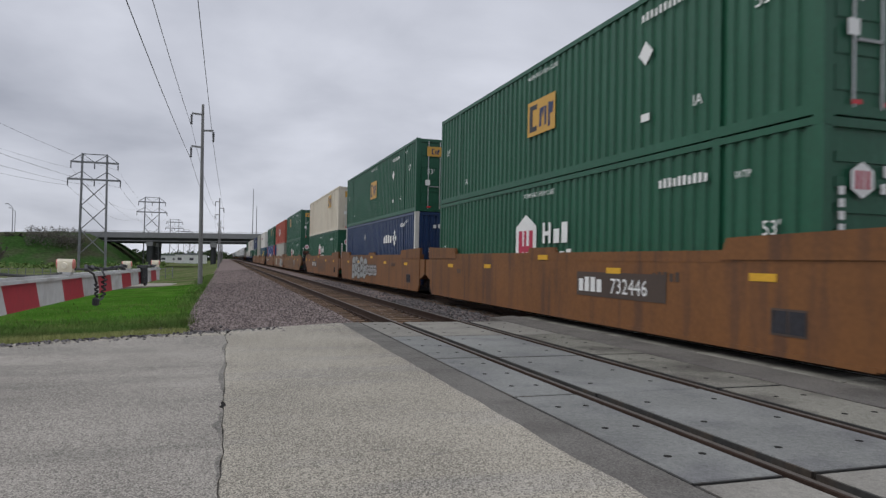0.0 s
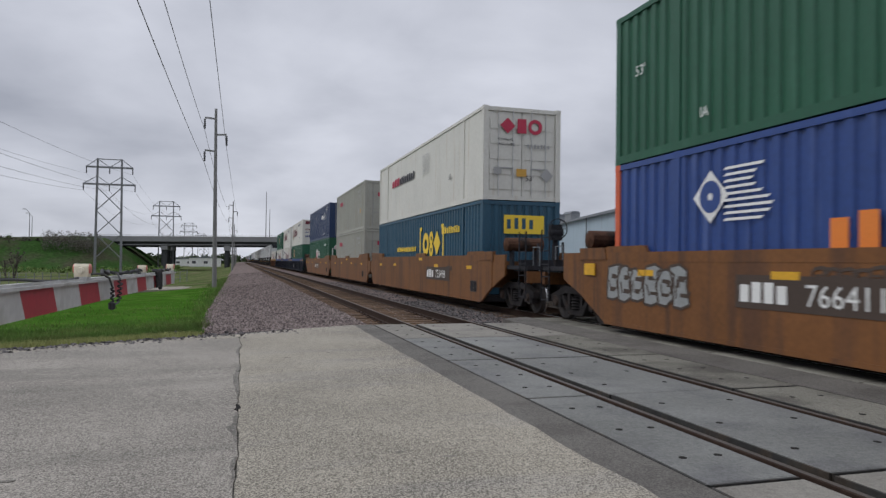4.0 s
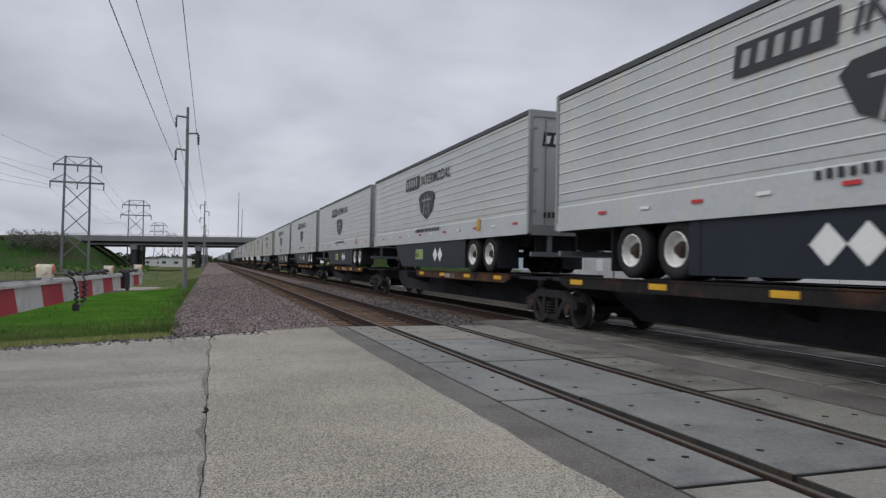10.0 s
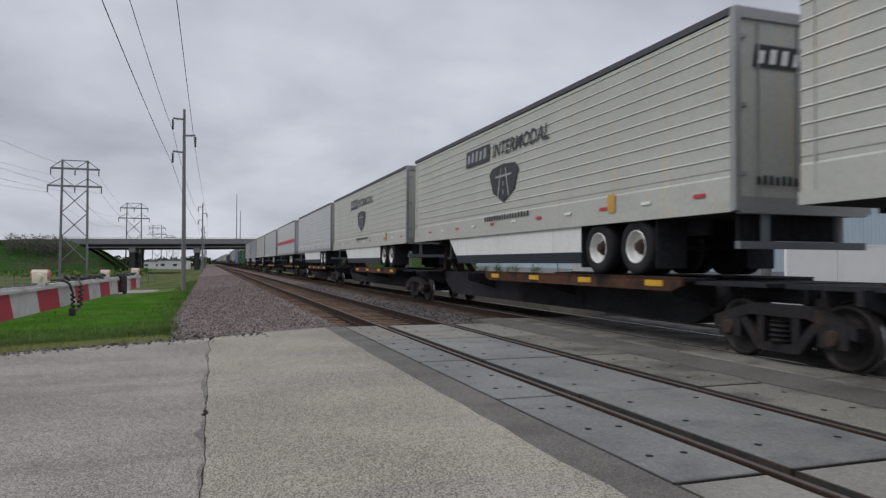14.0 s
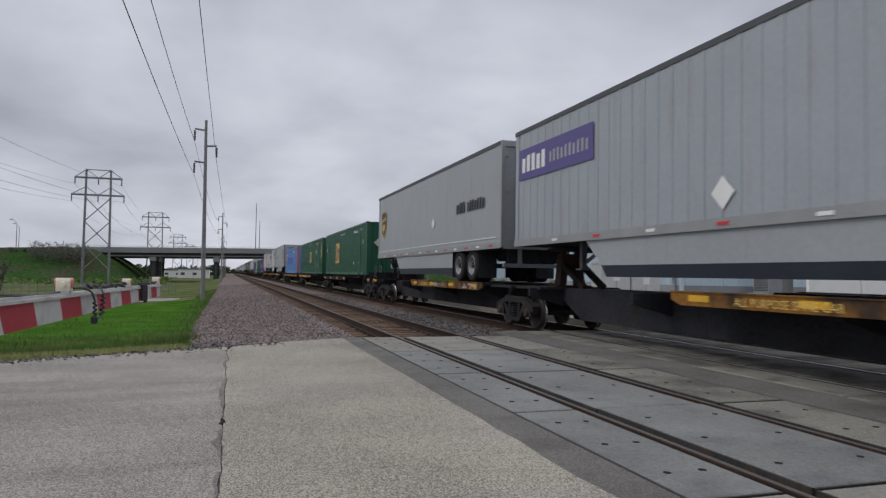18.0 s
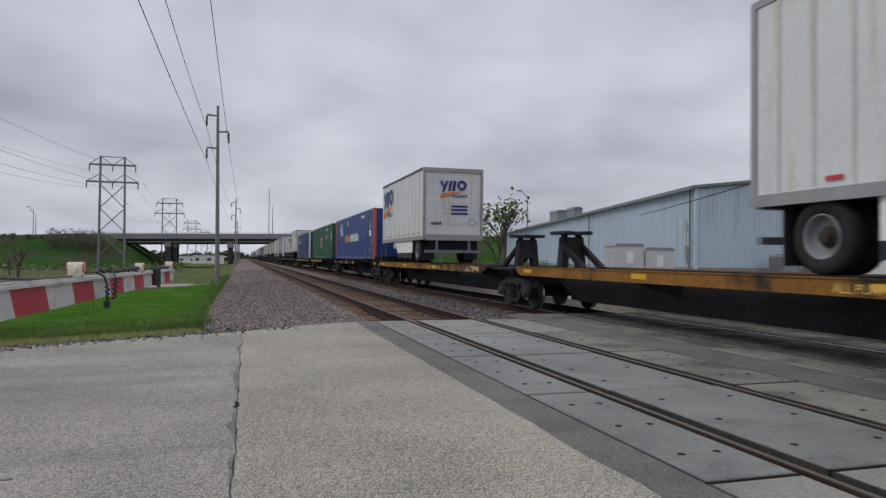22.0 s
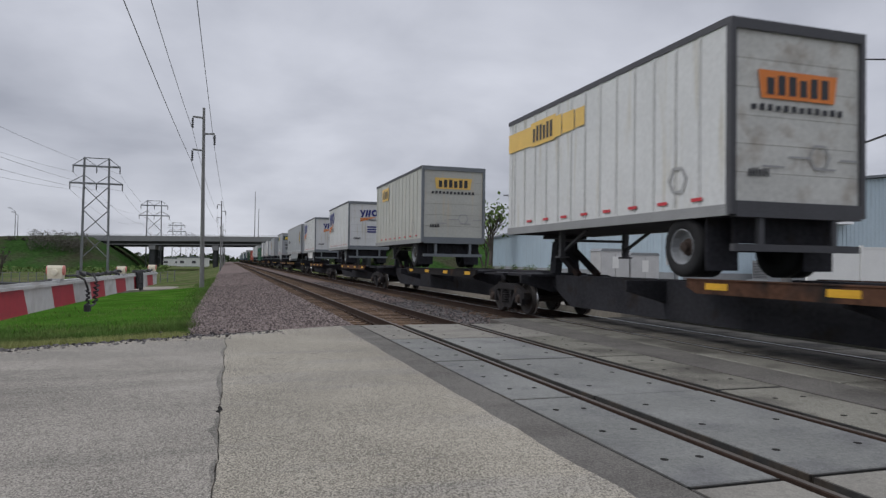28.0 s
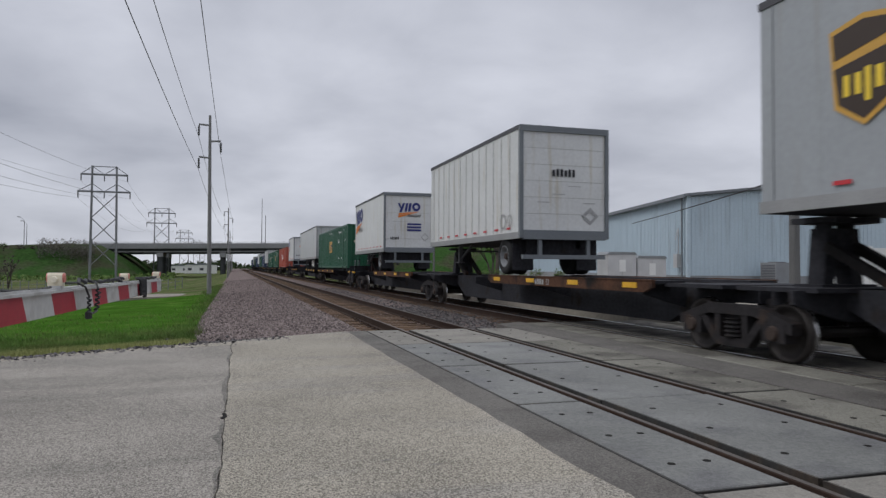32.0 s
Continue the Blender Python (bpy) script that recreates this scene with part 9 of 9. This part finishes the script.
def orange_band(box_mat, text_mat, faded, low=0.0):
    """A yellow band along the top with a boxed row of dark letter shapes; a like box on the end."""
    def m(o, hl, hw, z0, z1):
        if faded:
            decal(o, "faded_band", [rect(-hl + 0.08, 3.08, 3.0, 0.48), rect(-hl + 3.12, 3.10, 0.55, 0.44), rect(-hl + 3.72, 3.12, 0.4, 0.40)], LOGO_FADED, "side", hw, "faded yellow band")
        decal(o, "logo", [[(-hl + 1.5, 3.04), (-hl + 2.75, 3.04), (-hl + 2.8, 3.62), (-hl + 1.45, 3.62)]], LOGO_FADED if faded else box_mat, "side", hw + 0.004, "boxed row of dark letter shapes")
        decal(o, "logo_mark", bars(-hl + 1.6, 3.14, 1.1, 0.38, 6, 0.66), text_mat, "side", hw + 0.008)
        decal(o, "logo", [[(-0.72, 3.05 - low), (0.68, 3.05 - low), (0.74, 3.48 - low), (-0.78, 3.48 - low)]], box_mat, "front", hl + 0.035)
        decal(o, "logo_mark", bars(-0.62, 3.11 - low, 1.25, 0.3, 6, 0.66), text_mat, "front", hl + 0.04)
        decal(o, "notice", bars(-0.9, 2.86 - low, 1.8, 0.10, 12, 0.6) + bars(-0.95, z0 + 0.6, 0.4, 0.13, 6), LOGO_BLACK, "front", hl + 0.035)
        decal(o, "scuff", [rect(-0.7 + 0.5 * i, z0 + 0.75 + 0.16 * (i % 2), 0.42, 0.03) for i in range(4)], LOGO_GREY, "front", hl + 0.035)
        decal(o, "placard", ring(0.4, z0 + 0.95, 0.18, 0.22, 6), LOGO_GREY, "front", hl + 0.035)
        decal(o, "placard", ring(hl - 1.2, z0 + 0.65, 0.2, 0.25, 6), LOGO_GREY, "side", hw + 0.004)
    return m


def pale_band(o, hl, hw, z0, z1):
    """A worn pale yellow band along the top and a white box with dark letter shapes on side and end."""
    for i, (u, w) in enumerate(((-hl + 2.4, 1.2), (-hl + 3.7, 0.7), (-hl + 5.75, 1.3), (hl - 1.3, 0.5), (hl - 0.7, 0.62))):
        decal(o, "faded_band", [rect(u, 3.10 + 0.03 * (i % 2), w, 0.40 - 0.05 * (i % 3), 0.05)], LOGO_STRAW, "side", hw, "worn pale yellow band")
    decal(o, "logo", [[(-hl + 4.45, 3.04), (-hl + 5.7, 3.04), (-hl + 5.78, 3.60), (-hl + 4.4, 3.60)]], LOGO_STRAW, "side", hw + 0.004)
    decal(o, "logo_mark", bars(-hl + 4.6, 3.16, 1.05, 0.32, 6, 0.62), LOGO_BLACK, "side", hw + 0.008, "row of dark letter shapes")
    decal(o, "logo", [[(-0.60, 3.06), (0.60, 3.06), (0.70, 3.56), (-0.70, 3.56)]], LOGO_BLACK, "front", hl + 0.035, "dark-edged box")
    decal(o, "logo", [[(-0.56, 3.10), (0.56, 3.10), (0.65, 3.52), (-0.65, 3.52)]], PUP_WHITE, "front", hl + 0.039)
    decal(o, "logo_mark", bars(-0.52, 3.17, 1.06, 0.28, 6, 0.66), LOGO_BLACK, "front", hl + 0.043)
    decal(o, "unit_number", bars(-0.2, 2.86, 0.4, 0.12, 5), LOGO_BLACK, "front", hl + 0.035)
    decal(o, "unit_number", [rect(hl - 0.32, 2.2 + 0.16 * i, 0.1, 0.11) for i in range(7)], LOGO_BLACK, "side", hw + 0.004)
    decal(o, "chalk_writing", ring(-0.62, z0 + 0.72, 0.10, 0.13, 6) + ring(-0.30, z0 + 0.72, 0.10, 0.13, 6) + [stroke((-0.05, z0 + 0.55), (0.08, z0 + 0.9), 0.03)], LOGO_GREY, "front", hl + 0.035)


def brown_shield(at_u):
    def m(o, hl, hw, z0, z1):
        decal(o, "unit_number", bars(-0.75, z1 - 0.5, 1.2, 0.15, 10, 0.66), LOGO_BLACK, "front", hl + 0.035)
        for c, v, k, face, out in ((at_u(hl), 1.88, 1.04, "side", hw),):
            decal(o, "logo", [[(c, v), (c + 0.40 * k, v + 0.25 * k), (c + 0.47 * k, v + 1.18 * k), (c, v + 1.28 * k), (c - 0.47 * k, v + 1.18 * k), (c - 0.40 * k, v + 0.25 * k)]], GOLD, face, out, "gold and brown shield")
            decal(o, "logo_mark", [[(c, v + 0.07), (c + 0.34 * k, v + 0.29 * k), (c + 0.40 * k, v + 0.85 * k), (c - 0.40 * k, v + 0.72 * k), (c - 0.34 * k, v + 0.29 * k)], [(c - 0.40 * k, v + 0.82 * k), (c + 0.41 * k, v + 0.98 * k), (c + 0.42 * k, v + 1.13 * k), (c, v + 1.21 * k), (c - 0.42 * k, v + 1.13 * k)]], LOGO_BROWN, face, out + 0.004)
            decal(o, "logo_mark", [rect(c - 0.28, v + 0.38, 0.09, 0.26), rect(c - 0.12, v + 0.38, 0.09, 0.26), rect(c + 0.02, v + 0.28, 0.08, 0.40), rect(c + 0.16, v + 0.40, 0.1, 0.26)], LOGO_YELLOW, face, out + 0.008)
    return m


def freight_row(u0):
    def m(o, hl, hw, z0, z1):
        decal(o, "logo_mark", bars(-hl + u0, 2.18, 0.9, 0.34, 3, 0.74, 0.03) + bars(-hl + u0 + 1.05, 2.18, 1.6, 0.34, 7, 0.66, 0.03), LOGO_BLACK, "side", hw)
        decal(o, "placard", [diamond(hl - 6.5, z0 + 1.1, 0.2)], LOGO_WHITE, "side", hw)
        decal(o, "red_rule", [rect(-hl + 0.3, z0 + 0.30, 2 * hl - 0.6, 0.025)], LOGO_WHITE, "side", hw)
    return m


def purple_box(o, hl, hw, z0, z1):
    decal(o, "logo", [rect(-7.74, 2.62, 3.76, 0.78)], LOGO_PURPLE, "side", hw, "purple panel with white letter shapes")
    decal(o, "logo_mark", bars(-7.55, 2.8, 1.4, 0.42, 5, 0.66), LOGO_WHITE, "side", hw + 0.004)
    decal(o, "logo_mark", bars(-6.0, 2.86, 1.9, 0.28, 10, 0.5), LOGO_GREY, "side", hw + 0.004)
    decal(o, "placard", [diamond(-0.1, 1.5, 0.26)], LOGO_WHITE, "side", hw)
    decal(o, "end_badge", [rect(0.2, z1 - 1.1, 0.8, 0.4)], LOGO_BLACK, "front", hl + 0.035)
    decal(o, "end_badge", bars(-0.9, z1 - 1.5, 1.6, 0.2, 8), LOGO_GREY, "front", hl + 0.035)


def green_band(o, hl, hw, z0, z1):
    decal(o, "logo", [rect(-hl + 0.06, 2.98, 4.0, 0.46)], LOGO_GREEN, "side", hw, "dark green band with yellow letter shapes")
    decal(o, "logo_mark", bars(-hl + 2.9, 3.02, 0.9, 0.38, 3, 0.74, 0.1), LOGO_YELLOW, "side", hw + 0.006)
    decal(o, "logo", [rect(-1.15, z1 - 0.95, 2.3, 0.52)], LOGO_GREEN, "front", hl + 0.035)
    decal(o, "logo_mark", bars(-0.95, z1 - 0.88, 0.75, 0.38, 3, 0.76, 0.08) + bars(0.2, z1 - 0.88, 0.75, 0.38, 3, 0.76, 0.08), LOGO_YELLOW, "front", hl + 0.04)
    letters(o, "Moving?", 0.27, -1.0, z1 - 1.4, LOGO_BLACK, "front", hl + 0.035)
    decal(o, "notice", [rect(-0.95, z1 - 1.72, 0.8, 0.2), rect(-0.9, z1 - 2.05, 0.7, 0.1), rect(-0.9, z1 - 2.2, 0.7, 0.1)], LOGO_BLACK, "front", hl + 0.035)
    decal(o, "notice", [rect(0.35, z1 - 2.1, 0.6, 0.16)], LOGO_YELLOW, "front", hl + 0.035)
    decal(o, "placard", ring(0.85, z0 + 0.55, 0.15, 0.2, 6) + ring(-0.45, z0 + 0.55, 0.15, 0.2, 6), LOGO_WHITE, "front", hl + 0.035)
    decal(o, "placard", [diamond(-0.9 + 0.5 * i, z0 + 0.7, 0.2) for i in range(3)], LOGO_WHITE, "side", hw)


def small_code(o, hl, hw, z0, z1):
    decal(o, "unit_number", bars(-hl + 0.4, z1 - 0.5, 1.3, 0.2, 8, 0.66), LOGO_BLACK, "side", hw + 0.004)
    letters(o, "53", 0.25, -hl + 0.35, z0 + 0.55, LOGO_BLACK, "side", hw)
    decal(o, "unit_number", bars(-0.3, z1 - 0.8, 0.6, 0.14, 6), LOGO_BLACK, "front", hl + 0.035)


def end_code(o, hl, hw, z0, z1):
    decal(o, "unit_number", bars(-0.36, z0 + 1.65, 0.7, 0.2, 6, 0.66), LOGO_BLACK, "front", hl + 0.035)
    decal(o, "placard", [p for p in ring(0.75, z0 + 0.62, 0.14, 0.24, 4)], LOGO_GREY, "front", hl + 0.035)
    decal(o, "scuff", [rect(-0.8 + 0.45 * i, z0 + 0.95 + 0.22 * (i % 3), 0.36, 0.02) for i in range(4)], LOGO_GREY, "front", hl + 0.035)
    decal(o, "placard", ring(hl - 1.1, z0 + 0.5, 0.18, 0.23, 6) + ring(hl - 0.6, z0 + 0.5, 0.14, 0.18, 6), LOGO_GREY, "side", hw + 0.004)


def red_stripe(o, hl, hw, z0, z1):
    decal(o, "red_stripe", [rect(-hl + 0.06, z0 + 1.05, 2 * hl - 0.12, 0.3)], LOGO_RED, "side", hw, "broad red stripe")


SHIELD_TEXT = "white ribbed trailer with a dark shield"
ride(279.9, "white ribbed trailer with a dark shield, cooling unit foremost", TRAILER_WHITE, [shield, skirt_pair], nose="front", cooler=True, skirt=SKIRT, rail=TRAILER_WHITE, slide=0.3)
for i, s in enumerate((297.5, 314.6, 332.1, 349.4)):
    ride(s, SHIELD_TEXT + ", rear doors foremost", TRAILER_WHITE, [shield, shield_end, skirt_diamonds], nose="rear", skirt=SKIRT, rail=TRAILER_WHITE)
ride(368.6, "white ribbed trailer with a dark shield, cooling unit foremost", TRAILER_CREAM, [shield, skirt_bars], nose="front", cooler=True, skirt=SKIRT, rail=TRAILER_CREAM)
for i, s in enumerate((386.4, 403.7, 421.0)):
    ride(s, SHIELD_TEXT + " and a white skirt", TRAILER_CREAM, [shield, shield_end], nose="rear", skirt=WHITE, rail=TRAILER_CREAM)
ride(438.3, "plain white ribbed trailer with its doors foremost", TRAILER_WHITE, [shield_end], nose="rear", skirt=WHITE)
ride(457.1, "white smooth trailer with a broad red stripe", TRAILER_WHITE, [red_stripe], nose="rear", skin="flat")
ride(475.0, "white plate-sided trailer with grey weathered doors", TRAILER_WHITE, [small_code], nose="rear", skin="seam", end=SILVER, frame=SILVER, rail=TRAILER_WHITE)
ride(492.2, "cream plate-sided trailer with dark red doors", TRAILER_CREAM, [small_code], nose="rear", skin="seam", end=RED_PAINT, rail=TRAILER_CREAM)
ride(509.2, "pale grey trailer with a purple panel and grey skirt", TRAILER_PALE, [purple_box], nose="rear", skin="close", skirt=TRAILER_GREY, frame=SILVER)
ride(526.3, "smooth grey trailer with a small gold shield", TRAILER_GREY, [brown_shield(lambda hl: -6.75), freight_row(12.3)], nose="rear", skin="flat", skirt=TRAILER_GREY, rim=SILVER)
ride(603.2, "smooth grey trailer with a gold-brown shield, nose foremost", TRAILER_GREY, [brown_shield(lambda hl: hl - 1.6), freight_row(1.4)], nose="front", skin="flat", skirt=TRAILER_GREY, roof=SILVER)
PUP = 8.45
ride(621.65, "short white trailer with dark blue letter shapes, nose foremost", PUP_WHITE, [blue_swoosh], L=PUP, nose="front", skin="post", axles=1, skirt=WHITE, roof=SILVER)
ride(649.1, "short white ribbed trailer with dark blue letter shapes", PUP_WHITE, [blue_swoosh], L=PUP, nose="rear", skin="post", axles=1, skirt=WHITE)
ride(717.6, "short white trailer with a faded yellow band, nose foremost", PUP_WHITE, [pale_band], L=PUP, nose="front", skin="post", axles=1)
ride(745.4, "short white ribbed trailer with dark blue letter shapes", PUP_WHITE, [blue_swoosh], L=PUP, nose="rear", skin="post", axles=1, skirt=WHITE)
ride(764.3, "short cream trailer with dark blue letter shapes on its doors", TRAILER_CREAM, [blue_swoosh], L=PUP, nose="rear", skin="flat", axles=1, skirt=WHITE)
ride(776.2, "short white trailer with dark blue letter shapes", PUP_WHITE, [blue_swoosh], L=PUP, nose="rear", skin="flat", axles=1, skirt=WHITE)
ride(799.9, "short white trailer with a yellow band and worn doors", PUP_WHITE, [orange_band(LOGO_ORANGE, LOGO_BLACK, True, 0.3)], L=PUP, nose="rear", skin="post", axles=1, frame=DARK_FRAME, end=WORN_END)
ride(816.9, "short cream trailer with orange boxed badges, doors foremost", TRAILER_CREAM, [orange_band(LOGO_FADED, LOGO_BLACK, False)], L=PUP, nose="rear", skin="post", axles=1, frame=TRIM)
ride(833.7, "short white ribbed trailer with dark blue letter shapes", PUP_WHITE, [blue_swoosh], L=PUP, nose="rear", skin="post", axles=1, frame=TRIM)
ride(850.7, "short white ribbed trailer with dark blue letter shapes", PUP_WHITE, [blue_swoosh, skirt_placard], L=PUP, nose="rear", skin="post", axles=1, skirt=WHITE, frame=TRIM)
ride(862.0, "smooth grey trailer with a gold-brown shield, nose foremost", TRAILER_GREY, [brown_shield(lambda hl: hl - 1.6), freight_row(1.4)], nose="front", skin="flat", skirt=TRAILER_GREY, roof=SILVER)
ride(887.1, "short grey trailer with a dark green band and yellow letter shapes", TRAILER_GREY, [green_band], L=PUP, nose="rear", skin="flat", axles=1, skirt=TRAILER_GREY, swing=True)
ride(904.0, "short plain grey trailer with a gold and brown shield", TRAILER_GREY, [brown_shield(lambda hl: -2.5)], L=PUP, nose="rear", skin="flat", axles=1, frame=SILVER, swing=True)
ride(921.0, "short plain white trailer with scuffed doors", PUP_WHITE, [end_code], L=PUP, nose="rear", skin="post", axles=1, frame=TRIM)
ride(938.0, "short white trailer with worn letter shapes on its door", PUP_WHITE, [blue_swoosh], L=PUP, nose="rear", skin="flat", axles=1, frame=TRIM)

for s in (545.4, 563.8):
    stack(s, SPINE_Z, GREEN_TEXT, GREEN, [gold_at(-3.0, 0.75, 1.65, 1.35) if s < 550 else gold_at(-0.52, 1.04, 1.46, 0.88), gold_end(False)] + ([white_band_rule] if s > 550 else []), "plain")
stack(584.25, SPINE_Z, "pale blue container with a darker repainted patch and orange posts", SKYBLUE, [blue_patch], "plain", posts=ORANGE_POST)
stack(660.1, SPINE_Z, "bright blue corrugated container with orange corner posts", BLUE, [train_globe], "plain", posts=ORANGE_POST)
stack(678.6, SPINE_Z, GREEN_TEXT, GREEN, [gold_at(-0.43, 1.02, 1.46, 0.88), gold_end(False), white_band_rule], "plain")
stack(698.8, SPINE_Z, "dark navy corrugated container with white diamonds and a white post", NAVY_BRIGHT, [lambda o, hl, hw, H: pale_diamond(o, hl, hw, H, -5.2, 1.72)], "doors", posts=CWHITE)

# the tail, seen only far off
stack(949.4, SPINE_Z, GREEN_TEXT, GREEN, [gold, gold_end(False)], "plain")
ride(967.5, "long white trailer with its doors foremost", TRAILER_WHITE, [end_code], nose="rear", skin="flat")
ride(992.5, "short white trailer with worn letter shapes on its door", PUP_WHITE, [blue_swoosh], L=PUP, nose="rear", skin="flat", axles=1, frame=TRIM)
stack(1005.5, SPINE_Z, "coral red corrugated container with a white six-sided badge", CORAL, [red_house], "plain")
stack(1024.5, SPINE_Z, GREEN_TEXT, GREEN, [gold, gold_end(False)], "plain")
stack(1043.5, SPINE_Z, GREEN_TEXT, GREEN, [gold, gold_end(False)], "plain")
for i in range(9):
    s = 1063.0 + 18.4 * i
    if i % 3 == 0:
        ride(s, "long white trailer with its doors foremost", TRAILER_WHITE, [end_code], nose="rear", skin="flat")
    else:
        stack(s, SPINE_Z, "dark navy corrugated container with white diamonds" if i % 3 == 1 else GREEN_TEXT, NAVY if i % 3 == 1 else GREEN, [pale_diamond if i % 3 == 1 else gold], "plain")

SPINE = "black spine car platform with rusty orange side sills"
SPINE_DARK = "black grimy spine car platform with dark side sills"


def run(joints, dark=(), pin=None, numbers=(), gold_sills=False):
    """Platforms between the joints; the first and last joints are couplers."""
    n = len(joints) - 1
    for i, (a, b) in enumerate(zip(joints, joints[1:])):
        hl = (b - a) / 2
        h = [(-hl + 1.0, 1)] if pin is None else pin[i]
        spine_car(SPINE_DARK if i in dark else SPINE, a, b, "c" if i == 0 else "n", "c" if i == n - 1 else "a", sill=DECK_BLACK if i in dark else DECK_GOLD if gold_sills else DECK_RUST, hitches=h, number=numbers[i] if i < len(numbers) else "")


R = lambda L: [(L, -1)]  # noqa: E731
run([277.4, 296.7, 314.0, 331.4, 348.8, 366.8], dark=(0,), pin=[[(-8.0, 1)], [(7.4, -1)], [(7.4, -1)], [(7.4, -1)], [(7.2, -1)]], numbers=("", "554", "53", "", ""))
run([366.8, 385.6, 403.1, 420.5, 437.8, 455.6], pin=[[(-7.9, 1)], [(7.4, -1)], [(7.4, -1)], [(7.4, -1)], [(7.2, -1)]], numbers=("653061", "", "", "", ""))
run([455.6, 474.1, 491.7, 508.8, 525.8, 543.9], dark=(0,), gold_sills=True, pin=[[(7.4, -1)], [(7.4, -1)], [(7.4, -1)], [(7.4, -1)], [(7.2, -1)]], numbers=("", "", "", "", "553436"))
run([543.9, 562.7, 581.9, 601.6], dark=(0,), gold_sills=True, pin=[[], [], []], numbers=("", "52075", "552225"))
run([601.6, 620.4, 639.8, 658.8], gold_sills=True, pin=[[(-7.9, 1)], [(-8.3, 1), (8.3, -1)], [(-7.9, 1), (6.9, -1)]], numbers=("2-2871-57", "", ""))
run([658.8, 677.3, 696.8, 716.2], dark=(0,), gold_sills=True, pin=[[], [], []], numbers=("", "2-2871-57", "2-2871-57"))
run([716.2, 735.5, 754.7, 774.0], dark=(0,), pin=[[(-8.05, 1), (8.4, -1)], [(-8.2, 1), (8.15, -1)], [(-8.4, 1), (7.6, -1)]])
run([774.0, 791.0, 808.9, 826.1, 843.2, 860.5], dark=(0, 2), pin=[[(7.0, -1)], [(7.6, -1)], [(7.6, -1)], [(7.6, -1)], [(7.0, -1)]], numbers=("554", "", "", "", ""))
run([860.5, 878.8, 896.3, 913.3, 930.4, 947.8], dark=(2,), pin=[[(-7.8, 1)], [(7.6, -1)], [(7.6, -1)], [(7.6, -1)], [(7.0, -1)]], numbers=("", "653226", "", "53", ""))
run([947.8, 966.3, 985.0, 1003.6], dark=(1,), pin=[[], [(7.6, -1)], [(7.4, -1)]])
run([1003.6, 1023.0, 1042.0, 1061.0], dark=(0, 1, 2), pin=[[], [], []])
run([1061.0 + 18.4 * i for i in range(10)], dark=tuple(range(9)), pin=[[] for _ in range(9)])


def motions():
    """The whole train runs at an even pace towards and past the camera."""
    for ob, s, z in MOVING:
        walk(ob, [(t, pose(XT, s - PACE * t, z)) for t in (0.0, 8.0, 16.0, 24.0, 32.0)])


motions()
